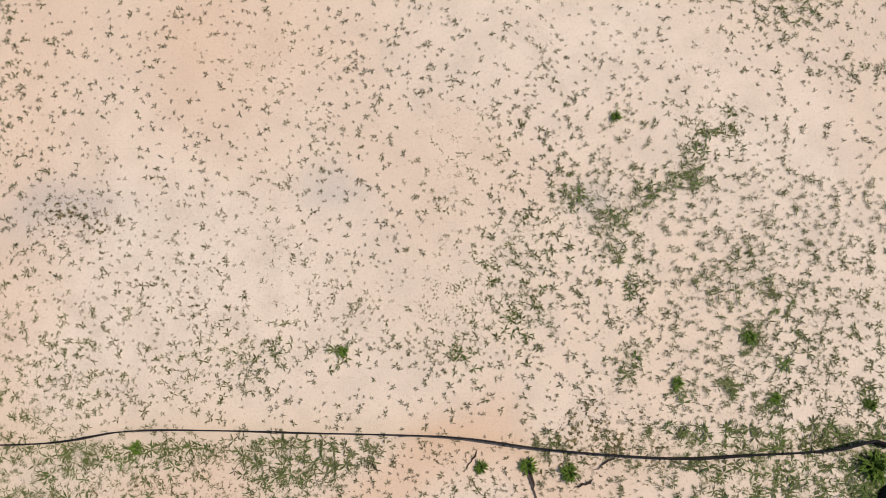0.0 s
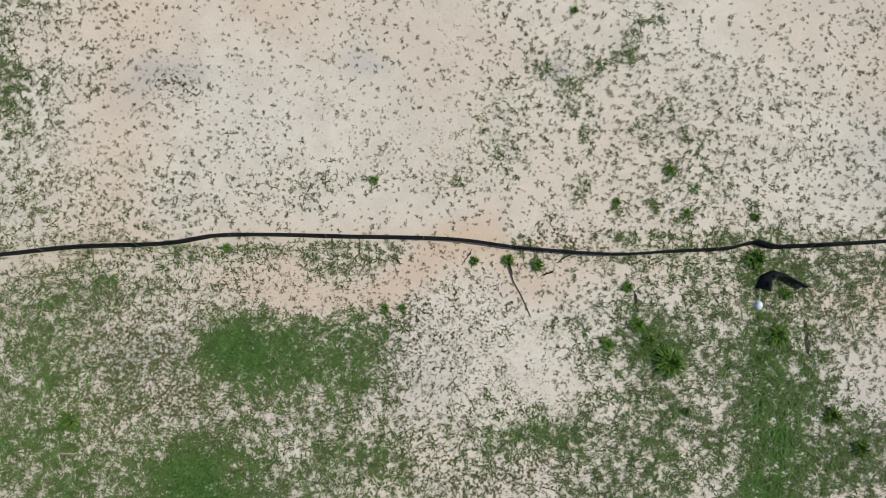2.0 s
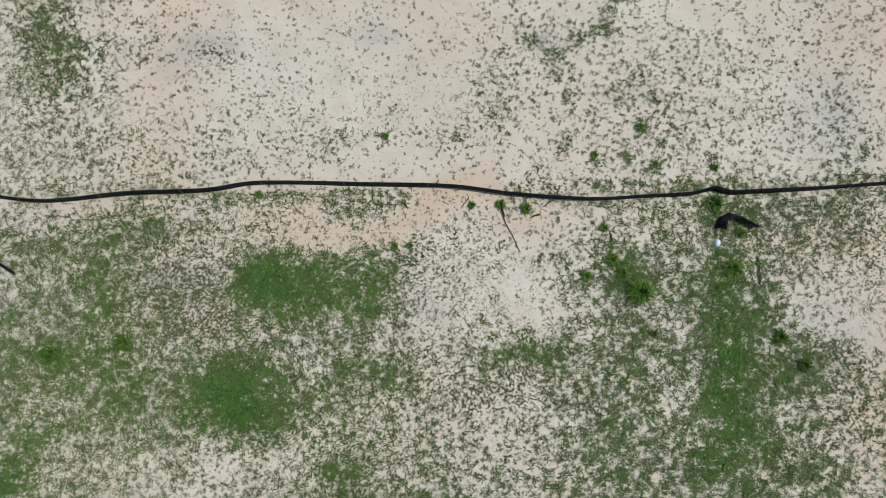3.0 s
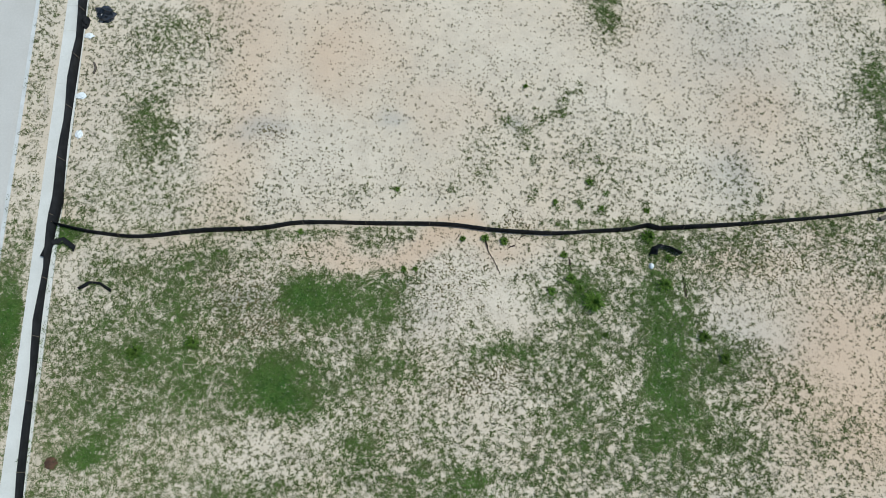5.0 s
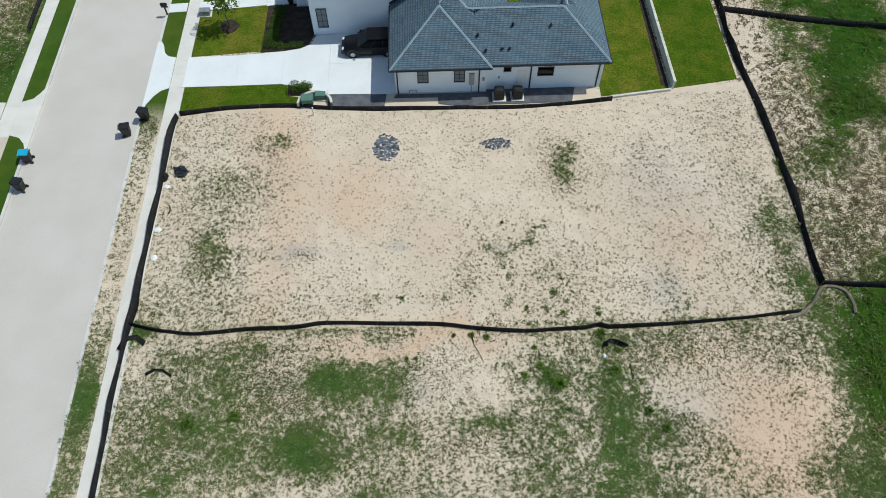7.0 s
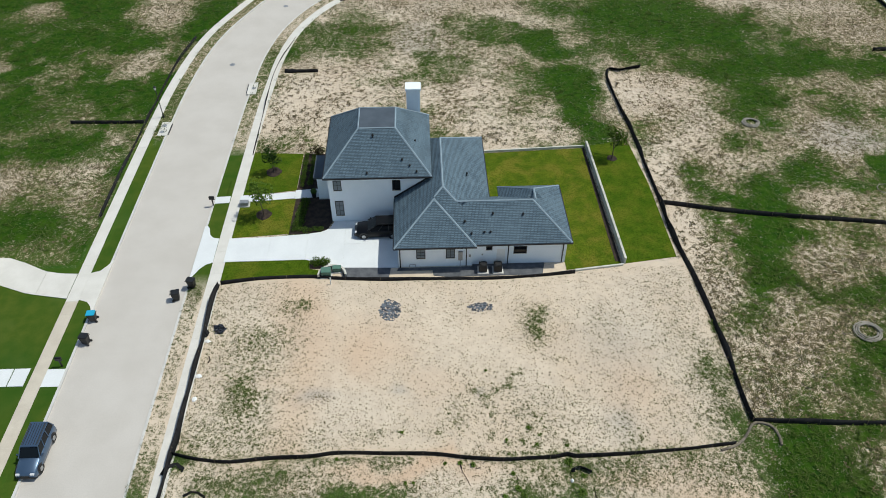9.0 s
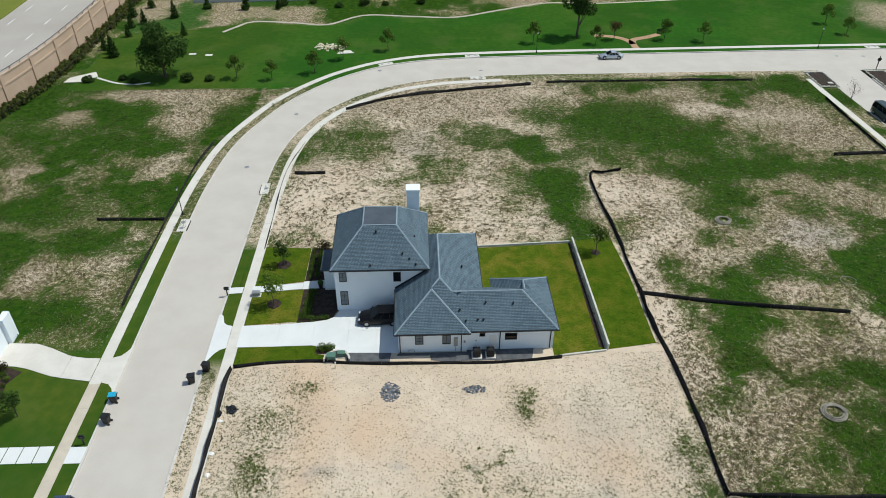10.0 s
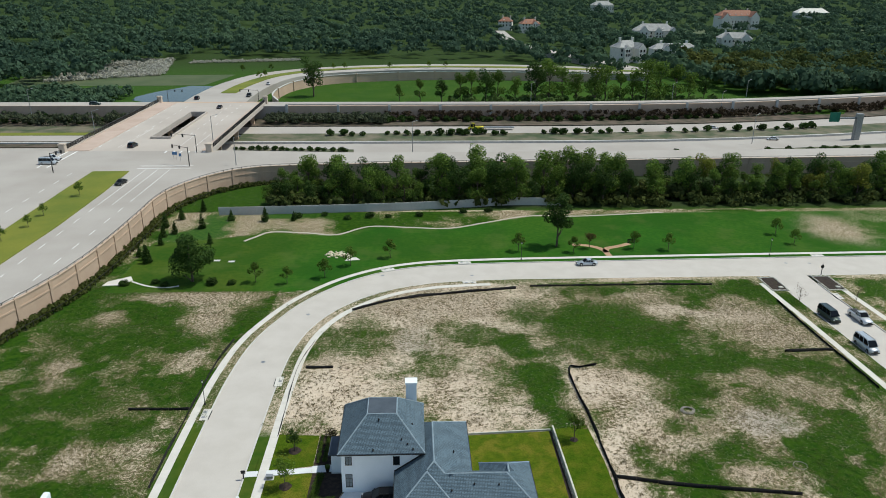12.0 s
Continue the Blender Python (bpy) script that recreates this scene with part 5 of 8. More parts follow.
j = 0.005
drive_slabs("driveway", "broad white concrete driveway leading to the garage", [
    [(-21.15, 21.65), (-16.8 - j, 21.65), (-16.8 - j, 25.22), (-21.15, 25.15)],
    [(-16.8 + j, 21.65), (-12.9 - j, 21.7), (-12.9 - j, 25.6), (-16.8 + j, 25.24)],
    [(-12.9 + j, 21.7), (-9.0 - j, 20.4), (-9.0 - j, 27.5), (-10.3, 27.5), (-10.7, 26.4), (-11.6, 25.85), (-12.9 + j, 25.62)],
    [(-9.0 + j, 20.4), (-3.32, 20.2), (-3.32, 23.9 - j), (-9.0 + j, 23.9 - j)],
    [(-9.0 + j, 23.9 + j), (-3.32, 23.9 + j), (-3.32, 27.5), (-9.0 + j, 27.5)]])
structure("drive_apron", prism(bmesh.new(), [(-24.12, 19.2), (-23.8, 19.9), (-23.4, 20.7), (-22.9, 21.3), (-22.24, 21.6), (-22.24, 25.2), (-22.9, 25.35), (-23.3, 25.8), (-23.55, 26.8), (-23.8, 27.2), (-24.12, 27.2)], -0.3, 0.045), M_DRIVE, "flared white concrete apron at the street", "driveway")
drive_slabs("front_walk", "white concrete walk to the front door", [[(-23.85, 30.95), (-22.24, 31.05), (-22.24, 32.2), (-23.85, 32.1)], [(-21.15, 31.1), (-17.6, 31.35), (-17.6, 32.5), (-21.15, 32.25)], [(-17.57, 31.35), (-15.1, 31.6), (-15.1, 32.75), (-17.57, 32.5)], [(-15.07, 31.5), (-12.3, 31.75), (-12.3, 33.25), (-15.07, 33.0)]])
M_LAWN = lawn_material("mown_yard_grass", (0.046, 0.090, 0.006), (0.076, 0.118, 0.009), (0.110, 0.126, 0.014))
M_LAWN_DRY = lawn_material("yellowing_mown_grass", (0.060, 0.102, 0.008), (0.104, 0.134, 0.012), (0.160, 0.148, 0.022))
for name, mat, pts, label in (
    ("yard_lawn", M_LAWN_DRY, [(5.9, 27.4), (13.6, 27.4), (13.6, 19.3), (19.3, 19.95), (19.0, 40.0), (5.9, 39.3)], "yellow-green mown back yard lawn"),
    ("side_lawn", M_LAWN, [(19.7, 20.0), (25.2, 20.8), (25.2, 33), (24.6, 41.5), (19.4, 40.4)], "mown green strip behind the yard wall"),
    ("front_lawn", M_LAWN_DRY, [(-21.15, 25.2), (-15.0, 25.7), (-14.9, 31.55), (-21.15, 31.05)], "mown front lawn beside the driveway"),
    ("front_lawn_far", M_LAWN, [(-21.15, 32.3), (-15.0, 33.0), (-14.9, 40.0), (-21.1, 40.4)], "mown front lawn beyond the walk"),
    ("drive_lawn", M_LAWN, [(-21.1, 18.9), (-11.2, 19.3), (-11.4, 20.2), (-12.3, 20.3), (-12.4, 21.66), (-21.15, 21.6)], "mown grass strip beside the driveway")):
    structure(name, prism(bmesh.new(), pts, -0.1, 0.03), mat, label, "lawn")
structure("front_bed", prism(bmesh.new(), [(-15.0, 25.6), (-12.5, 25.7), (-11.0, 26.2), (-10.5, 27.5), (-10.5, 31.3), (-12.3, 31.7), (-14.9, 31.5)], -0.1, 0.045), M_MULCH, "dark mulched planting bed by the house", "flower bed")
structure("front_bed_far", prism(bmesh.new(), [(-14.95, 33.1), (-12.3, 33.3), (-10.5, 34.6), (-10.5, 39.9), (-14.8, 39.9)], -0.1, 0.045), M_MULCH, "dark mulched planting bed by the house", "flower bed")
structure("shrub_bed", prism(bmesh.new(), [(-12.3, 20.3), (-10.2, 20.3), (-10.2, 21.6), (-12.3, 21.68)], -0.1, 0.046), M_MULCH, "dark mulch under a shrub", "flower bed")
for name, pts in (("gravel_strip", [(-8.9, 18.75), (-4.3, 18.7), (-4.1, 20.2), (-8.9, 20.35)]), ("gravel_strip_wall", [(0.2, 19.0), (1.5, 18.75), (11.1, 18.75), (11.5, 20.42), (4.1, 20.42), (4.1, 20.16), (-3.3, 20.16), (-3.5, 19.75), (0.1, 19.72)])):
    structure(name, prism(bmesh.new(), pts, -0.1, 0.04), M_GRAVEL, "dark crushed gravel along the house", "gravel")
yw = thing("yard_wall", "low pale limestone wall behind the yard", "wall")
yw["kind"] = "structure"
for k in range(14):
    a, b = k / 14 + 0.0008, (k + 1) / 14 - 0.0008
    fx = lambda t: 19.36 - 0.32 * t
    fy = lambda t: 19.9 + 20.4 * t
    part("coping_stone", prism(bmesh.new(), [(fx(a) + 0.14, fy(a)), (fx(a) + 0.36, fy(a)), (fx(b) + 0.36, fy(b)), (fx(b) + 0.14, fy(b))], 0.80, 0.87), M_STONE, yw)
part("wall_body", prism(bmesh.new(), [(19.53, 19.92), (19.69, 19.92), (19.37, 40.3), (19.21, 40.3)], -0.1, 0.80), M_STONE, yw)
part("wall_return", prism(bmesh.new(), [(6.0, 39.4), (19.0, 40.1), (19.0, 40.26), (6.0, 39.56)], -0.1, 0.3), M_STONE, yw)
part("wall_return", prism(bmesh.new(), [(14.4, 19.04), (19.4, 19.69), (19.5, 19.88), (14.4, 19.24)], -0.1, 0.2), M_STONE, yw)
# dark strip standing in for the wall's shaded side and cast shadow
structure("yard_wall_shade", prism(bmesh.new(), [(18.75, 20.3), (19.3, 20.3), (19.0, 40.0), (18.75, 40.0)], -0.05, 0.05), M_MULCH, "dark strip laid as the shadow beside the yard wall", "soil")
# curved white kerb, green transformer and pipe
bm = bmesh.new()
arc = [(-9.9 + 1.45 * math.cos(a), 19.0 + 1.4 * math.sin(a)) for a in np.linspace(math.pi, 0.0, 17)]
band(bm, np.array(arc), np.array([(-9.9 + 1.25 * math.cos(a), 19.0 + 1.2 * math.sin(a)) for a in np.linspace(math.pi, 0.0, 17)]), 0.55, -0.1)
structure("curved_wall", bm, M_STONE, "low curved white wall round the utility boxes", "wall")


def utility_box(x, y, w, d, h, label, mat):
    t = thing("utility_box", label, "utility box", at=(x, y, 0))
    part("pad", box(bmesh.new(), -w / 2 - 0.12, -d / 2 - 0.12, -0.1, w / 2 + 0.12, d / 2 + 0.12, 0.09), M_CURB, t)
    bm = bmesh.new()
    box(bm, -w / 2, -d / 2, 0.09, w / 2, d / 2, h, 0.03)
    part("cabinet", bm, mat, t)
    part("lid", box(bmesh.new(), -w / 2 - 0.03, -d / 2 - 0.03, h, w / 2 + 0.03, d / 2 + 0.03, h + 0.06, 0.02), mat, t)
    return t


utility_box(-10.5, 19.35, 0.9, 0.75, 0.8, "green steel transformer box inside a curved wall", M_GREEN_BOX)
utility_box(-9.5, 19.95, 0.8, 0.5, 0.55, "small green utility box inside a curved wall", M_GREEN_BOX)
utility_box(-20.45, 30.6, 0.9, 0.55, 0.5, "pale grey utility box on the front lawn", M_STEEL)
pipe = thing("vent_pipe", "short white plastic pipe by the silt fence", "pipe", at=(-9.99, 18.15, 0))
part("pipe", tube(bmesh.new(), (0, 0, -0.1), (0.02, 0, 0.9), 0.06, 0.06, 10), M_PVC, pipe)


def air_conditioner(x, y):
    t = thing("air_conditioner", "dark air conditioner on a pad beside the house", "air conditioner", "air conditioners", at=(x, y, 0))
    part("pad", box(bmesh.new(), -0.55, -0.55, 0.0, 0.55, 0.55, 0.12, 0.02), M_WALK, t)
    bm = bmesh.new()
    box(bm, -0.4, -0.4, 0.12, 0.4, 0.4, 0.95, 0.05)
    part("casing", bm, M_DARK, t)
    bm = bmesh.new()
    for k in range(9):
        box(bm, -0.36, -0.36 + 0.09 * k, 0.955, 0.36, -0.345 + 0.09 * k, 0.975)
    tube(bm, (0, 0, 0.95), (0, 0, 1.0), 0.3, 0.28, 16)
    part("grille", bm, M_DARK, t)
    return t


air_conditioner(5.15, 19.5)
air_conditioner(6.65, 19.5)

# ---- trees ----


def leaf_cloud(rng, centres, count, leaf):
    """Small bent leaf sprays scattered through a set of overlapping clumps: verts and faces."""
    verts, faces = [], []
    c = np.array(centres)
    weight = c[:, 3] ** 2
    pick = rng.choice(len(c), count, p=weight / weight.sum())
    d = rng.normal(size=(count, 3))
    d /= np.linalg.norm(d, axis=1)[:, None]
    p = c[pick, :3] + d * (c[pick, 3] * rng.uniform(0.55, 1.05, count) ** 0.6)[:, None] * [1, 1, 0.85]
    for q, n in zip(p, d):
        n = n + rng.normal(size=3) * 0.5 + (0, 0, 0.35)
        n /= np.linalg.norm(n)
        u = np.cross(n, rng.normal(size=3))
        u /= np.linalg.norm(u)
        w = np.cross(n, u)
        s = leaf * rng.uniform(0.6, 1.3)
        k = len(verts)
        verts += [q - s * u, q + s * 0.55 * w + 0.2 * s * n, q + s * u, q - s * 0.55 * w + 0.2 * s * n]
        faces.append((k, k + 1, k + 2, k + 3))
    return verts, faces


def tree(name, height, spread, leaves, leaf, mat, label, seed, trunk=0.18, bole=0.3, group="trees", low=False):
    rng = np.random.RandomState(seed)
    t = thing(name, label, "tree", group)
    bm = bmesh.new()
    stem = [Vector((0, 0, -0.1))]
    for k in range(1, 6):
        stem.append(Vector((rng.normal() * 0.03 * height * k / 5, rng.normal() * 0.03 * height * k / 5, height * 0.85 * k / 5)))
    for k in range(5):
        tube(bm, stem[k], stem[k + 1], trunk * (1 - 0.17 * k), trunk * (1 - 0.17 * (k + 1)), 7)
    centres = []
    for k in range(9 if not low else 6):
        f = bole + (1 - bole) * rng.uniform(0.05, 0.75)
        a = k * 2.4 + rng.uniform(-0.4, 0.4)
        reach = spread * (1 - 0.55 * max(0, (f - bole) / (1 - bole))) * rng.uniform(0.45, 0.85)
        tip = Vector((math.cos(a) * reach, math.sin(a) * reach, height * min(0.9, f + 0.12)))
        root = stem[min(4, int(f * 5))]
        tube(bm, root, tip, trunk * 0.45, trunk * 0.12, 5)
        centres.append((*tip, spread * rng.uniform(0.32, 0.52)))
    for k in range(5):
        centres.append((rng.normal() * spread * 0.18, rng.normal() * spread * 0.18, height * rng.uniform(bole + 0.2, 0.92), spread * rng.uniform(0.3, 0.5)))
    part("trunk", bm, M_BARK, t)
    v, f = leaf_cloud(rng, centres, leaves, leaf)
    me = bpy.data.meshes.new("crown")
    me.from_pydata([tuple(p) for p in v], [], f)
    crown = finish("crown", me, mat)
    crown.parent = t
    return t


def spot(ob, x, y, z=0.0, turn=0.0, size=1.0):
    ob.matrix_basis = pose(x, y, z, 0, 0, turn) @ Matrix.Diagonal((size, size, size, 1))
    return ob


def again(ob, x, y, z=0.0, turn=0.0, size=1.0):
    c = copy_thing(ob, pose(x, y, z, 0, 0, turn))
    c.scale = (size, size, size)
    return c


def make_row(base, places, zs=0.0, sizes=(0.85, 1.15), seed=1):
    """Stands a thing at the first place and copies of it at the rest."""
    rng = random.Random(seed)
    for i, (x, y) in enumerate(places):
        (spot if i == 0 else again)(base, x, y, zs, rng.uniform(0, 360), rng.uniform(*sizes))


young = tree("tree", 4.2, 1.5, 700, 0.13, M_LEAF, "young leafy tree in a mulch ring on the front lawn", 21, 0.06, 0.28, "young yard trees")
make_row(young, [(-18.1, 28.9), (22.0, 37.8)], 0.03, (0.98, 1.05), 5)
ever = tree("tree", 3.6, 1.05, 900, 0.11, M_LEAF_DARK, "young dark evergreen tree in a mulch ring on the front lawn", 22, 0.06, 0.2, "young yard trees")
spot(ever, -18.0, 36.5, 0.03, 40)
for x, y, r in ((-18.1, 28.9, 0.85), (-18.0, 36.5, 0.9), (22.0, 37.8, 0.6)):
    bm = bmesh.new()
    pts = [(x + r * (1 + 0.08 * math.sin(5 * a + x)) * math.cos(a), y + r * (1 + 0.08 * math.cos(4 * a)) * math.sin(a)) for a in np.linspace(0, 2 * math.pi, 19)[:-1]]
    structure("mulch_ring", prism(bm, pts, -0.05, 0.055), M_MULCH, "ring of dark bark mulch round a tree", "mulch")

park_tree = tree("tree", 4.4, 1.5, 520, 0.18, M_LEAF, "small leafy park tree on the mown grass", 23, 0.07, 0.32, "park trees")
make_row(park_tree, [(-35.4, 96.5), (-28.5, 95.7), (-20.7, 98.6), (-15.6, 105.6), (-6.6, 110.3), (24.4, 113.8), (37.7, 112.7), (53.2, 115.0), (61.3, 113.6), (94.6, 117.1), (93.2, 124.3)], 0.0, (0.85, 1.15), 6)
rust = tree("tree", 4.0, 1.6, 460, 0.18, leaf_material("rusty_leaves", (0.10, 0.06, 0.02), (0.09, 0.10, 0.03)), "small park tree with rusty leaves", 24, 0.07, 0.3, "park trees")
spot(rust, 42.2, 115.3)
oak = tree("tree", 11.5, 5.0, 3600, 0.30, M_LEAF_DARK, "broad dark oak tree beside the open field", 25, 0.32, 0.12, "")
spot(oak, -49.2, 97.3, 0, 30)
tall = tree("tree", 13.5, 3.4, 2400, 0.30, M_LEAF_DARK, "tall ragged dark tree on the park lawn", 26, 0.28, 0.22, "")
spot(tall, 34.4, 117.0, 0, 10)
bare = tree("tree", 4.6, 1.7, 120, 0.10, leaf_material("dry_brown_leaves", (0.10, 0.07, 0.05), (0.15, 0.11, 0.08)), "nearly leafless young street tree", 27, 0.07, 0.3, "")
make_row(bare, [(78.3, 82.7), (90.1, 82.4)], 0.0, (0.9, 1.0), 7)


def cone_tree(height, spread, leaves, leaf, mat, label, seed, group):
    """A dense evergreen, widest near the ground."""
    rng = np.random.RandomState(seed)
    t = thing("tree", label, "tree", group)
    part("trunk", tube(bmesh.new(), (0, 0, -0.1), (0, 0, height * 0.9), 0.09, 0.02, 7), M_BARK, t)
    centres = []
    for k in range(16):
        f = 0.06 + 0.86 * k / 15
        r = spread * (1 - f) ** 0.75
        a = k * 2.4
        centres.append((math.cos(a) * r * 0.45, math.sin(a) * r * 0.45, height * f, max(0.18, r * 0.62)))
    v, f = leaf_cloud(rng, centres, leaves, leaf)
    me = bpy.data.meshes.new("crown")
    me.from_pydata([tuple(p) for p in v], [], f)
    finish("crown", me, mat).parent = t
    return t


conifer = cone_tree(4.2, 1.15, 800, 0.2, M_LEAF_DARK, "dark evergreen tree below the retaining wall", 28, "evergreens by the wall")
make_row(conifer, [(-62.5, 108.4), (-63.6, 110.5), (-65.8, 112.4), (-63.4, 120.3), (-64.5, 126.0), (-62.4, 128.5), (-56.5, 132.4), (-51.5, 120.8), (-50.5, 139.2), (-41.1, 138.0), (-33.5, 138.3), (-66.2, 133), (-64, 140), (-60, 147)], 0.0, (0.65, 1.1), 8)


def shrub(label, r, leaves, leaf, mat, seed, group=""):
    rng = np.random.RandomState(seed)
    t = thing("shrub", label, "shrub", group)
    bm = bmesh.new()
    for k in range(6):
        a = k * 1.05
        tube(bm, (0, 0, -0.05), (math.cos(a) * r * 0.6, math.sin(a) * r * 0.6, r * 0.8), 0.05 * r, 0.015 * r, 5)
    part("stem", bm, M_BARK, t)
    c = [(math.cos(k * 1.3) * r * 0.45, math.sin(k * 1.3) * r * 0.45, r * rng.uniform(0.45, 0.8), r * rng.uniform(0.4, 0.6)) for k in range(6)]
    v, f = leaf_cloud(rng, c, leaves, leaf)
    me = bpy.data.meshes.new("foliage")
    me.from_pydata([tuple(p) for p in v], [], f)
    finish("foliage", me, mat).parent = t
    return t


big_shrub = shrub("round leafy shrub beside the driveway", 0.85, 900, 0.075, M_LEAF, 31)
spot(big_shrub, -11.75, 20.95, 0.0, 0, 0.78)
again(big_shrub, -10.75, 20.95, 0.0, 120, 0.80)
dark_shrub = shrub("tall dark shrub by the house corner", 0.9, 500, 0.09, leaf_material("bronze_leaves", (0.03, 0.02, 0.014), (0.05, 0.05, 0.02)), 32)
spot(dark_shrub, -13.2, 39.6, 0.04, 0, 1.1)
bed_shrub = shrub("low clipped shrub in the mulched bed", 0.42, 200, 0.06, M_LEAF, 33, "bed shrubs")
make_row(bed_shrub, [(-14.5 + 0.06 * k, 26.1 + 0.62 * k) for k in range(9)] + [(-13.9 + 0.05 * k, 26.2 + 0.65 * k) for k in range(8)] + [(-13.3 + 0.55 * k, 25.95 + 0.08 * k) for k in range(4)] + [(-14.4, 33.7 + 0.65 * k) for k in range(10)] + [(-13.5, 34.0 + 0.75 * k) for k in range(8)], 0.04, (0.75, 1.2), 9)
park_shrub = shrub("round dark shrub on rough grass by the park wall", 1.3, 420, 0.22, M_LEAF_DARK, 34, "park shrubs")
make_row(park_shrub, [(-63.3, 95.7), (-54.4, 94.9), (-44.7, 95.8), (-40.4, 95.7), (-19.1, 139.4), (-13.0, 140.8), (-8.0, 140.7), (0.6, 141.5), (-25.6, 142.6), (-50.5, 139.2), (13.1, 144.7), (20.3, 145.1), (-33, 141), (-57, 96.5)], 0.0, (0.7, 1.15), 10)
road_shrub = shrub("dark evergreen shrub planted beside the highway", 2.3, 260, 0.52, M_LEAF_DARK, 36, "highway shrubs")
rr = random.Random(12)
spots = []
for x0, x1, y, step_x in ((-36, -20, 257, 4.5), (-12, 40, 258, 3.6), (56, 100, 259, 5), (112, 185, 259, 5.5), (-10, 150, 288, 4.0), (-66, -12, 285.5, 5.0), (100, 180, 214, 7)):
    x = x0
    while x < x1:
        spots.append((x, y + float(highway_shift(x)) + rr.uniform(-1.3, 1.3)))
        x += step_x * rr.uniform(0.7, 1.5)
make_row(road_shrub, spots, HIGHWAY_Z + 0.2, (0.55, 1.1), 13)
west_spots = [(-126 - 2.6 * k + rr.uniform(-2, 2), rr.choice((212, 284, 288, 290)) + rr.uniform(-2, 2)) for k in range(52)]
for x, y in west_spots:
    again(road_shrub, x, y, HIGHWAY_Z, rr.uniform(0, 360), rr.uniform(0.7, 1.3))

for k in range(16):
    again(road_shrub, -63 + 2.6 * k + rr.uniform(-0.5, 0.5), 203.2 - 0.24 * k + rr.uniform(-0.6, 0.6), DECK - 0.35, rr.uniform(0, 360), rr.uniform(0.4, 0.62))
for x, y in ((-94.7, 128.7), (-94.3, 120.0), (-95.4, 109.7), (-93, 146)):
    again(park_tree, x, y, DECK + 0.15, rr.uniform(0, 360), rr.uniform(0.7, 0.95))

# ---- the dense row of trees beside the highway ----
rnd = random.Random(4)
M_LEAF_ROW = leaf_material("bright_roadside_leaves", (0.036, 0.088, 0.014), (0.180, 0.262, 0.050))
kinds = [tree("tree", 10, 2.9, 1900, 0.22, m, lab, s, 0.2, b, "highway tree row") for s, m, b, lab in ((11, M_LEAF_ROW, 0.15, "leafy green tree in the dense row beside the highway"), (12, M_LEAF_DARK, 0.12, "dark green tree in the dense row beside the highway"), (13, M_LEAF_ROW, 0.1, "broad green tree in the dense row beside the highway"), (14, M_LEAF_PALE, 0.2, "yellow-green tree in the dense row beside the highway"), (15, M_LEAF_ROW, 0.18, "slender green tree in the dense row beside the highway"))]
used = set()


def row_tree(k, x, y, z, turn, s):
    if k in used:
        return again(kinds[k], x, y, z, turn, s)
    used.add(k)
    return spot(kinds[k], x, y, z, turn, s)


for i in range(170):
    x = -42 + 222 * (i % 85) / 84 + rnd.uniform(-1.5, 1.5)
    y = (153.5 if i < 85 else 163) + rnd.uniform(-3, 3) + (2 if x > 60 else 0)
    k = rnd.choice((0, 0, 1, 2, 2, 4, 1) if x < 60 else (0, 1, 1, 2, 4, 3, 1))
    s = rnd.uniform(0.62, 1.45) * (0.90 if x < 0 else 1.06 if x < 60 else 0.88)
    if -44 < x < -34:
        s *= 0.7
    if x > 60 and rnd.random() < 0.2:
        continue
    row_tree(k, x, y, 0, rnd.uniform(0, 360), s)
for x, y, s in ((-54.8, 350, 1.5), (3, 333, 0.8), (14, 329, 0.9), (24, 333, 1.0), (37, 329, 1.25), (44, 334, 1.1), (62, 324, 1.6), (70, 328, 1.5), (78, 333, 1.2), (92, 320, 1.4), (99, 326, 1.3), (108, 330, 1.1), (120, 324, 1.5), (128, 330, 1.4), (138, 332, 1.3), (147, 336, 1.0), (156, 338, 0.9), (-8, 335, 0.6), (30, 334, 1.1), (53, 333, 0.9), (85, 330, 1.1), (114, 328, 1.2)):
    row_tree(1 if x < -50 else rnd.choice((0, 1, 2, 4)), x, y, 0, rnd.uniform(0, 360), s * 1.5)


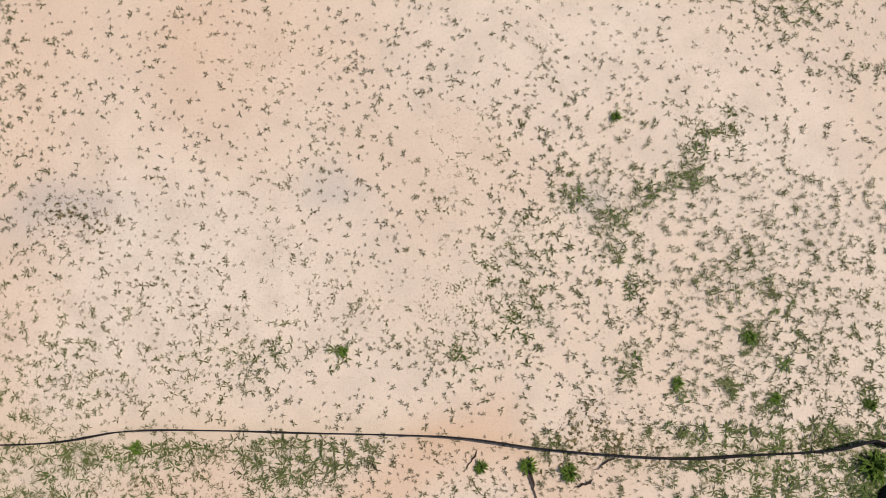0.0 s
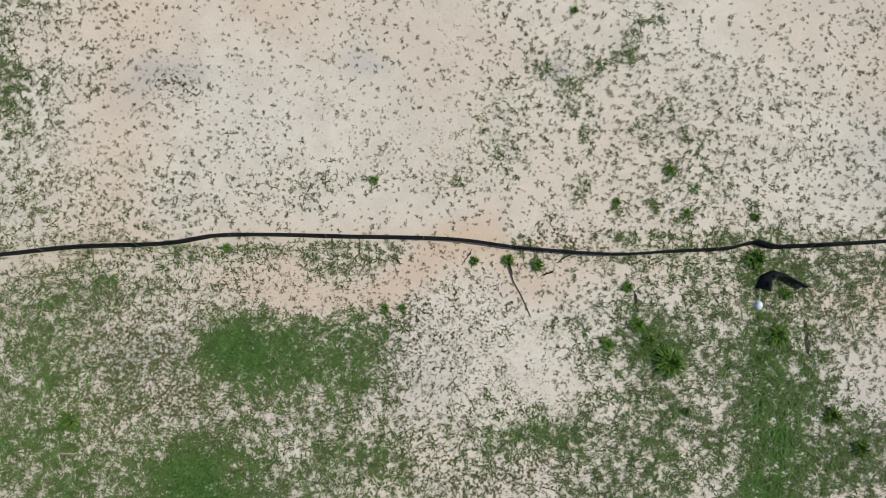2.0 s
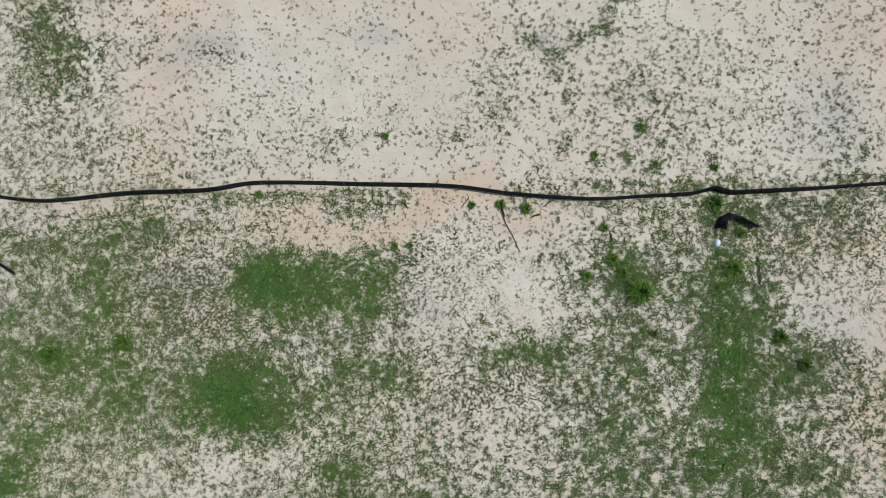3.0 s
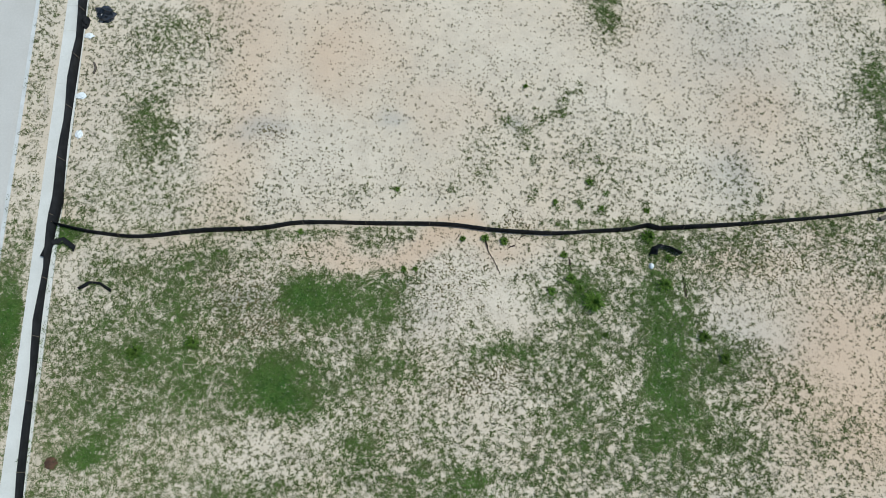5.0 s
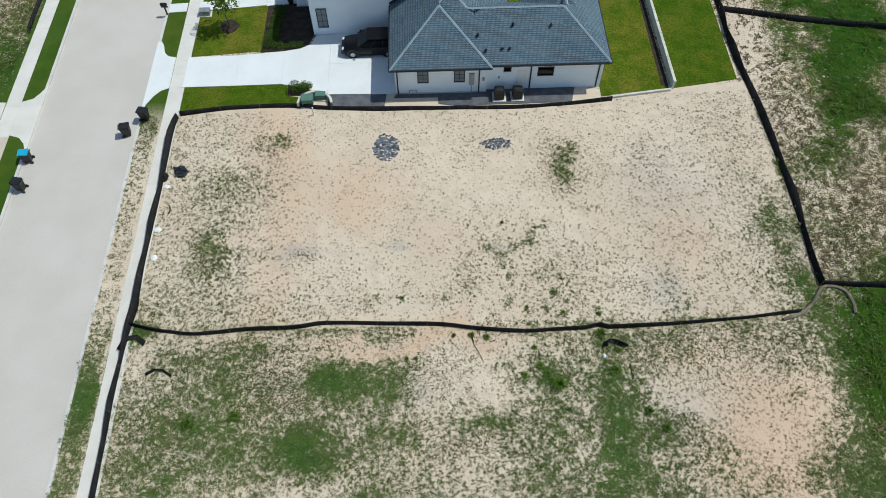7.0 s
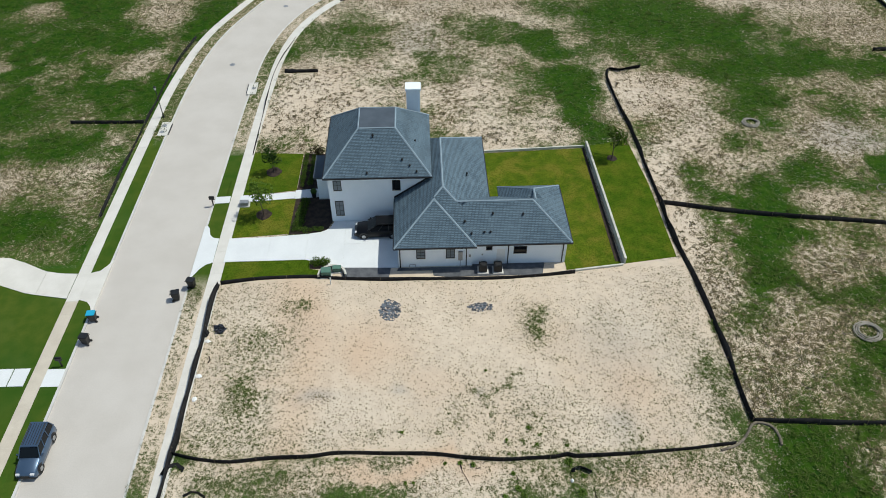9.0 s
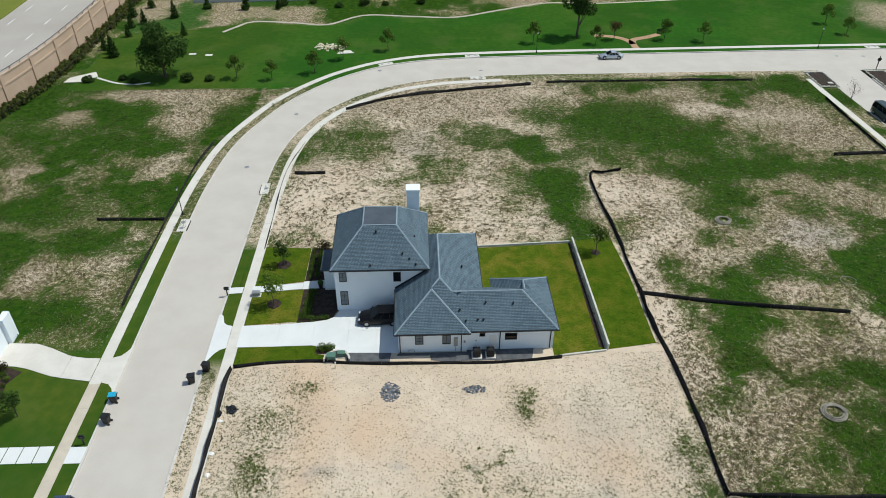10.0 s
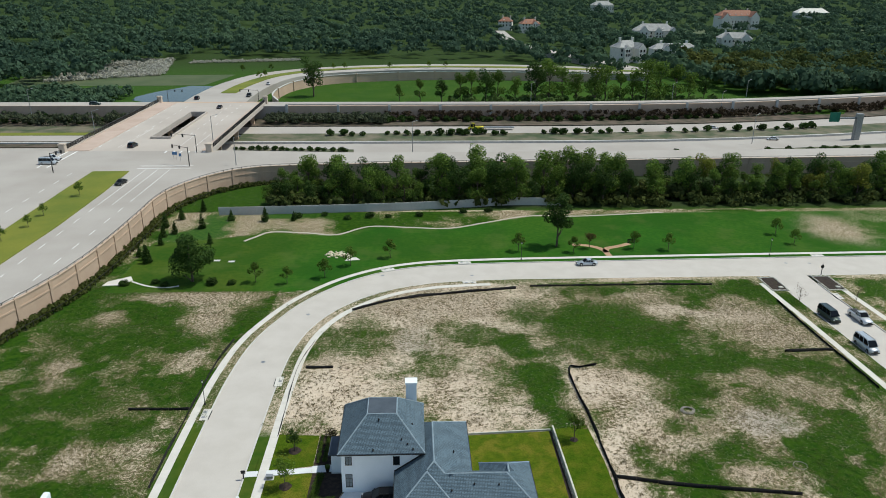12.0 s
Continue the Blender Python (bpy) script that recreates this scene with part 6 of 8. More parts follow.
def crown_field(name, label, count, place, low, high, mat, seed, sprays=34, lobes=5):
    """Tree crowns too many to count, each a heap of uneven lobes set with small leaf sprays."""
    rng = np.random.RandomState(seed)
    pts = np.array([p for p in (place(rng) for _ in range(count * 4)) if p is not None][:count])
    n = sprays
    r = rng.uniform(low, high, len(pts))
    lobe = rng.normal(size=(len(pts), lobes, 3))
    lobe /= np.linalg.norm(lobe, axis=2)[:, :, None]
    lobe[:, :, 2] = np.abs(lobe[:, :, 2]) * 0.9
    lobe *= rng.uniform(0.35, 0.72, (len(pts), lobes, 1))
    pick = rng.randint(0, lobes, (len(pts), n))
    centre = np.take_along_axis(lobe, pick[:, :, None], 1)
    d = rng.normal(size=(len(pts), n, 3))
    d /= np.linalg.norm(d, axis=2)[:, :, None]
    d[:, :, 2] = np.abs(d[:, :, 2]) * 0.95 - 0.12
    bulge = rng.uniform(0.40, 0.60, (len(pts), n, 1))
    c = pts[:, None, :] + (centre + d * bulge) * r[:, None, None]
    u = np.cross(d, rng.normal(size=d.shape))
    u /= np.linalg.norm(u, axis=2)[:, :, None]
    w = np.cross(d, u)
    s = r[:, None, None] * rng.uniform(1.15, 2.1, (len(pts), n, 1)) / math.sqrt(n)
    quad = np.stack([c - s * u, c - 0.8 * s * w - 0.25 * s * d, c + s * u, c + 0.8 * s * w - 0.25 * s * d], 2).reshape(-1, 3)
    me = quad_mesh(name, quad)
    zone = value_noise(pts[:, 0] + 5000, pts[:, 1], 70.0, seed + 1)
    shade = np.repeat(np.clip(0.45 * rng.uniform(0, 1, len(pts)) + 0.9 * (zone - 0.2), 0, 1), n * 4)
    at = me.color_attributes.new("tint", "FLOAT_COLOR", "POINT")
    at.data.foreach_set("color", np.stack([shade, shade, shade, np.ones_like(shade)], 1).astype(np.float32).ravel())
    return tagged(finish(name, me, mat), label, "woodland", "", "stuff")


def woods_material(name, low, mid, high):
    m, nt, b = nodes_of(name)
    at = nt.nodes.new("ShaderNodeAttribute")
    at.attribute_name = "tint"
    geo = nt.nodes.new("ShaderNodeNewGeometry")
    col = mixc(nt, at.outputs["Fac"], low, mid)
    col = mixc(nt, mathn(nt, "MULTIPLY", geo.outputs["Random Per Island"], 0.6), col, high)
    nt.links.new(col, b.inputs["Base Color"])
    b.inputs["Roughness"].default_value = 0.8
    b.inputs["Specular IOR Level"].default_value = 0.04
    let_light_through(nt, b, col)
    return m


# the bluish greens carry distance haze in the leaf colour
M_WOODS = woods_material("haze_tinted_woodland_leaves", (0.024, 0.054, 0.040), (0.078, 0.132, 0.070), (0.105, 0.165, 0.105))
M_THICKET = woods_material("thicket_leaves", (0.050, 0.100, 0.026), (0.090, 0.150, 0.040), (0.130, 0.185, 0.060))
M_BRUSH = woods_material("reddish_brush", (0.050, 0.032, 0.024), (0.085, 0.055, 0.040), (0.060, 0.060, 0.030))
M_SAGE = woods_material("grey_green_shrubs", (0.045, 0.062, 0.034), (0.085, 0.105, 0.060), (0.12, 0.13, 0.085))
M_WOODS_WARM = woods_material("warm_woodland_leaves", (0.030, 0.052, 0.018), (0.090, 0.100, 0.026), (0.105, 0.125, 0.036))


def wood_place(rng):
    y = 350 + 1900 * rng.rand() ** 2.0
    x = rng.uniform(-0.80, 0.86) * (y + 60)
    edge = np.interp(x, [-600, -237, -205, -190, -110, 30, 80, 90, 150, 190, 270, 600], [350, 385, 400, 520, 545, 528, 530, 480, 420, 352, 352, 390])
    if y < edge:
        return None
    if abs(x - np.interp(y, [430, 463, 491, 548, 600, 657, 760], [152, 142, 132, 113, 98, 93, 96])) < 12 and y < 780:
        return None
    if any(abs(x - hx) < hw and abs(y - hy) < 24 for hx, hy, hw in ((163, 516, 22), (246, 690, 42), (209, 545, 30), (405, 880, 52), (302, 640, 30), (133, 806, 24), (112, 850, 20), (335, 1290, 36), (340, 800, 46), (500, 850, 60))):
        return None
    return (x, y, rng.uniform(3.0, 7.5))


crown_field("far_woods", "dense dark green woodland beyond the highway", 6800, wood_place, 3.8, 8.8, M_WOODS, 77, 62, 6)
crown_field("warm_woods", "yellowish woodland beyond the highway", 420, lambda rng: (rng.uniform(180, 330), rng.uniform(362, 480), rng.uniform(3, 9)), 4.0, 7.5, M_WOODS_WARM, 78, 70, 6)
crown_field("west_thicket", "scrubby green thicket beyond the highway", 520, lambda rng: (lambda x: (x, rng.uniform(310, 352 - 0.1 * (x + 150)), rng.uniform(0.8, 3.2)))(rng.uniform(-330, -152)), 2.6, 5.0, M_WOODS, 79, 44)
M_REED = woods_material("pale_reeds", (0.40, 0.38, 0.33), (0.62, 0.60, 0.54), (0.20, 0.21, 0.14))
crown_field("reed_bank", "pale grey reeds and bare brush by the pond", 1500, lambda rng: ((lambda a, b: (-222 + 60 * a - 22 * b, 402 + 33 * a + 95 * b, 0.5))(rng.rand(), rng.rand())), 0.9, 2.1, M_REED, 80, 22)
crown_field("far_reeds", "thin pale reeds along the meadow's edge", 420, lambda rng: (lambda a: (-165 + 78 * a, 500 + 18 * a + 14 * rng.rand(), 0.4))(rng.rand()), 0.6, 1.4, M_REED, 87, 22)

crown_field("loop_thicket", "leafy thicket round the trees inside the road loop", 130, lambda rng: (rng.uniform(18, 160), rng.uniform(318, 336), rng.uniform(0.5, 2.0)), 1.8, 3.8, M_THICKET, 82)


def by_wall(rng):
    d, out = rng.uniform(36, 176), rng.uniform(0.3, 2.3)
    i = min(np.searchsorted(gone, d), len(WALL_LINE) - 2)
    t = WALL_LINE[i + 1] - WALL_LINE[i - 1]
    t = t / np.linalg.norm(t)
    return (np.interp(d, gone, WALL_LINE[:, 0]) + t[1] * out, np.interp(d, gone, WALL_LINE[:, 1]) - t[0] * out, rng.uniform(-0.1, 0.7))


crown_field("wall_vines", "dark ragged vines and hedge along the retaining wall", 900, by_wall, 0.45, 1.05, M_WOODS_WARM, 83, 26)
crown_field("far_wall_planting", "reddish brush below the far retaining wall", 900, lambda rng: (lambda x: (x, 288.4 + 3.4 * rng.rand() + float(highway_shift(x)), HIGHWAY_Z + rng.uniform(0.6, 4.2)))(rng.uniform(-14, 330)), 0.8, 1.7, M_BRUSH, 84, 26)
crown_field("bridge_planting", "grey-green shrubs on the bank beside the bridge", 420, lambda rng: (rng.uniform(-68, -12), rng.uniform(280, 291.5), HIGHWAY_Z + rng.uniform(0.6, 3.4)), 0.9, 2.0, M_SAGE, 85)
crown_field("west_planting", "grey-green shrubs on the bank west of the bridge", 420, lambda rng: (rng.uniform(-260, -123), rng.uniform(278.5, 291.5), HIGHWAY_Z + rng.uniform(0.6, 3.8)), 1.0, 2.3, M_SAGE, 86)
crown_field("understorey", "dark undergrowth at the foot of the tree row", 620, lambda rng: (rng.uniform(-43, 190), rng.uniform(149, 166), rng.uniform(0.2, 1.8)), 1.5, 3.0, M_WOODS_WARM, 81, 40)

# ---- far houses ----
M_TERRA = surface("terracotta_tiles", (0.26, 0.12, 0.08), (0.36, 0.18, 0.12), 0.6, 6.0, 0.85)
M_PALE_ROOF = surface("pale_grey_roof", (0.30, 0.30, 0.29), (0.42, 0.42, 0.41), 0.4, 5.0, 0.85)
M_STUCCO = surface("cream_stucco", (0.72, 0.69, 0.63), (0.80, 0.77, 0.71), 0.4, 6.0, 0.9)


def gable_roof(x0, y0, x1, y1, z, rise, along_x):
    """A pitched roof with its gable ends closed, over a rectangle."""
    bm = bmesh.new()
    if along_x:
        m = (y0 + y1) / 2
        ends = [((x0, y0), (x0, y1), (x0, m)), ((x1, y0), (x1, y1), (x1, m))]
    else:
        m = (x0 + x1) / 2
        ends = [((x0, y0), (x1, y0), (m, y0)), ((x0, y1), (x1, y1), (m, y1))]
    rows = [[bm.verts.new((*a, z)), bm.verts.new((*b, z)), bm.verts.new((*c, z + rise))] for a, b, c in ends]
    (a, b, c), (d, e, f) = rows
    for face in ((a, b, c), (d, f, e), (a, c, f, d), (c, b, e, f), (a, d, e, b)):
        bm.faces.new(face)
    return bm


def far_house(x, y, w, d, h, roof, label, turn=0.0, wings=()):
    """A main block under a hipped roof, with front wings (x, width, reach, height) under gables."""
    t = thing("house", label, "house", "distant houses", (x, y, 4), turn)
    part("wall", box(bmesh.new(), -w / 2, -d / 2, -5, w / 2, d / 2, h), M_STUCCO, t)
    bm, a, b = hip_roof(-w / 2 - 0.6, -d / 2 - 0.6, w / 2 + 0.6, d / 2 + 0.6, h + 0.2, 0.75)
    part("roof", bm, roof, t)
    for cx, ww, reach, hh in wings:
        part("wing_wall", box(bmesh.new(), cx - ww / 2, -d / 2 - reach, -5, cx + ww / 2, -d / 2 - 0.002, hh), M_STUCCO, t)
        part("gable", gable_roof(cx - ww / 2 + 0.05, -d / 2 - reach + 0.05, cx + ww / 2 - 0.05, -d / 2 + 2.0, hh, ww * 0.52, False), M_STUCCO, t)
        part("wing_roof", gable_roof(cx - ww / 2 - 0.5, -d / 2 - reach + 0.5, cx + ww / 2 + 0.5, -d / 2 + 4.0, hh - 0.1, ww * 0.62, False), roof, t)
        for z in (0.9, 4.0) if hh > 5 else (0.9,):
            for dx in (-ww * 0.22, ww * 0.22):
                part("window", box(bmesh.new(), cx + dx - 0.65, -d / 2 - reach - 0.06, z, cx + dx + 0.65, -d / 2 - reach + 0.02, z + 1.9), M_GLASS, t)
    for sx in (-0.3, 0.28):
        bm = bmesh.new()
        box(bm, sx * w, 0.5, h, sx * w + 1.5, 1.8, h + d * 0.38 + 2.2)
        box(bm, sx * w - 0.15, 0.35, h + d * 0.38 + 2.2, sx * w + 1.65, 1.95, h + d * 0.38 + 2.6)
        part("chimney", bm, M_STUCCO, t)
    n = int(w / 3.6)
    for k in range(n):
        xx = -w / 2 + (k + 0.5) * w / n
        if any(abs(xx - cx) < ww / 2 + 0.7 for cx, ww, reach, hh in wings):
            continue
        for z in (0.9, 4.3) if h > 5 else (0.9,):
            part("window", box(bmesh.new(), xx - 0.65, -d / 2 - 0.06, z, xx + 0.65, -d / 2 + 0.02, z + 1.9), M_GLASS, t)
        if h > 5 and k % 2:
            part("dormer", box(bmesh.new(), xx - 0.8, -d / 2 + 1.2, h + 0.6, xx + 0.8, -d / 2 + 3.6, h + 2.4, 0.05), M_STUCCO, t)
    return t


far_house(163, 518, 20, 12, 7.0, M_PALE_ROOF, "white gabled house among distant trees", 22, ((6.0, 7.0, 7.0, 6.5), (-4.5, 5.0, 3.0, 6.0)))
far_house(209, 543, 37, 10, 3.4, M_PALE_ROOF, "long low house with a pale roof among trees", 4, ((-8.0, 8.0, 4.0, 3.2),))
far_house(240, 692, 40, 16, 7.0, M_PALE_ROOF, "large pale house with grey roofs among trees", -8, ((-11.0, 9.0, 5.0, 6.5), (3.0, 7.0, 4.0, 6.5), (17.0, 12.0, 6.0, 4.0)))
far_house(402, 878, 50, 16, 12.0, M_TERRA, "large cream villa with terracotta roofs", 6, ((-19.0, 12.0, 6.0, 9.0), (18.0, 11.0, 7.0, 11.0)))
far_house(300, 640, 30, 12, 4.2, M_PALE_ROOF, "white house with a grey roof among trees", -12, ((-8.0, 9.0, 6.0, 4.0), (9.0, 8.0, 4.0, 4.0)))
far_house(133, 808, 22, 12, 6.0, M_TERRA, "house with a terracotta roof among trees", 10, ((4.0, 7.0, 4.0, 5.5),))
far_house(111, 850, 16, 12, 6.0, M_TERRA, "house with a terracotta roof among trees", -14)
far_house(335, 1285, 38, 18, 8.0, M_PALE_ROOF, "tall grey-roofed house on the wooded rise", 5, ((-8.0, 10.0, 5.0, 7.0),))
far_house(620, 1108, 50, 16, 5.0, M_STUCCO, "long pale building among distant woods", 0)

# ---- the north side of the bridge: winding road, curved wall, pond ----
NORTH = spline([(-97, 300), (-97, 335), (-94, 370), (-84, 405), (-60, 430), (-20, 445), (20, 450), (80, 445), (125, 432), (150, 425)], 4.0)
structure("north_road", band(bmesh.new(), offset(NORTH, 15), offset(NORTH, -15), DECK - 0.9, -1.0), M_HIGHWAY, "winding road beyond the bridge", "road")
structure("north_median", band(bmesh.new(), offset(NORTH, 4)[8:], offset(NORTH, -4)[8:], DECK - 0.7, DECK - 1.0), M_GRASS, "grass median of the winding road", "median")
LOOP = spline([(-66, 306), (-72, 325), (-72, 350), (-66, 375), (-48, 398), (-10, 412), (40, 416), (110, 405)], 3.0)
structure("curved_retaining_wall", band(bmesh.new(), offset(LOOP, 0.5), LOOP, DECK, -1.0), M_WALL_TAN, "curved tan retaining wall below the winding road", "retaining wall")
structure("curved_wall_coping", band(bmesh.new(), offset(LOOP, 0.6), offset(LOOP, -0.15), DECK + 0.35, DECK + 0.01), M_CURB, "pale coping on the curved retaining wall", "coping")
for k in range(18):
    x, y = LOOP[4 + 8 * k] if 4 + 8 * k < len(LOOP) else LOOP[-1]
    if 4 + 8 * k < len(LOOP):
        structure("curved_wall_pilaster", box(bmesh.new(), x - 0.5, y - 0.5, -1.0, x + 0.5, y + 0.2, DECK + 0.6), M_WALL_TAN, "tan pilaster of the curved retaining wall", "pilaster")
for x, y in ((-91.3, 427.1), (-108, 421), (-60, 429), (-52.1, 430.2), (-45, 433), (-15.8, 436.4), (10, 442), (21, 442), (-89, 395), (-91.3, 388)):
    again(park_tree, x, y, DECK - 1.1, 40 * x, 1.15)
BRANCH = spline([(152, 432), (141.3, 463), (132, 491), (113, 548), (98, 600), (93, 657), (96, 780)], 8.0)
structure("branch_road", band(bmesh.new(), offset(BRANCH, 5), offset(BRANCH, -5), DECK - 0.8, -1.0), M_HIGHWAY, "pale road running into the distant houses", "road")
M_MEADOW = surface("dull_rough_meadow", (0.055, 0.085, 0.030), (0.095, 0.115, 0.050), 0.05, 0.8, 0.95, relief=0.0)
M_WATER, wnt, wb = nodes_of("still_pond_water")
wb.inputs["Base Color"].default_value = (0.018, 0.034, 0.052, 1)
wb.inputs["Roughness"].default_value = 0.12
wb.inputs["Specular IOR Level"].default_value = 0.2
bump(wnt, wb, noise_at(wnt, coords(wnt), 0.6, 3.0), 0.1, 0.05)
structure("pond", prism(bmesh.new(), [(-150, 350), (-148, 338), (-138, 331), (-113, 335), (-108, 352), (-117, 388), (-132, 390), (-145, 366)], -0.3, 0.05), M_WATER, "still blue-grey pond beside the bridge", "water")
for name, x0, y0, x1, y1 in (("pond_meadow", -240, 386, -125, 440), ("hill_meadow", 296, 770, 376, 850), ("far_meadow", 450, 820, 560, 890)):
    structure(name, prism(bmesh.new(), [(x0, y0), (x1, y0 + 6), (x1 + 8, y1), (x0 - 8, y1 - 5)], -0.5, 0.06 if name == "pond_meadow" else 2.0), M_MEADOW, "open rough meadow among the woods", "meadow")

# ---- park ----
PATHWAY = spline([(-43.5, 122.5), (-41, 126), (-37.7, 129.3), (-28, 128.2), (-20.8, 126.8), (-12.8, 133.0), (-2, 132), (8.5, 131.1), (18.9, 135.7), (31.4, 141.0), (45, 140.5), (70, 143.5)], 1.5)
M_PATH = surface("weathered_path_concrete", (0.40, 0.36, 0.29), (0.50, 0.45, 0.37), 0.5, 10.0, 0.9)
structure("park_path", band(bmesh.new(), offset(PATHWAY, 0.38), offset(PATHWAY, -0.38), 0.03, -0.1), M_PATH, "narrow pale path winding through the park", "path")
M_BRICKPATH = surface("brown_brick_paving", (0.36, 0.22, 0.13), (0.46, 0.30, 0.19), 1.0, 10.0, 0.9)
for pts in ([(45.9, 109.8), (45.8, 113), (46.6, 115.2), (49.8, 116.6), (53, 118.4)], [(45.9, 112.5), (44.8, 115.2), (42.2, 117.2), (38.5, 118.0)]):
    l = spline(pts, 0.8)
    structure("brick_path", band(bmesh.new(), offset(l, 0.75), offset(l, -0.75), 0.025, -0.1), M_BRICKPATH, "curving brown brick path to a park bench", "path")
bench = thing("bench", "dark park bench beside the brick path", "bench", at=(53.6, 119.0, 0), turn=15)
part("seat", box(bmesh.new(), -0.9, -0.25, 0.42, 0.9, 0.25, 0.48, 0.02), M_DARK, bench)
part("backrest", box(bmesh.new(), -0.9, 0.22, 0.55, 0.9, 0.28, 0.95, 0.02), M_DARK, bench)
for x in (-0.75, 0.75):
    part("leg", box(bmesh.new(), x - 0.04, -0.22, 0, x + 0.04, 0.25, 0.42), M_DARK, bench)
pw = thing("park_wall", "pale grey precast wall at the foot of the trees", "wall")
pw["kind"] = "structure"
wl = spline([(-54.8, 143.6), (-40, 144.2), (-27, 145.0), (-6.0, 146.6), (10, 148.6), (27, 151), (42, 150.5)], 4.0)
for i in range(len(wl) - 1):
    (ax, ay), (bx, by) = wl[i], wl[i + 1]
    part("panel", prism(bmesh.new(), [(ax + 0.04, ay), (bx - 0.04, by), (bx - 0.04, by + 0.15), (ax + 0.04, ay + 0.15)], -0.2, 2.3), M_WALL_GREY, pw)
    part("post", box(bmesh.new(), ax - 0.13, ay - 0.06, -0.2, ax + 0.13, ay + 0.22, 2.4), M_WALL_GREY, pw)
rocks = bmesh.new()
rk = random.Random(8)
for k in range(60):
    a, r = rk.uniform(0, 6.3), rk.uniform(0, 1) ** 0.6
    bmesh.ops.create_icosphere(rocks, subdivisions=1, radius=rk.uniform(0.15, 0.42), matrix=Matrix.Translation((-18.9 + 3.3 * r * math.cos(a), 112.3 + 2.4 * r * math.sin(a) - 0.6 * r * math.cos(a), 0.1)) @ Matrix.Diagonal((1.3, 1, 0.6, 1)))
tagged(part("rock_bed", rocks, surface("cream_and_tan_rocks", (0.48, 0.40, 0.26), (0.76, 0.70, 0.56), 0.9, 6.0, 0.9)), "scatter of cream and tan rocks on the park lawn", "rocks", "", "stuff")
structure("rock_pad", prism(bmesh.new(), [(-17.2, 108.6), (-13.6, 109.0), (-14.6, 110.6), (-16.6, 110.4)], -0.1, 0.06), M_WALK, "small pale concrete pad beside the rocks", "pad")
for x, y in ((-47, 109.5), (-43.5, 108.8)):
    structure("lawn_hatch", box(bmesh.new(), x - 0.7, y - 0.45, -0.1, x + 0.7, y + 0.45, 0.06), M_WALK, "small concrete hatch in the park lawn", "hatch")

structure("drain_pad", prism(bmesh.new(), [(-67.9, 95.3), (-64.2, 95.5), (-62.4, 98.2), (-63.5, 100.4), (-67.5, 97.6)], -0.1, 0.10), M_WALK, "pale concrete drain pad at the park edge", "pad")
edge_walk = spline([(-62.4, 97.6), (-58, 95.0), (-54, 94.2), (-51.5, 95.0)], 0.8)
structure("edge_path", band(bmesh.new(), offset(edge_walk, 0.25), offset(edge_walk, -0.25), 0.03, -0.1), M_WALK, "thin pale edging by the park shrubs", "path")

# ---- street furniture ----


def storm_inlet(x, y, turn, holes=True):
    t = thing("storm_inlet", "pale concrete storm drain inlet in the verge", "storm drain", "storm drains", (x, y, 0), turn)
    part("slab", box(bmesh.new(), -1.5, -0.65, -0.2, 1.5, 0.6, 0.06, 0.02), M_WALK, t)
    part("throat", box(bmesh.new(), -1.2, -0.75, -0.11, 1.2, -0.652, 0.02), M_DARK, t)
    for dx in (-0.7, 0.7) if holes else (0.0,):
        part("manhole_cover", tube(bmesh.new(), (dx, 0.15, 0.04), (dx, 0.15, 0.07), 0.3, 0.3, 16), M_STEEL, t)
    return t


storm_inlet(-23.35, 55.2, -89, False)
storm_inlet(-32.95, 45.9, 90)
storm_inlet(-6.9, 102.9, 22)
storm_inlet(10.8, 106.75, 5)
storm_inlet(11.1, 95.2, 183)
storm_inlet(96.3, 109.1, 1)
storm_inlet(88.3, 85.8, -90)
for x, y in ((-8.0, 99.8), (-22.0, 80.5), (92, 104.5), (86.5, 104.8), (12, 99.3), (-27.3, 62)):
    bm = bmesh.new()
    tube(bm, (x, y, -0.15), (x, y, -0.108), 0.38, 0.38, 18)
    structure("manhole", bm, M_STEEL, "round iron manhole cover in the street", "manhole")


def street_lamp(x, y, turn=0.0, z=0.0, h=4.0):
    t = thing("street_lamp", "black street lamp on a slim post", "street lamp", "street lamps", (x, y, z), turn)
    bm = bmesh.new()
    tube(bm, (0, 0, 0), (0, 0, 0.5), 0.14, 0.1, 10)
    tube(bm, (0, 0, 0.5), (0, 0, h), 0.06, 0.05, 8)
    part("post", bm, M_DARK, t)
    bm = bmesh.new()
    tube(bm, (0, 0, h), (0, 0, h + 0.35), 0.1, 0.18, 6)
    part("lantern", bm, M_PVC, t)
    bm = bmesh.new()
    tube(bm, (0, 0, h + 0.35), (0, 0, h + 0.6), 0.22, 0.03, 6)
    part("cap", bm, M_DARK, t)
    return t


lamp = street_lamp(24.3, 108.1)
for x, y in ((84.4, 108.9), (-33.7, 48.6)):
    copy_thing(lamp, pose(x, y, 0, 0, 0, 20))


def mailbox(x, y, turn):
    t = thing("mailbox", "black mailbox on a post at the kerb", "mailbox", "mailboxes", (x, y, 0), turn)
    part("post", box(bmesh.new(), -0.06, -0.06, -0.1, 0.06, 0.06, 1.05, 0.01), M_DARK, t)
    part("arm", box(bmesh.new(), -0.05, -0.3, 0.85, 0.05, 0.3, 0.93), M_DARK, t)
    bm = bmesh.new()
    box(bm, -0.13, -0.3, 1.0, 0.13, 0.3, 1.3, 0.07)
    part("box", bm, M_DARK, t)
    return t


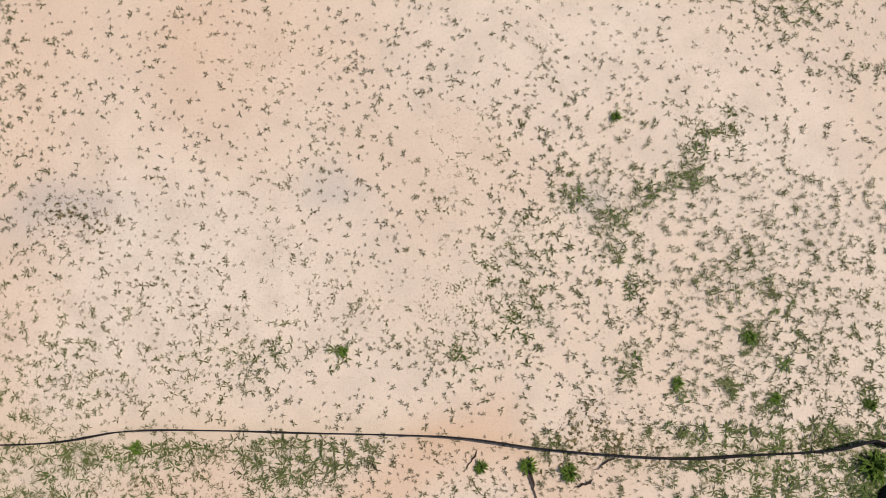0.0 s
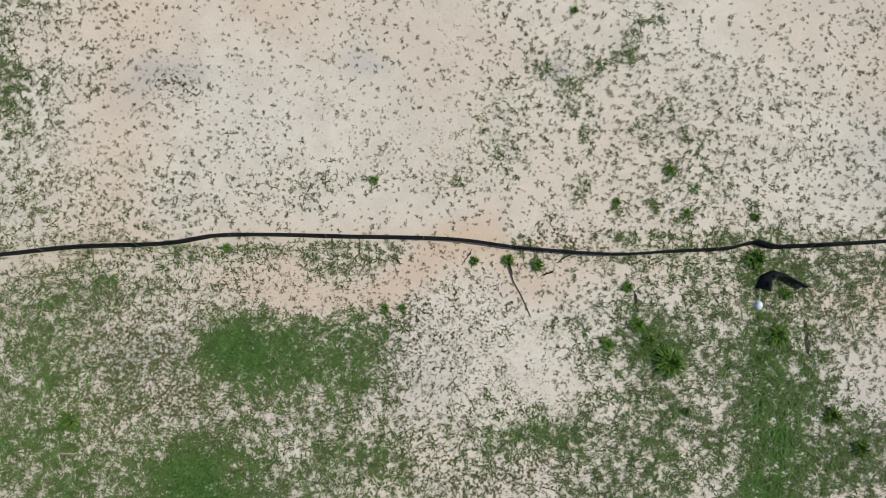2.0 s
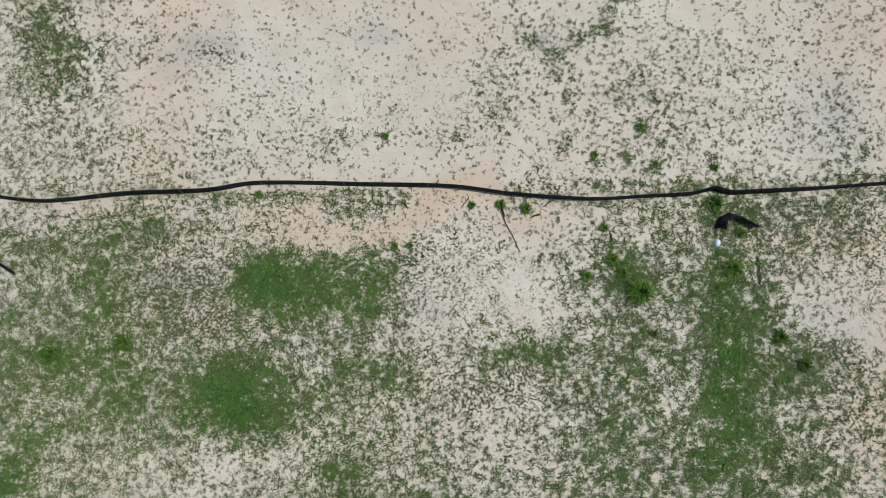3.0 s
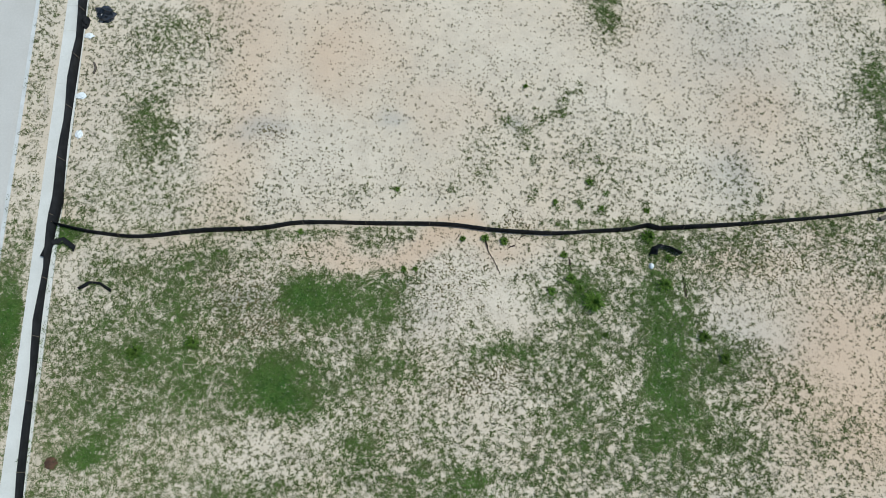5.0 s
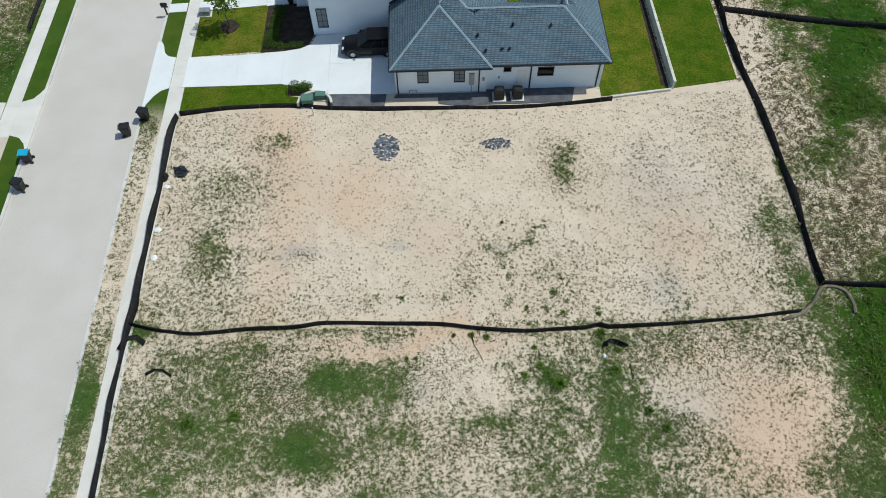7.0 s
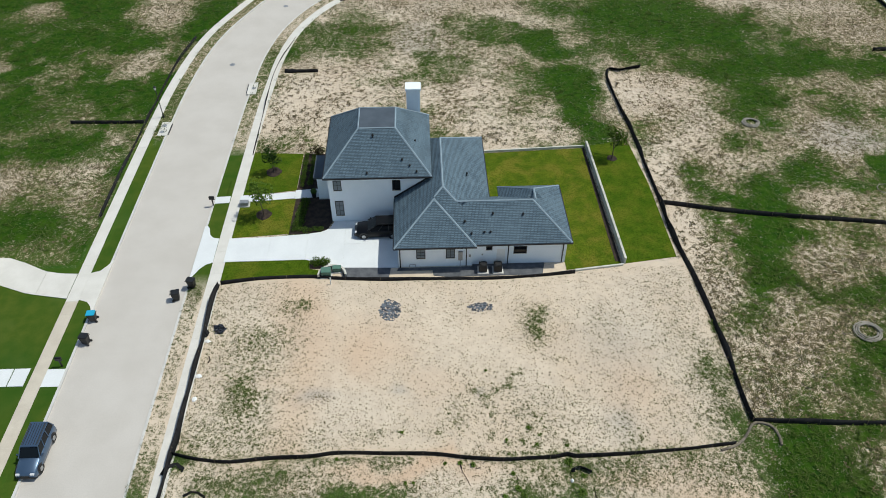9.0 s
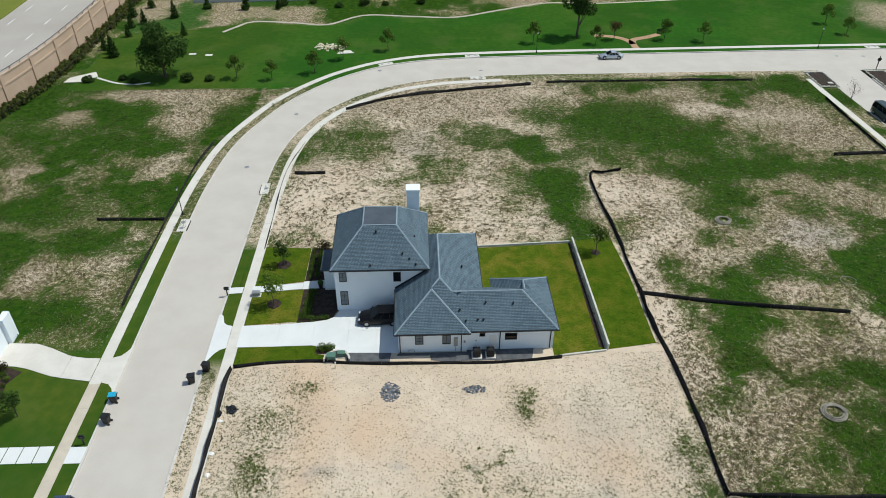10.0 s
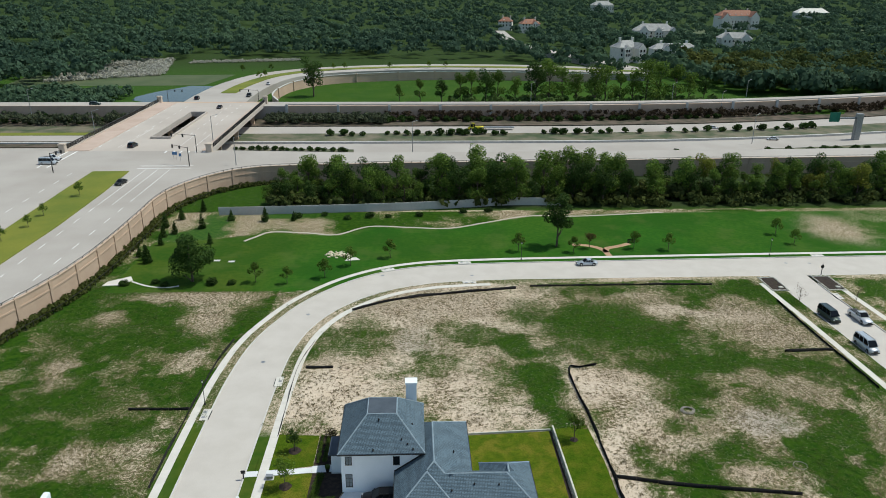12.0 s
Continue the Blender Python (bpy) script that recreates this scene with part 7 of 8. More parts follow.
mailbox(-23.9, 30.7, 90)
mailbox(-33.0, 8.9, 90)
sign = thing("stop_sign", "stop sign on a dark post seen from behind", "road sign", at=(90.5, 96.8, 0))
part("post", box(bmesh.new(), -0.06, -0.06, 0, 0.06, 0.06, 2.9), M_DARK, sign)
bm = bmesh.new()
tube(bm, (0, -0.03, 2.2), (0, 0.0, 2.2), 0.42, 0.42, 8)
part("plate", bm, M_DARK, sign)


M_BLACK_PLASTIC = surface("black_bin_plastic", (0.010, 0.010, 0.011), (0.020, 0.020, 0.021), 2.0, 20.0, 0.45, relief=0.03)
M_CYAN_PLASTIC = surface("bright_blue_lid_plastic", (0.02, 0.32, 0.50), (0.03, 0.38, 0.58), 2.0, 20.0, 0.4, relief=0.03)


def wheelie_bin(x, y, turn, label, lid_mat=None, lean=0.0):
    t = thing("wheeled_bin", label, "trash bin", "kerbside bins", (x, y, -0.12), turn)
    bm = bmesh.new()
    lo = [(-0.24, -0.28), (0.24, -0.28), (0.24, 0.26), (-0.24, 0.26)]
    hi = [(-0.32, -0.38), (0.32, -0.38), (0.32, 0.36), (-0.32, 0.36)]
    a = [bm.verts.new((px, py, 0.06)) for px, py in lo]
    b = [bm.verts.new((px, py, 1.0)) for px, py in hi]
    bm.faces.new(a[::-1])
    bm.faces.new(b)
    for i in range(4):
        k = (i + 1) % 4
        bm.faces.new((a[i], a[k], b[k], b[i]))
    bmesh.ops.bevel(bm, geom=list(bm.edges), offset=0.03, segments=2, affect="EDGES")
    part("body", bm, M_BLACK_PLASTIC, t)
    bm = bmesh.new()
    box(bm, -0.35, -0.42, 1.0, 0.35, 0.38, 1.09, 0.035)
    part("lid", bm, lid_mat or M_BLACK_PLASTIC, t, "bright blue lid" if lid_mat else "")
    bm = bmesh.new()
    tube(bm, (-0.3, 0.44, 0.98), (0.3, 0.44, 0.98), 0.025, 0.025, 6)
    part("handle", bm, M_BLACK_PLASTIC, t)
    for px in (-0.29, 0.29):
        bm = bmesh.new()
        tube(bm, (px - 0.04, 0.3, 0.13), (px + 0.04, 0.3, 0.13), 0.13, 0.13, 12)
        part("wheel", bm, M_DARK, t)
    return t


wheelie_bin(-23.55, 18.25, 80, "black wheeled bin standing at the kerb").location.z = 0.02
wheelie_bin(-24.75, 16.75, 100, "black wheeled bin standing in the street gutter")
wheelie_bin(-31.95, 14.35, -85, "black wheeled bin with a bright blue lid", M_CYAN_PLASTIC)
wheelie_bin(-31.75, 11.6, -100, "black wheeled bin standing in the street gutter")

# ---- the two planted islands by the side street ----
for x0, x1, y0, y1 in ((75.7, 79.2, 88.9, 95.8), (88.0, 91.8, 88.8, 96.2)):
    isl = thing("planter_island", "planting bed edged with pale stones at the junction", "flower bed")
    isl["kind"] = "structure"
    part("soil", prism(bmesh.new(), [(x0, y0), (x1, y0), (x1, y1), (x0, y1)], -0.1, 0.12), M_MULCH, isl)
    rk = random.Random(int(x0))
    for k in range(44):
        t = k / 44 * 4
        s, f = int(t), t - int(t)
        px, py = ((x0 + (x1 - x0) * f, y0), (x1, y0 + (y1 - y0) * f), (x1 - (x1 - x0) * f, y1), (x0, y1 - (y1 - y0) * f))[s]
        bm = bmesh.new()
        bmesh.ops.create_icosphere(bm, subdivisions=1, radius=0.24, matrix=Matrix.Translation((px + rk.uniform(-0.08, 0.08), py + rk.uniform(-0.08, 0.08), 0.14)) @ Matrix.Diagonal((rk.uniform(0.8, 1.3), rk.uniform(0.8, 1.3), 0.7, 1)))
        part("edge_stone", bm, M_STONE, isl)
    part("box_lid", box(bmesh.new(), x1 - 1.5, y0 + 1.0, 0.1, x1 - 0.6, y0 + 1.8, 0.3, 0.03), M_STONE, isl)

# ---- vehicles ----


def paint(name, colour, metal=0.4, rough=0.3):
    m, nt, b = nodes_of(name)
    n = noise_at(nt, coords(nt), 3.0, 2.0)
    nt.links.new(mixc(nt, mathn(nt, "MULTIPLY", n, 0.25), colour, tuple(0.7 * c for c in colour)), b.inputs["Base Color"])
    b.inputs["Metallic"].default_value = metal
    b.inputs["Roughness"].default_value = rough
    b.inputs["Coat Weight"].default_value = 0.6 if metal else 0.1
    b.inputs["Specular IOR Level"].default_value = 0.5 if metal else 0.25
    return m


M_TYRE = surface("black_tyre_rubber", (0.012, 0.012, 0.012), (0.022, 0.022, 0.022), 3.0, 30.0, 0.9)
M_RIM = surface("silver_alloy", (0.40, 0.41, 0.42), (0.55, 0.56, 0.57), 3.0, 30.0, 0.35, 0.8, relief=0.02)
M_LAMP = glass_material("clear_lamp_glass", (0.55, 0.56, 0.58))
M_TAIL = glass_material("red_lamp_glass", (0.30, 0.02, 0.02))
PAINTS = {}


def hull(bm, stations, segs=8):
    """A closed shell through cross-sections (x, half width low, half width high, z low, z high), with rounded shoulders."""
    rows = []
    for x, wl, wh, zl, zh in stations:
        ring = [(-wl, zl), (-wl * 1.02, zl + 0.35 * (zh - zl)), (-wh, zl + 0.85 * (zh - zl)), (-wh * 0.9, zh), (wh * 0.9, zh), (wh, zl + 0.85 * (zh - zl)), (wl * 1.02, zl + 0.35 * (zh - zl)), (wl, zl)]
        rows.append([bm.verts.new((x, y, z)) for y, z in ring])
    for p, q in zip(rows, rows[1:]):
        for i in range(8):
            k = (i + 1) % 8
            bm.faces.new((p[i], p[k], q[k], q[i]))
    bm.faces.new(rows[0])
    bm.faces.new(rows[-1][::-1])
    return bm


def vehicle(x, y, z, turn, shape, colour, label, category="car", name="car", group="cars"):
    """Nose towards +x before turning. Shapes: suv, saloon, van, pickup, truck."""
    t = thing(name, label, category, group, (x, y, z), turn)
    L, W, H = {"compact": (4.45, 1.78, 1.76), "suv": (4.95, 1.98, 1.78), "saloon": (4.8, 1.84, 1.45), "van": (5.3, 2.0, 2.2), "pickup": (5.8, 2.0, 1.9), "truck": (7.0, 2.4, 3.0)}[shape]
    h, w = L / 2, W / 2
    belt = {"compact": 1.05, "suv": 1.08, "saloon": 0.92, "van": 1.25, "pickup": 1.15, "truck": 1.6}[shape]
    hood = belt - (0.08 if shape != "van" else 0.12)
    mat = PAINTS.setdefault(colour, paint("vehicle_paint", colour, 0.0 if max(colour) < 0.03 else 0.45))
    part("body", hull(bmesh.new(), [(-h, w * 0.86, w * 0.84, 0.42, belt - 0.14), (-h + 0.12, w * 0.97, w * 0.93, 0.30, belt - 0.02), (-h * 0.5, w, w * 0.96, 0.26, belt), (h * 0.2, w, w * 0.96, 0.26, belt), (h * 0.52, w, w * 0.94, 0.27, hood), (h - 0.3, w * 0.95, w * 0.86, 0.30, hood - 0.12), (h, w * 0.8, w * 0.74, 0.40, hood - 0.3)]), mat, t, "", True)
    front, rear, froof, rroof = {"compact": (h * 0.40, -h + 0.10, h * 0.12, -h + 0.28), "suv": (h * 0.46, -h + 0.12, h * 0.06, -h + 0.62), "saloon": (h * 0.40, -h * 0.72, h * 0.02, -h * 0.36), "van": (h * 0.68, -h + 0.06, h * 0.38, -h + 0.15), "pickup": (h * 0.42, -h * 0.16, h * 0.16, -h * 0.08), "truck": (h * 0.75, h * 0.1, h * 0.6, h * 0.15)}[shape]
    bm = bmesh.new()
    lo, hi, zb, zt = w * 0.93, w * 0.76, belt - 0.03, H - 0.05
    a = [bm.verts.new(v) for v in ((rear, -lo, zb), (front, -lo, zb), (front, lo, zb), (rear, lo, zb))]
    b = [bm.verts.new(v) for v in ((rroof, -hi, zt), (froof, -hi, zt), (froof, hi, zt), (rroof, hi, zt))]
    bm.faces.new(a[::-1])
    bm.faces.new(b)
    for i in range(4):
        k = (i + 1) % 4
        bm.faces.new((a[i], a[k], b[k], b[i]))
    bmesh.ops.bevel(bm, geom=list(bm.edges), offset=0.07, segments=2, affect="EDGES")
    part("cabin", bm, M_GLASS if shape != "van" else M_GLASS, t)
    bm = bmesh.new()
    box(bm, rroof - 0.05, -hi - 0.03, zt - 0.03, froof + 0.04, hi + 0.03, zt + 0.05, 0.038)
    part("roof", bm, mat, t)
    for sy in (-1, 1):
        for f in (0.0, 0.36, 0.68, 1.0):
            xb, xt = rear + (front - rear) * f, rroof + (froof - rroof) * f
            bm = bmesh.new()
            tube(bm, (xb, sy * (lo + 0.005), zb), (xt, sy * (hi + 0.008), zt), 0.045, 0.035, 5)
            part("pillar", bm, mat, t)
        part("mirror", box(bmesh.new(), front - 0.35, sy * (lo + 0.14) - 0.1, belt, front - 0.22, sy * (lo + 0.14) + 0.1, belt + 0.16, 0.02), mat, t)
        part("headlight", box(bmesh.new(), h - 0.32, sy * w * 0.62 - 0.16, hood - 0.32, h - 0.02, sy * w * 0.62 + 0.16, hood - 0.18, 0.03), M_LAMP, t)
        part("tail_light", box(bmesh.new(), -h - 0.01, sy * w * 0.74 - 0.08, belt - 0.35, -h + 0.08, sy * w * 0.74 + 0.08, belt - 0.05, 0.02), M_TAIL, t)
    if shape == "compact":
        for k in range(6):
            part("roof_slat", box(bmesh.new(), rroof + 0.12, -0.5 + 0.2 * k - 0.02, zt + 0.04, froof - 0.12, -0.5 + 0.2 * k + 0.02, zt + 0.075, 0.01), M_DARK, t)
    if shape in ("suv", "van", "compact"):
        for sy in (-1, 1):
            bm = bmesh.new()
            tube(bm, (rroof + 0.1, sy * hi * 0.88, zt + 0.09), (froof - 0.15, sy * hi * 0.88, zt + 0.09), 0.025, 0.025, 6)
            part("roof_rail", bm, M_DARK, t)
    if shape == "pickup":
        bm = bmesh.new()
        box(bm, -h + 0.15, -w * 0.8, belt - 0.02, -h * 0.2, w * 0.8, belt + 0.012)
        part("bed", bm, M_DARK, t)
    part("grille", box(bmesh.new(), h - 0.06, -w * 0.42, 0.5, h + 0.012, w * 0.42, hood - 0.28, 0.02), M_DARK, t)
    part("bumper", box(bmesh.new(), h - 0.12, -w * 0.82, 0.32, h + 0.05, w * 0.82, 0.5, 0.03), M_DARK, t)
    r = 0.36 if shape != "truck" else 0.5
    for fx in (-h * 0.60, h * 0.62):
        for sy in (-1, 1):
            bm = bmesh.new()
            tube(bm, (fx, sy * (w - 0.22), r), (fx, sy * (w + 0.015), r), r, r, 20)
            wheel = part("wheel", bm, M_TYRE, t)
            # a dark disc stands in for the shaded hollow of the arch
            arch = bmesh.new()
            tube(arch, (fx, sy * (w - 0.3), r + 0.03), (fx, sy * (w + 0.004), r + 0.03), r + 0.09, r + 0.09, 20)
            part("wheel_arch_shade", arch, M_DARK, t)
            bm = bmesh.new()
            tube(bm, (fx, sy * (w - 0.02), r), (fx, sy * (w + 0.028), r), r * 0.62, r * 0.58, 12)
            part("rim", bm, M_RIM, wheel)
    return t


GUT = -0.12
vehicle(-31.95, 0.15, GUT, 270, "compact", (0.070, 0.115, 0.185), "dark blue-grey SUV parked at the kerb", group="parked cars")
vehicle(-5.45, 25.5, 0.05, 180, "suv", (0.004, 0.004, 0.005), "glossy black SUV parked on the driveway", group="parked cars")
vehicle(39.2, 105.0, GUT, 182, "saloon", (0.50, 0.55, 0.60), "silver saloon car on the far street", group="parked cars")
vehicle(80.7, 75.8, GUT, -86, "van", (0.030, 0.050, 0.040), "dark green van parked on the side street", group="parked cars")
vehicle(80.9, 63.6, GUT, -87, "van", (0.50, 0.53, 0.56), "silver work van with a roof rack", group="parked cars")
vehicle(86.6, 75.0, GUT, -88, "pickup", (0.68, 0.69, 0.70), "white pickup truck on the side street", "pickup truck", "pickup", "parked cars")
vehicle(-86.4, 158.3, DECK, 262, "saloon", (0.015, 0.015, 0.017), "black car on the raised road", group="far cars")
vehicle(-100.2, 207, DECK, 85, "suv", (0.015, 0.018, 0.025), "dark car at the junction", group="far cars")
vehicle(-107.7, 316, DECK - 0.9, 95, "suv", (0.02, 0.02, 0.025), "dark car beyond the bridge", group="far cars")
vehicle(-89, 285, DECK, 270, "saloon", (0.05, 0.03, 0.03), "dark red car on the bridge", group="far cars")
vehicle(-82, 366, DECK - 0.9, 280, "saloon", (0.6, 0.6, 0.6), "white car on the winding road", group="far cars")
vehicle(-84, 324, DECK - 0.9, 270, "suv", (0.02, 0.02, 0.02), "black car beyond the bridge", group="far cars")
vehicle(-119.5, 187.5, DECK, 0, "pickup", (0.68, 0.69, 0.70), "white pickup waiting at the junction", "pickup truck", "pickup", "far cars")
vehicle(-118.2, 182.3, DECK, 0, "van", (0.55, 0.58, 0.62), "white van waiting at the junction", group="far cars")
vehicle(151, 246.5, HIGHWAY_Z + 0.03, 175, "saloon", (0.6, 0.6, 0.6), "white car on the highway", group="far cars")
vehicle(135, 270, HIGHWAY_Z + 0.03, 0, "saloon", (0.5, 0.5, 0.5), "silver car on the far highway lanes", group="far cars")
vehicle(-150, 298, DECK - 0.6, 0, "suv", (0.02, 0.04, 0.03), "dark car on the far frontage road", group="far cars")
lorry = vehicle(27, 269.5, HIGHWAY_Z + 0.03, 180, "truck", (0.65, 0.55, 0.02), "bright yellow truck pulling a flat trailer", "truck", "truck", "far cars")
part("trailer", box(bmesh.new(), -17, -1.2, 0.9, -2.2, 1.2, 1.25, 0.03), M_STEEL, lorry)

# ---- poles, signs and signals by the raised road ----


def light_pole(x, y, z, h, turn=0.0):
    t = thing("light_pole", "tall galvanised light pole", "street lamp", "tall light poles", (x, y, z), turn)
    part("pole", tube(bmesh.new(), (0, 0, 0), (0, 0, h), 0.16, 0.09, 8), M_STEEL, t)
    part("arm", tube(bmesh.new(), (0, 0, h - 0.1), (1.8, 0, h + 0.3), 0.06, 0.05, 6), M_STEEL, t)
    part("lamp_head", box(bmesh.new(), 1.6, -0.2, h + 0.22, 2.5, 0.2, h + 0.4, 0.04), M_STEEL, t)
    return t


for x, y, z, h in ((-174, 286, HIGHWAY_Z + 0.3, 15), (-121.8, 228, DECK, 9), (-74.7, 217, DECK, 9), (-58, 180.2, DECK, 9), (-1.2, 226, HIGHWAY_Z, 12), (138.7, 239, HIGHWAY_Z, 12), (57.5, 309, 0, 13), (128, 308, 0, 13), (170, 318, 0, 13), (150, 300, 0, 10)):
    light_pole(x, y, z, h, 30)
for x, y, reach, turn in ((-72.5, 179, 7, 150), (-75.4, 198, 9, 170), (-111.9, 171.7, 4, 60), (-118, 304, 8, -10), (-75, 304, 9, 180)):
    t = thing("traffic_signal", "dark traffic signal mast over the junction", "traffic light", "traffic signals", (x, y, DECK if y < 300 else DECK - 0.6), turn)
    part("mast", tube(bmesh.new(), (0, 0, 0), (0, 0, 6.2), 0.16, 0.11, 8), M_DARK, t)
    part("arm", tube(bmesh.new(), (0, 0, 5.9), (reach, 0, 6.3), 0.09, 0.06, 6), M_DARK, t)
    for f in (0.5, 0.95):
        part("signal_head", box(bmesh.new(), reach * f - 0.2, -0.2, 5.2, reach * f + 0.2, 0.2, 6.3, 0.03), M_DARK, t)
M_SIGN_BLUE = surface("blue_sign_face", (0.05, 0.16, 0.35), (0.07, 0.20, 0.40), 2.0, 10.0, 0.5)
M_SIGN_GREEN = surface("green_sign_face", (0.012, 0.15, 0.10), (0.02, 0.20, 0.13), 1.0, 8.0, 0.5)
for x, y in ((-80.2, 188.2), (-79.3, 188.0), (-77.2, 185.6)):
    t = thing("road_sign", "blue road sign on a post", "road sign", "junction signs", (x, y, DECK))
    part("post", tube(bmesh.new(), (0, 0, 0), (0, 0, 2.2), 0.05, 0.05, 6), M_STEEL, t)
    part("plate", box(bmesh.new(), -0.4, -0.04, 1.6, 0.4, 0.0, 2.6, 0.01), M_SIGN_BLUE, t)
gantry = thing("highway_sign", "green highway sign on a thick grey column", "road sign", at=(187, 247, HIGHWAY_Z))
part("column", box(bmesh.new(), -1.3, -1.0, -0.5, 1.3, 1.0, 11.0, 0.1), M_STEEL, gantry)
part("arm", box(bmesh.new(), -9, -0.3, 8.8, 0, 0.3, 9.4), M_STEEL, gantry)
part("plate", box(bmesh.new(), -13, -0.3, 7.6, -8.5, -0.1, 11.6, 0.05), M_SIGN_GREEN, gantry)

# ---- the neighbouring white house and its driveway ----
nb = thing("house", "white stucco house corner with a dark roof beyond the street", "house")
part("wall", box(bmesh.new(), -58, 6.5, -0.1, -46.3, 19.0, 3.4), M_BRICK, nb)
bm, a, b = hip_roof(-58.5, 6.0, -46.1, 19.4, 3.45, 0.55)
part("roof", bm, M_MEMBRANE, nb)
part("gate_wall", box(bmesh.new(), -46.6, 19.8, -0.1, -46.3, 23.0, 3.0), M_BRICK, nb)
part("parapet", box(bmesh.new(), -46.6, 23.2, -0.1, -45.9, 24.8, 3.3), M_BRICK, nb)
for yy in (17.2, 13.0):
    w = part("window", box(bmesh.new(), -46.33, yy - 0.85, 0.9, -46.26, yy + 0.85, 2.5), M_DARK, nb)
    part("pane", box(bmesh.new(), -46.29, yy - 0.75, 1.0, -46.245, yy - 0.06, 2.4), M_GLASS, w)
    part("pane", box(bmesh.new(), -46.29, yy + 0.06, 1.0, -46.245, yy + 0.75, 2.4), M_GLASS, w)
drive_slabs("neighbour_drive", "curving pale concrete driveway across the street", [
    [(-46.3, 19.7), (-44.2, 19.55), (-42.8, 19.2), (-39.8, 18.0), (-38.6, 17.7), (-38.6, 20.9), (-39.2, 21.15), (-41.2, 22.2), (-43.0, 22.95), (-46.3, 23.2)],
    [(-38.57, 17.7), (-35.42, 17.1), (-35.42, 20.46), (-37.0, 20.55), (-38.57, 20.88)]], M_WALK)
structure("neighbour_apron", prism(bmesh.new(), [(-34.14, 16.9), (-33.3, 16.6), (-32.8, 16.0), (-32.38, 15.0), (-32.38, 22.4), (-32.8, 21.5), (-33.3, 20.8), (-34.14, 20.5)], -0.3, 0.045), M_WALK, "flared pale concrete apron across the street", "driveway")
drive_slabs("neighbour_walk", "white stepping slabs with dark joints across the lawn", [[(-44.3 + 1.45 * k, 6.85), (-42.95 + 1.45 * k, 6.85), (-42.95 + 1.45 * k, 8.75), (-44.3 + 1.45 * k, 8.75)] for k in range(6)] + [[(-34.15, 6.7), (-32.6, 6.7), (-32.6, 8.6), (-34.15, 8.6)]])
structure("neighbour_bed", prism(bmesh.new(), [(-46.2, 9.0), (-43.8, 9.0), (-43.4, 14), (-43.9, 17), (-43.0, 18.7), (-44.4, 19.3), (-46.2, 19.5)], -0.1, 0.045), M_MULCH, "planting bed of low bushes by the white house", "flower bed")
for k in range(26):
    again(bed_shrub, -45.6 + 0.85 * (k % 3) + rr.uniform(-0.15, 0.15), 10 + 0.33 * k, 0.04, rr.uniform(0, 360), rr.uniform(0.8, 1.3))
again(ever, -40.8, 12.6, 0.0, 100, 1.05)
again(dark_shrub, -45.2, 19.0, 0.04, 20, 0.9)

# ---- odds and ends on the lots ----


def rumpled(name, label, category, x, y, z, sx, sy, sz, mat, seed, rough=0.35):
    bm = bmesh.new()
    bmesh.ops.create_icosphere(bm, subdivisions=3, radius=1.0)
    for v in bm.verts:
        k = 1 + rough * noise.noise(v.co * 1.9 + Vector((seed, 0, 0))) + rough * 0.5 * noise.noise(v.co * 5.0)
        v.co = Vector((v.co.x * sx * k, v.co.y * sy * k, max(-0.02, v.co.z * sz * k)))
    ob = part(name, bm, mat, None)
    ob.location = (x, y, z)
    return tagged(ob, label, category)


M_BAG = surface("shiny_black_plastic", (0.012, 0.013, 0.016), (0.05, 0.055, 0.07), 3.0, 12.0, 0.3, relief=0.6)
rumpled("rubbish_bag", "crumpled black rubbish bag lying on the weeds", "bag", -19.85, 12.6, 0.0, 0.58, 0.45, 0.40, M_BAG, 3, 0.9)
rumpled("fabric_heap", "heap of torn black fabric by the fence", "fabric", -21.0, 12.2, 0.0, 0.25, 0.45, 0.4, M_FABRIC, 5)
rumpled("paper_scrap", "crumpled white paper scrap on the ground", "litter", -20.57, 5.0, 0.0, 0.22, 0.26, 0.12, M_PVC, 6)
rumpled("paper_scrap", "crumpled white paper scrap on the ground", "litter", -20.75, 7.4, 0.0, 0.3, 0.2, 0.1, M_PVC, 7)
rumpled("paper_scrap", "crumpled white paper scrap on the ground", "litter", -20.7, 11.3, 0.0, 0.3, 0.18, 0.1, M_PVC, 8)
rumpled("white_block", "small white block lying in weeds", "litter", 10.36, -3.65, 0.0, 0.14, 0.17, 0.2, M_PVC, 9, 0.1)
rumpled("rusty_scrap", "rusty brown scrap of metal on the ground", "litter", -19.9, -12.6, 0.0, 0.32, 0.3, 0.12, surface("rusty_metal", (0.05, 0.025, 0.015), (0.12, 0.06, 0.03), 4.0, 20.0, 0.8), 10)
board = thing("wood_offcut", "thin pale wood offcut on the ground", "wood", at=(4.8, -4.62, 0.02), turn=3)
part("board", box(bmesh.new(), -0.24, -0.02, 0, 0.24, 0.02, 0.03), M_STAKE, board)
for pts, r in (([(1.72, -2.05), (1.9, -2.6), (2.15, -3.1), (2.42, -3.78)], 0.02), ([(-20.2, 9.5), (-20.05, 9.15), (-20.15, 8.8)], 0.06)):
    bm = bmesh.new()
    for p, q in zip(pts, pts[1:]):
        tube(bm, (*p, r), (*q, r), r, r, 6)
    tagged(part("branch", bm, M_BARK), "thin dead branch lying on bare soil", "branch")


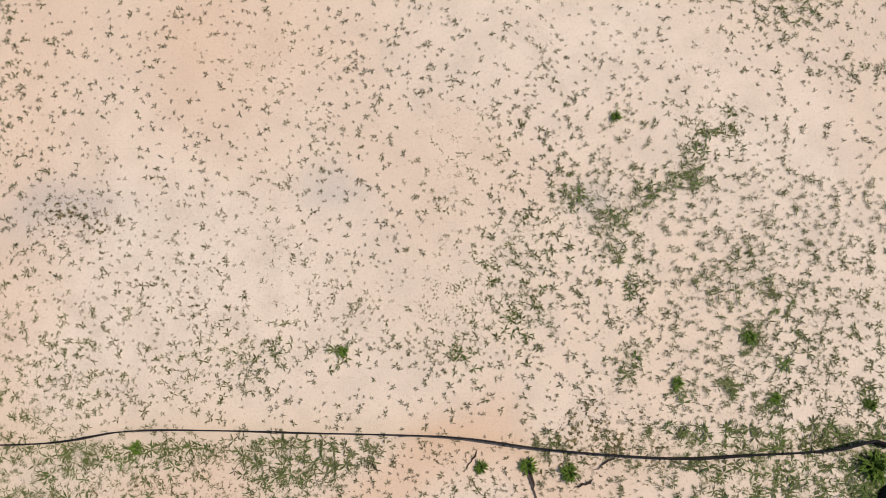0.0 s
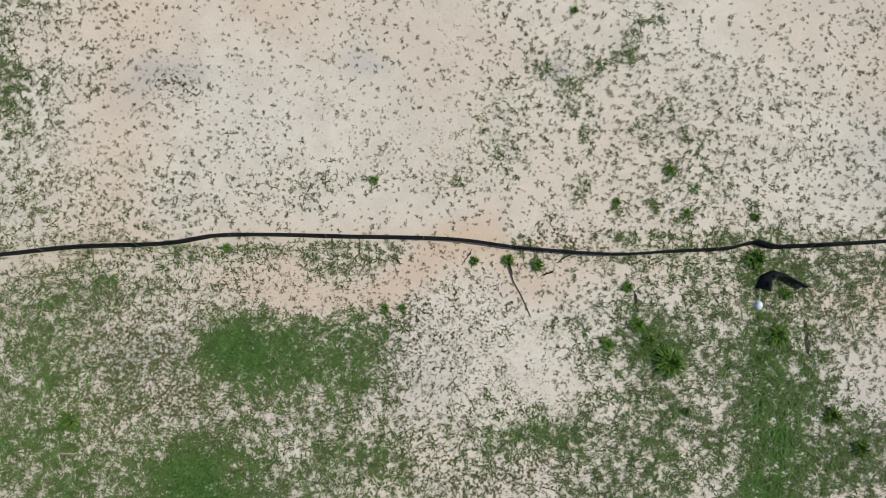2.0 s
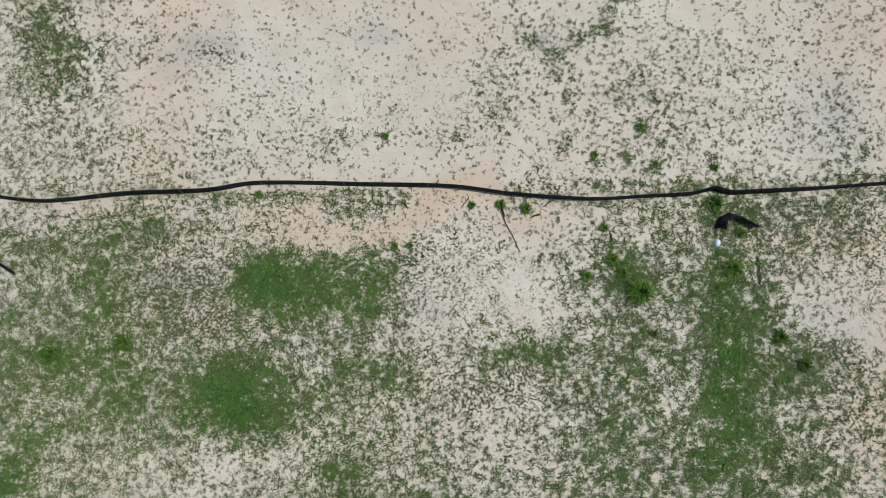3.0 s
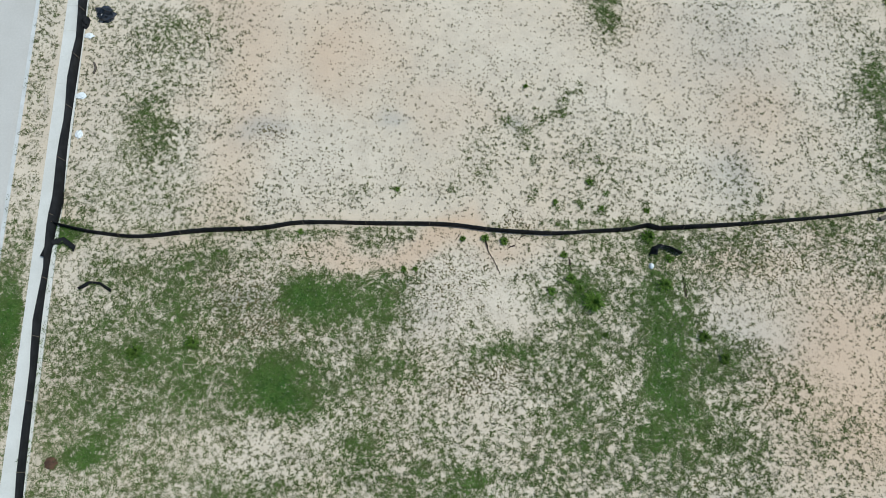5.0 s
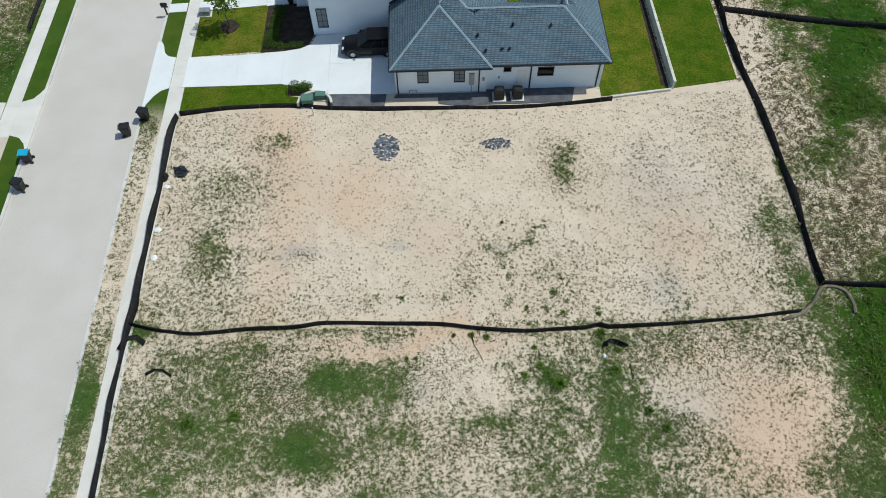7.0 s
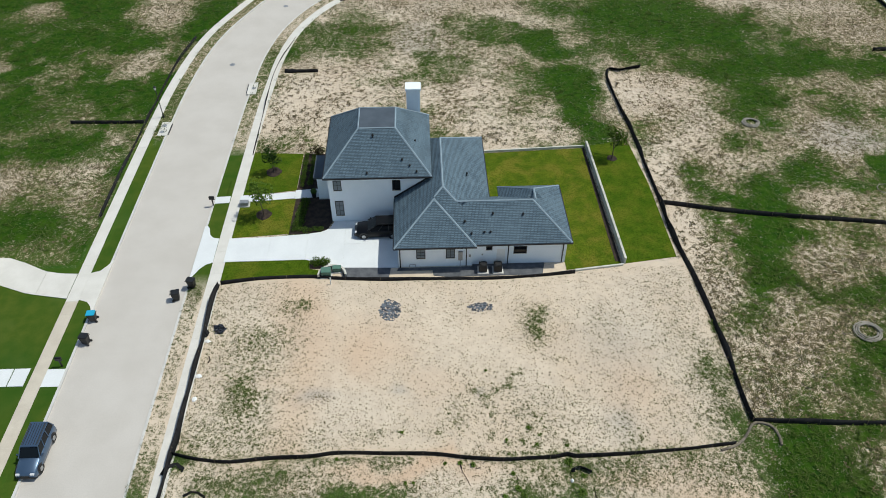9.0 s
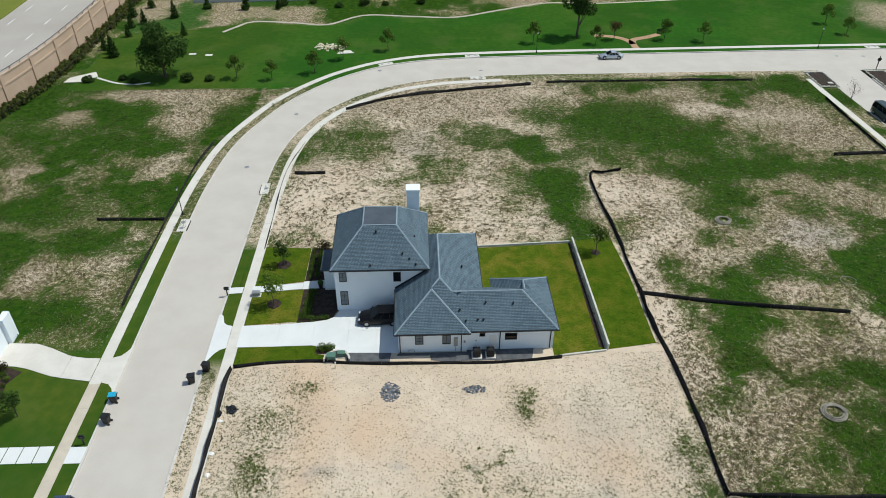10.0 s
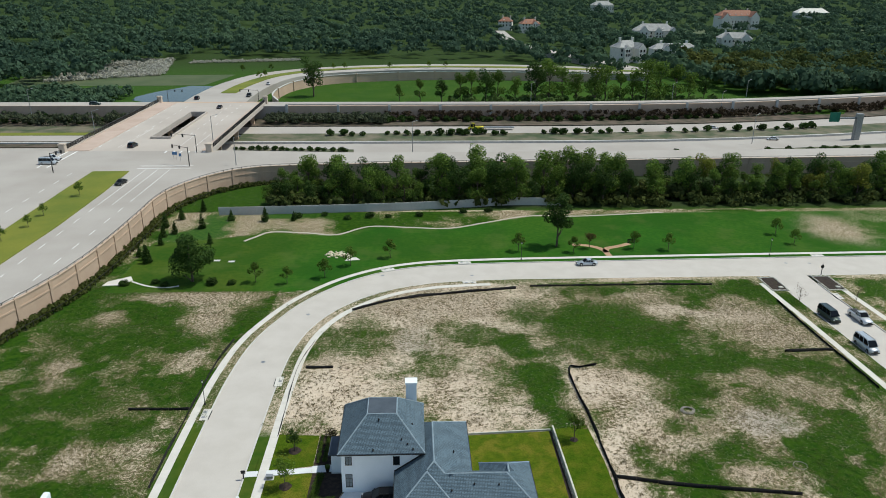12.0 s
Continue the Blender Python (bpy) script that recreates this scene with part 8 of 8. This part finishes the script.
def gravel_heap(x, y, rx, ry, label, seed, stones=420):
    rng = random.Random(seed)
    bm = bmesh.new()
    n = stones
    for k in range(n):
        a, r = rng.uniform(0, 6.283), rng.uniform(0, 1) ** 0.55
        rad = rng.uniform(0.035, 0.10)
        bmesh.ops.create_icosphere(bm, subdivisions=1, radius=rad, matrix=Matrix.Translation((x + rx * r * math.cos(a) * rng.uniform(0.85, 1.1), y + ry * r * math.sin(a) * rng.uniform(0.85, 1.1), rad * 0.35)) @ Matrix.Diagonal((1.3, 1, 0.7, 1)))
    return tagged(part("gravel_heap", bm, surface("grey_black_gravel", (0.045, 0.053, 0.066), (0.22, 0.245, 0.28), 3.0, 12.0, 0.85)), label, "gravel", "", "stuff")


gravel_heap(-4.1, 14.5, 1.05, 1.35, "round spread of dark grey gravel on the sand", 1)
gravel_heap(4.6, 14.6, 1.2, 0.55, "thin spread of dark grey gravel on the sand", 2, 150)


def coil(x, y, r, turns, label, mat, seed, thick=0.09):
    rng = random.Random(seed)
    pts = []
    for k in range(turns * 22):
        a = k / 22 * 2 * math.pi
        rad = r * (1 - 0.14 * (k / 22)) + rng.uniform(-0.03, 0.03)
        pts.append((x + rad * math.cos(a) * 1.1, y + rad * math.sin(a), thick + 0.05 * (k // 22)))
    bm = bmesh.new()
    for p, q in zip(pts, pts[1:]):
        tube(bm, p, q, thick, thick, 6)
    return tagged(part("hose_coil", bm, mat), label, "hose", "hose coils")


M_HOSE = surface("dusty_grey_hose", (0.20, 0.18, 0.15), (0.34, 0.31, 0.26), 1.5, 15.0, 0.8)
coil(41.2, 44.6, 1.05, 3, "coil of pale grey hose lying on the field", M_HOSE, 1)
coil(40.2, 10.2, 1.25, 3, "coil of pale grey hose lying on the field", M_HOSE, 2)
coil(52.0, 30.9, 0.9, 1, "loop of pale hose lying on the field", M_HOSE, 3, 0.05)
sock_line = np.array(spline([(22.74, -1.48), (24.1, -1.05), (25.0, -0.4), (25.6, 0.28), (26.1, 0.85), (26.8, 0.95), (27.6, 0.56), (27.85, -0.3), (27.75, -1.19)], 0.25))
bm = bmesh.new()
for p, q in zip(sock_line, sock_line[1:]):
    tube(bm, (*p, 0.1), (*q, 0.1), 0.12, 0.12, 7)
tagged(part("filter_sock", bm, surface("weathered_filter_sock", (0.10, 0.085, 0.065), (0.24, 0.20, 0.15), 2.0, 18.0, 0.95)), "weathered filter sock curled at the fence corner", "filter sock")


def cracks(x, y, length, wide, turn, seed):
    """A dark open crack in dried soil."""
    rng = random.Random(seed)
    bm = bmesh.new()
    n = 9
    rows = []
    for k in range(n):
        f = k / (n - 1)
        w = wide * math.sin(math.pi * (0.08 + 0.88 * f)) * rng.uniform(0.5, 1.2)
        off = rng.uniform(-0.06, 0.06) * length
        rows.append([bm.verts.new((f * length, off - w, 0.034)), bm.verts.new((f * length, off + w, 0.034))])
    for p, q in zip(rows, rows[1:]):
        bm.faces.new((p[0], q[0], q[1], p[1]))
    ob = part("soil_crack", bm, M_MULCH)
    ob.matrix_basis = pose(x, y, 0, 0, 0, turn)
    return tagged(ob, "dark open crack in dried soil", "crack", "soil cracks", "structure")


for i, (x, y, l, w, a) in enumerate(((1.75, -1.9, 0.6, 0.06, -80), (2.9, -2.4, 0.5, 0.04, 20), (6.1, -3.0, 0.8, 0.05, -88), (11.9, -4.2, 1.3, 0.08, -85), (-2.3, -1.6, 0.5, 0.02, -40), (0.2, -1.9, 0.6, 0.02, 60), (3.4, -2.0, 0.7, 0.03, 30))):
    cracks(x, y, l, w, a, i)

# ---- grass tussocks ----


def tussock(radius, blades, seed):
    """A clump of arching grass blades, each a folded strip that narrows to its tip."""
    rng = np.random.RandomState(seed)
    t = thing("grass_tussock", "bright green tussock of long grass on the sandy lot", "grass", "grass tussocks")
    a = rng.uniform(0, 2 * np.pi, blades)
    root = rng.uniform(0, 0.45 * radius, blades)
    reach = radius * rng.uniform(0.35, 1.05, blades)
    up = radius * rng.uniform(0.35, 1.0, blades)
    wide = 0.010 + 0.012 * rng.rand(blades)
    dx, dy = np.cos(a), np.sin(a)
    rows = []
    for f, lift, w in ((0.0, 0.0, 1.0), (0.55, 0.85, 0.9), (1.0, 0.72, 0.15)):
        r = root + reach * f
        for side in (-1, 1):
            rows.append(np.stack([dx * r - side * dy * wide * w, dy * r + side * dx * wide * w, up * lift - 0.01 * (f == 0)], 1))
    quads = np.concatenate([np.stack([rows[0], rows[1], rows[3], rows[2]], 1), np.stack([rows[2], rows[3], rows[5], rows[4]], 1)])
    finish("foliage", quad_mesh("foliage", quads), M_TUSSOCK).parent = t
    bm = bmesh.new()
    bmesh.ops.create_icosphere(bm, subdivisions=2, radius=radius * 0.28, matrix=Matrix.Diagonal((1, 1, 0.3, 1)))
    part("root_mat", bm, M_THATCH_ROOT, t)
    return t


M_TUSSOCK = leaf_material("fresh_grass_blades", (0.060, 0.125, 0.018), (0.180, 0.260, 0.050))
M_THATCH_ROOT = surface("matted_grass_roots", (0.045, 0.070, 0.020), (0.085, 0.110, 0.035), 6.0, 40.0, 0.95)
big_tussock = tussock(0.52, 260, 71)
spot(big_tussock, 7.15, -5.55)
small_tussock = tussock(0.24, 120, 72)
for i, (x, y, size) in enumerate(((5.05, -4.85, 0.95), (6.1, -4.2, 1.1), (6.5, -4.75, 0.9), (10.35, -2.05, 1.5), (10.9, -4.7, 1.5), (11.3, -3.3, 0.9), (1.72, -1.85, 0.9), (0.55, -1.85, 0.7), (2.75, -2.05, 0.9), (5.85, -2.9, 0.8), (7.55, 1.2, 0.65), (8.05, -0.35, 0.6), (5.6, 0.1, 0.65), (10.45, -0.6, 0.65), (4.45, 7.1, 0.6), (-2.85, 1.1, 0.55), (-8.05, -1.15, 0.7), (-13.4, -6.9, 1.5), (-16.3, -7.3, 1.6), (-2.6, -3.4, 0.7), (-2.0, -3.4, 0.6), (7.6, -7.2, 0.7), (12.6, -7.5, 1.3), (13.5, -8.6, 1.2))):
    (spot if i == 0 else again)(small_tussock, x, y, 0.0, 47 * i, size)

# ---- weeds ----


def tint_material():
    m, nt, b = nodes_of("weed_leaves")
    at = nt.nodes.new("ShaderNodeAttribute")
    at.attribute_name = "tint"
    geo = nt.nodes.new("ShaderNodeNewGeometry")
    dull = mixc(nt, mathn(nt, "MULTIPLY", geo.outputs["Random Per Island"], 0.35), at.outputs["Color"], (0.15, 0.155, 0.065))
    nt.links.new(dull, b.inputs["Base Color"])
    b.inputs["Roughness"].default_value = 0.85
    b.inputs["Specular IOR Level"].default_value = 0.04
    return m


M_WEED = tint_material()


def weeds(name, label, box_xy, tries, density, size, blades, lift, seed, skip=None, slim=0.10, fresh=False):
    """Star-shaped weeds scattered as thickly as the soil map says."""
    rng = np.random.RandomState(seed)
    x0, y0, x1, y1 = box_xy
    x, y = rng.uniform(x0, x1, tries), rng.uniform(y0, y1, tries)
    w, d, c, l, m, k, h = soil(x, y)
    want = density(x, y, w) * (1 - l)
    keep = rng.rand(tries) < want
    road_gap = line_distance(x, y, ROAD_LINE, ROAD_WIDE)
    keep &= (road_gap > 0.3) & ~((road_gap > 1.7) & (road_gap < 3.0) & (y < 95))
    side_gap = line_distance(x, y, SIDE_LINE, SIDE_HALF)
    keep &= (side_gap > 4.6) | ((side_gap > 0.3) & (side_gap < 3.0))
    if skip is not None:
        keep &= ~skip(x, y)
    x, y, w, d = x[keep], y[keep], w[keep], d[keep]
    n = len(x)
    lush = np.clip(w * 1.25 + 0.35 * (rng.rand(n) - 0.5), 0, 1)
    s = size(w, rng.rand(n)) * (0.7 + 0.6 * lush) * (1 + 0.5 * step(w, 0.3, 0.5))
    a = rng.uniform(0, 2 * np.pi, (n, 1)) + np.linspace(0, 2 * np.pi, blades, endpoint=False)[None] + rng.normal(0, 0.35, (n, blades))
    ln = s[:, None] * rng.uniform(0.55, 1.25, (n, blades))
    up = ln * lift * rng.uniform(0.3, 1.3, (n, blades))
    dx, dy = np.cos(a), np.sin(a)
    wd = ln * slim
    cx, cy = x[:, None] + 0 * a, y[:, None] + 0 * a
    z0 = np.full_like(a, 0.012)
    p0 = np.stack([cx, cy, z0], -1)
    p1 = np.stack([cx + dx * ln * 0.5 - dy * wd, cy + dy * ln * 0.5 + dx * wd, z0 + up * 0.7], -1)
    p2 = np.stack([cx + dx * ln, cy + dy * ln, z0 + up], -1)
    p3 = np.stack([cx + dx * ln * 0.5 + dy * wd, cy + dy * ln * 0.5 - dx * wd, z0 + up * 0.7], -1)
    verts = np.stack([p0, p1, p2, p3], 2).reshape(-1, 3)
    brown, olive, green = np.array((0.100, 0.086, 0.050)), np.array((0.070, 0.086, 0.024)), np.array((0.036, 0.074, 0.008))
    if fresh:
        brown, olive, green = np.array((0.100, 0.086, 0.052)), np.array((0.084, 0.096, 0.036)), np.array((0.056, 0.114, 0.020))
    t = lush[:, None]
    col = np.where(t < 0.5, brown + (olive - brown) * t * 2, olive + (green - olive) * (t * 2 - 1)) * rng.uniform(0.7, 1.35, (n, 1))
    me = quad_mesh(name, verts)
    at = me.color_attributes.new("tint", "FLOAT_COLOR", "POINT")
    at.data.foreach_set("color", np.c_[np.repeat(col, blades * 4, 0), np.ones(n * blades * 4)].astype(np.float32).ravel())
    return tagged(finish(name, me, M_WEED), label, "weeds", "", "stuff")


def house_lot(x, y):
    return ((x > -21.3) & (x < 25.4) & (y > 18.6) & (y < 40.5) & ~((x > 14.5) & (y < 19.8))) | ((x < -35.5) & (y < 24)) | ((np.abs(x + 4.1) < 1.0) & (np.abs(y - 14.5) < 1.3))


near = (-24, -16, 26, 19.5)
weeds("sand_weeds", "small star-shaped olive weeds dotting the sand", near, 135000, lambda x, y, w: np.where(y > -1.2, 0.13 + 1.0 * w, 0.30 + 0.5 * w) * (0.60 + 1.2 * value_noise(x, y, 0.8, 41) * value_noise(x, y, 2.6, 42)), lambda w, r: 0.058 + 0.095 * r**2, 7, 0.24, 51, house_lot, 0.095, True)
weeds("grass_tufts", "spiky green grass tufts among the weeds", near, 70000, lambda x, y, w: np.clip(w * 1.25 - 0.22, 0, 1) * (0.35 + 0.9 * value_noise(x, y, 1.6, 43)), lambda w, r: 0.05 + 0.07 * r**2, 7, 0.7, 52, house_lot, 0.08, True)
weeds("field_weeds", "rough tufts of weeds on the building land", (-70, 20, 80, 96), 78000, lambda x, y, w: np.clip(w * 1.3 - 0.1, 0, 1) * (0.3 + value_noise(x, y, 2.4, 44)), lambda w, r: 0.09 + 0.15 * r**2, 5, 0.6, 53, house_lot)
weeds("rear_weeds", "rough tufts of weeds on the rear lots", (26, -16, 66, 20), 24000, lambda x, y, w: np.clip(w * 1.3 - 0.1, 0, 1) * (0.3 + value_noise(x, y, 2.4, 45)), lambda w, r: 0.09 + 0.15 * r**2, 5, 0.6, 54)


def thatch(name, label, box_xy, tries, seed, low, high):
    """Flattened brown tufts of dead grass, thick where the soil map is dry."""
    rng = np.random.RandomState(seed)
    x0, y0, x1, y1 = box_xy
    x, y = rng.uniform(x0, x1, tries), rng.uniform(y0, y1, tries)
    w, d, c, l, m, k, h = soil(x, y)
    gap = line_distance(x, y, ROAD_LINE, ROAD_WIDE)
    keep = (rng.rand(tries) < np.clip(d * 1.6 - 0.2, 0, 1) * np.clip(1.25 - 1.5 * w, 0, 1) * (1 - l)) & (gap > 3.3) & ~house_lot(x, y) & (line_distance(x, y, SIDE_LINE, SIDE_HALF) > 4.6)
    x, y = x[keep], y[keep]
    n, b = len(x), 5
    a = rng.uniform(0, 2 * np.pi, (n, 1)) + np.linspace(0, 2 * np.pi, b, endpoint=False)[None] + rng.normal(0, 0.4, (n, b))
    r = rng.uniform(low, high, (n, 1)) * rng.uniform(0.4, 1.3, (n, b))
    up = r * rng.uniform(0.05, 0.5, (n, b))
    dx, dy, wide = np.cos(a), np.sin(a), r * rng.uniform(0.10, 0.22, (n, b))
    cx, cy, z0 = x[:, None] + 0 * a, y[:, None] + 0 * a, np.full_like(a, 0.014)
    p0 = np.stack([cx, cy, z0], -1)
    p1 = np.stack([cx + dx * r * 0.55 - dy * wide, cy + dy * r * 0.55 + dx * wide, z0 + up], -1)
    p2 = np.stack([cx + dx * r, cy + dy * r, z0 + up * 0.7], -1)
    p3 = np.stack([cx + dx * r * 0.55 + dy * wide, cy + dy * r * 0.55 - dx * wide, z0 + up], -1)
    verts = np.stack([p0, p1, p2, p3], 2).reshape(-1, 3)
    me = quad_mesh(name, verts)
    tone = np.array((0.090, 0.068, 0.038)) * rng.uniform(0.3, 1.6, (n, 1)) + np.array((0.0, 0.015, 0.0)) * rng.rand(n, 1)
    at = me.color_attributes.new("tint", "FLOAT_COLOR", "POINT")
    at.data.foreach_set("color", np.c_[np.repeat(tone, b * 4, 0), np.ones(n * b * 4)].astype(np.float32).ravel())
    return tagged(finish(name, me, M_THATCH), label, "dead grass", "", "stuff")


def thatch_material():
    m, nt, b = nodes_of("dead_grass_clumps")
    at = nt.nodes.new("ShaderNodeAttribute")
    at.attribute_name = "tint"
    grain = noise_at(nt, coords(nt), 18.0, 3.0, 0.7)
    nt.links.new(mixc(nt, ramp(nt, grain, 0.35, 0.7), at.outputs["Color"], (0.19, 0.15, 0.09)), b.inputs["Base Color"])
    b.inputs["Roughness"].default_value = 0.95
    b.inputs["Specular IOR Level"].default_value = 0.1
    bump(nt, b, grain, 0.6, 0.05)
    return m


M_THATCH = thatch_material()
thatch("dead_grass", "brown clumps of dead grass on the sandy field", (-75, 19, 76, 95), 70000, 91, 0.14, 0.40)
thatch("rear_dead_grass", "brown clumps of dead grass on the rear lots", (26, -18, 70, 19), 16000, 92, 0.14, 0.38)
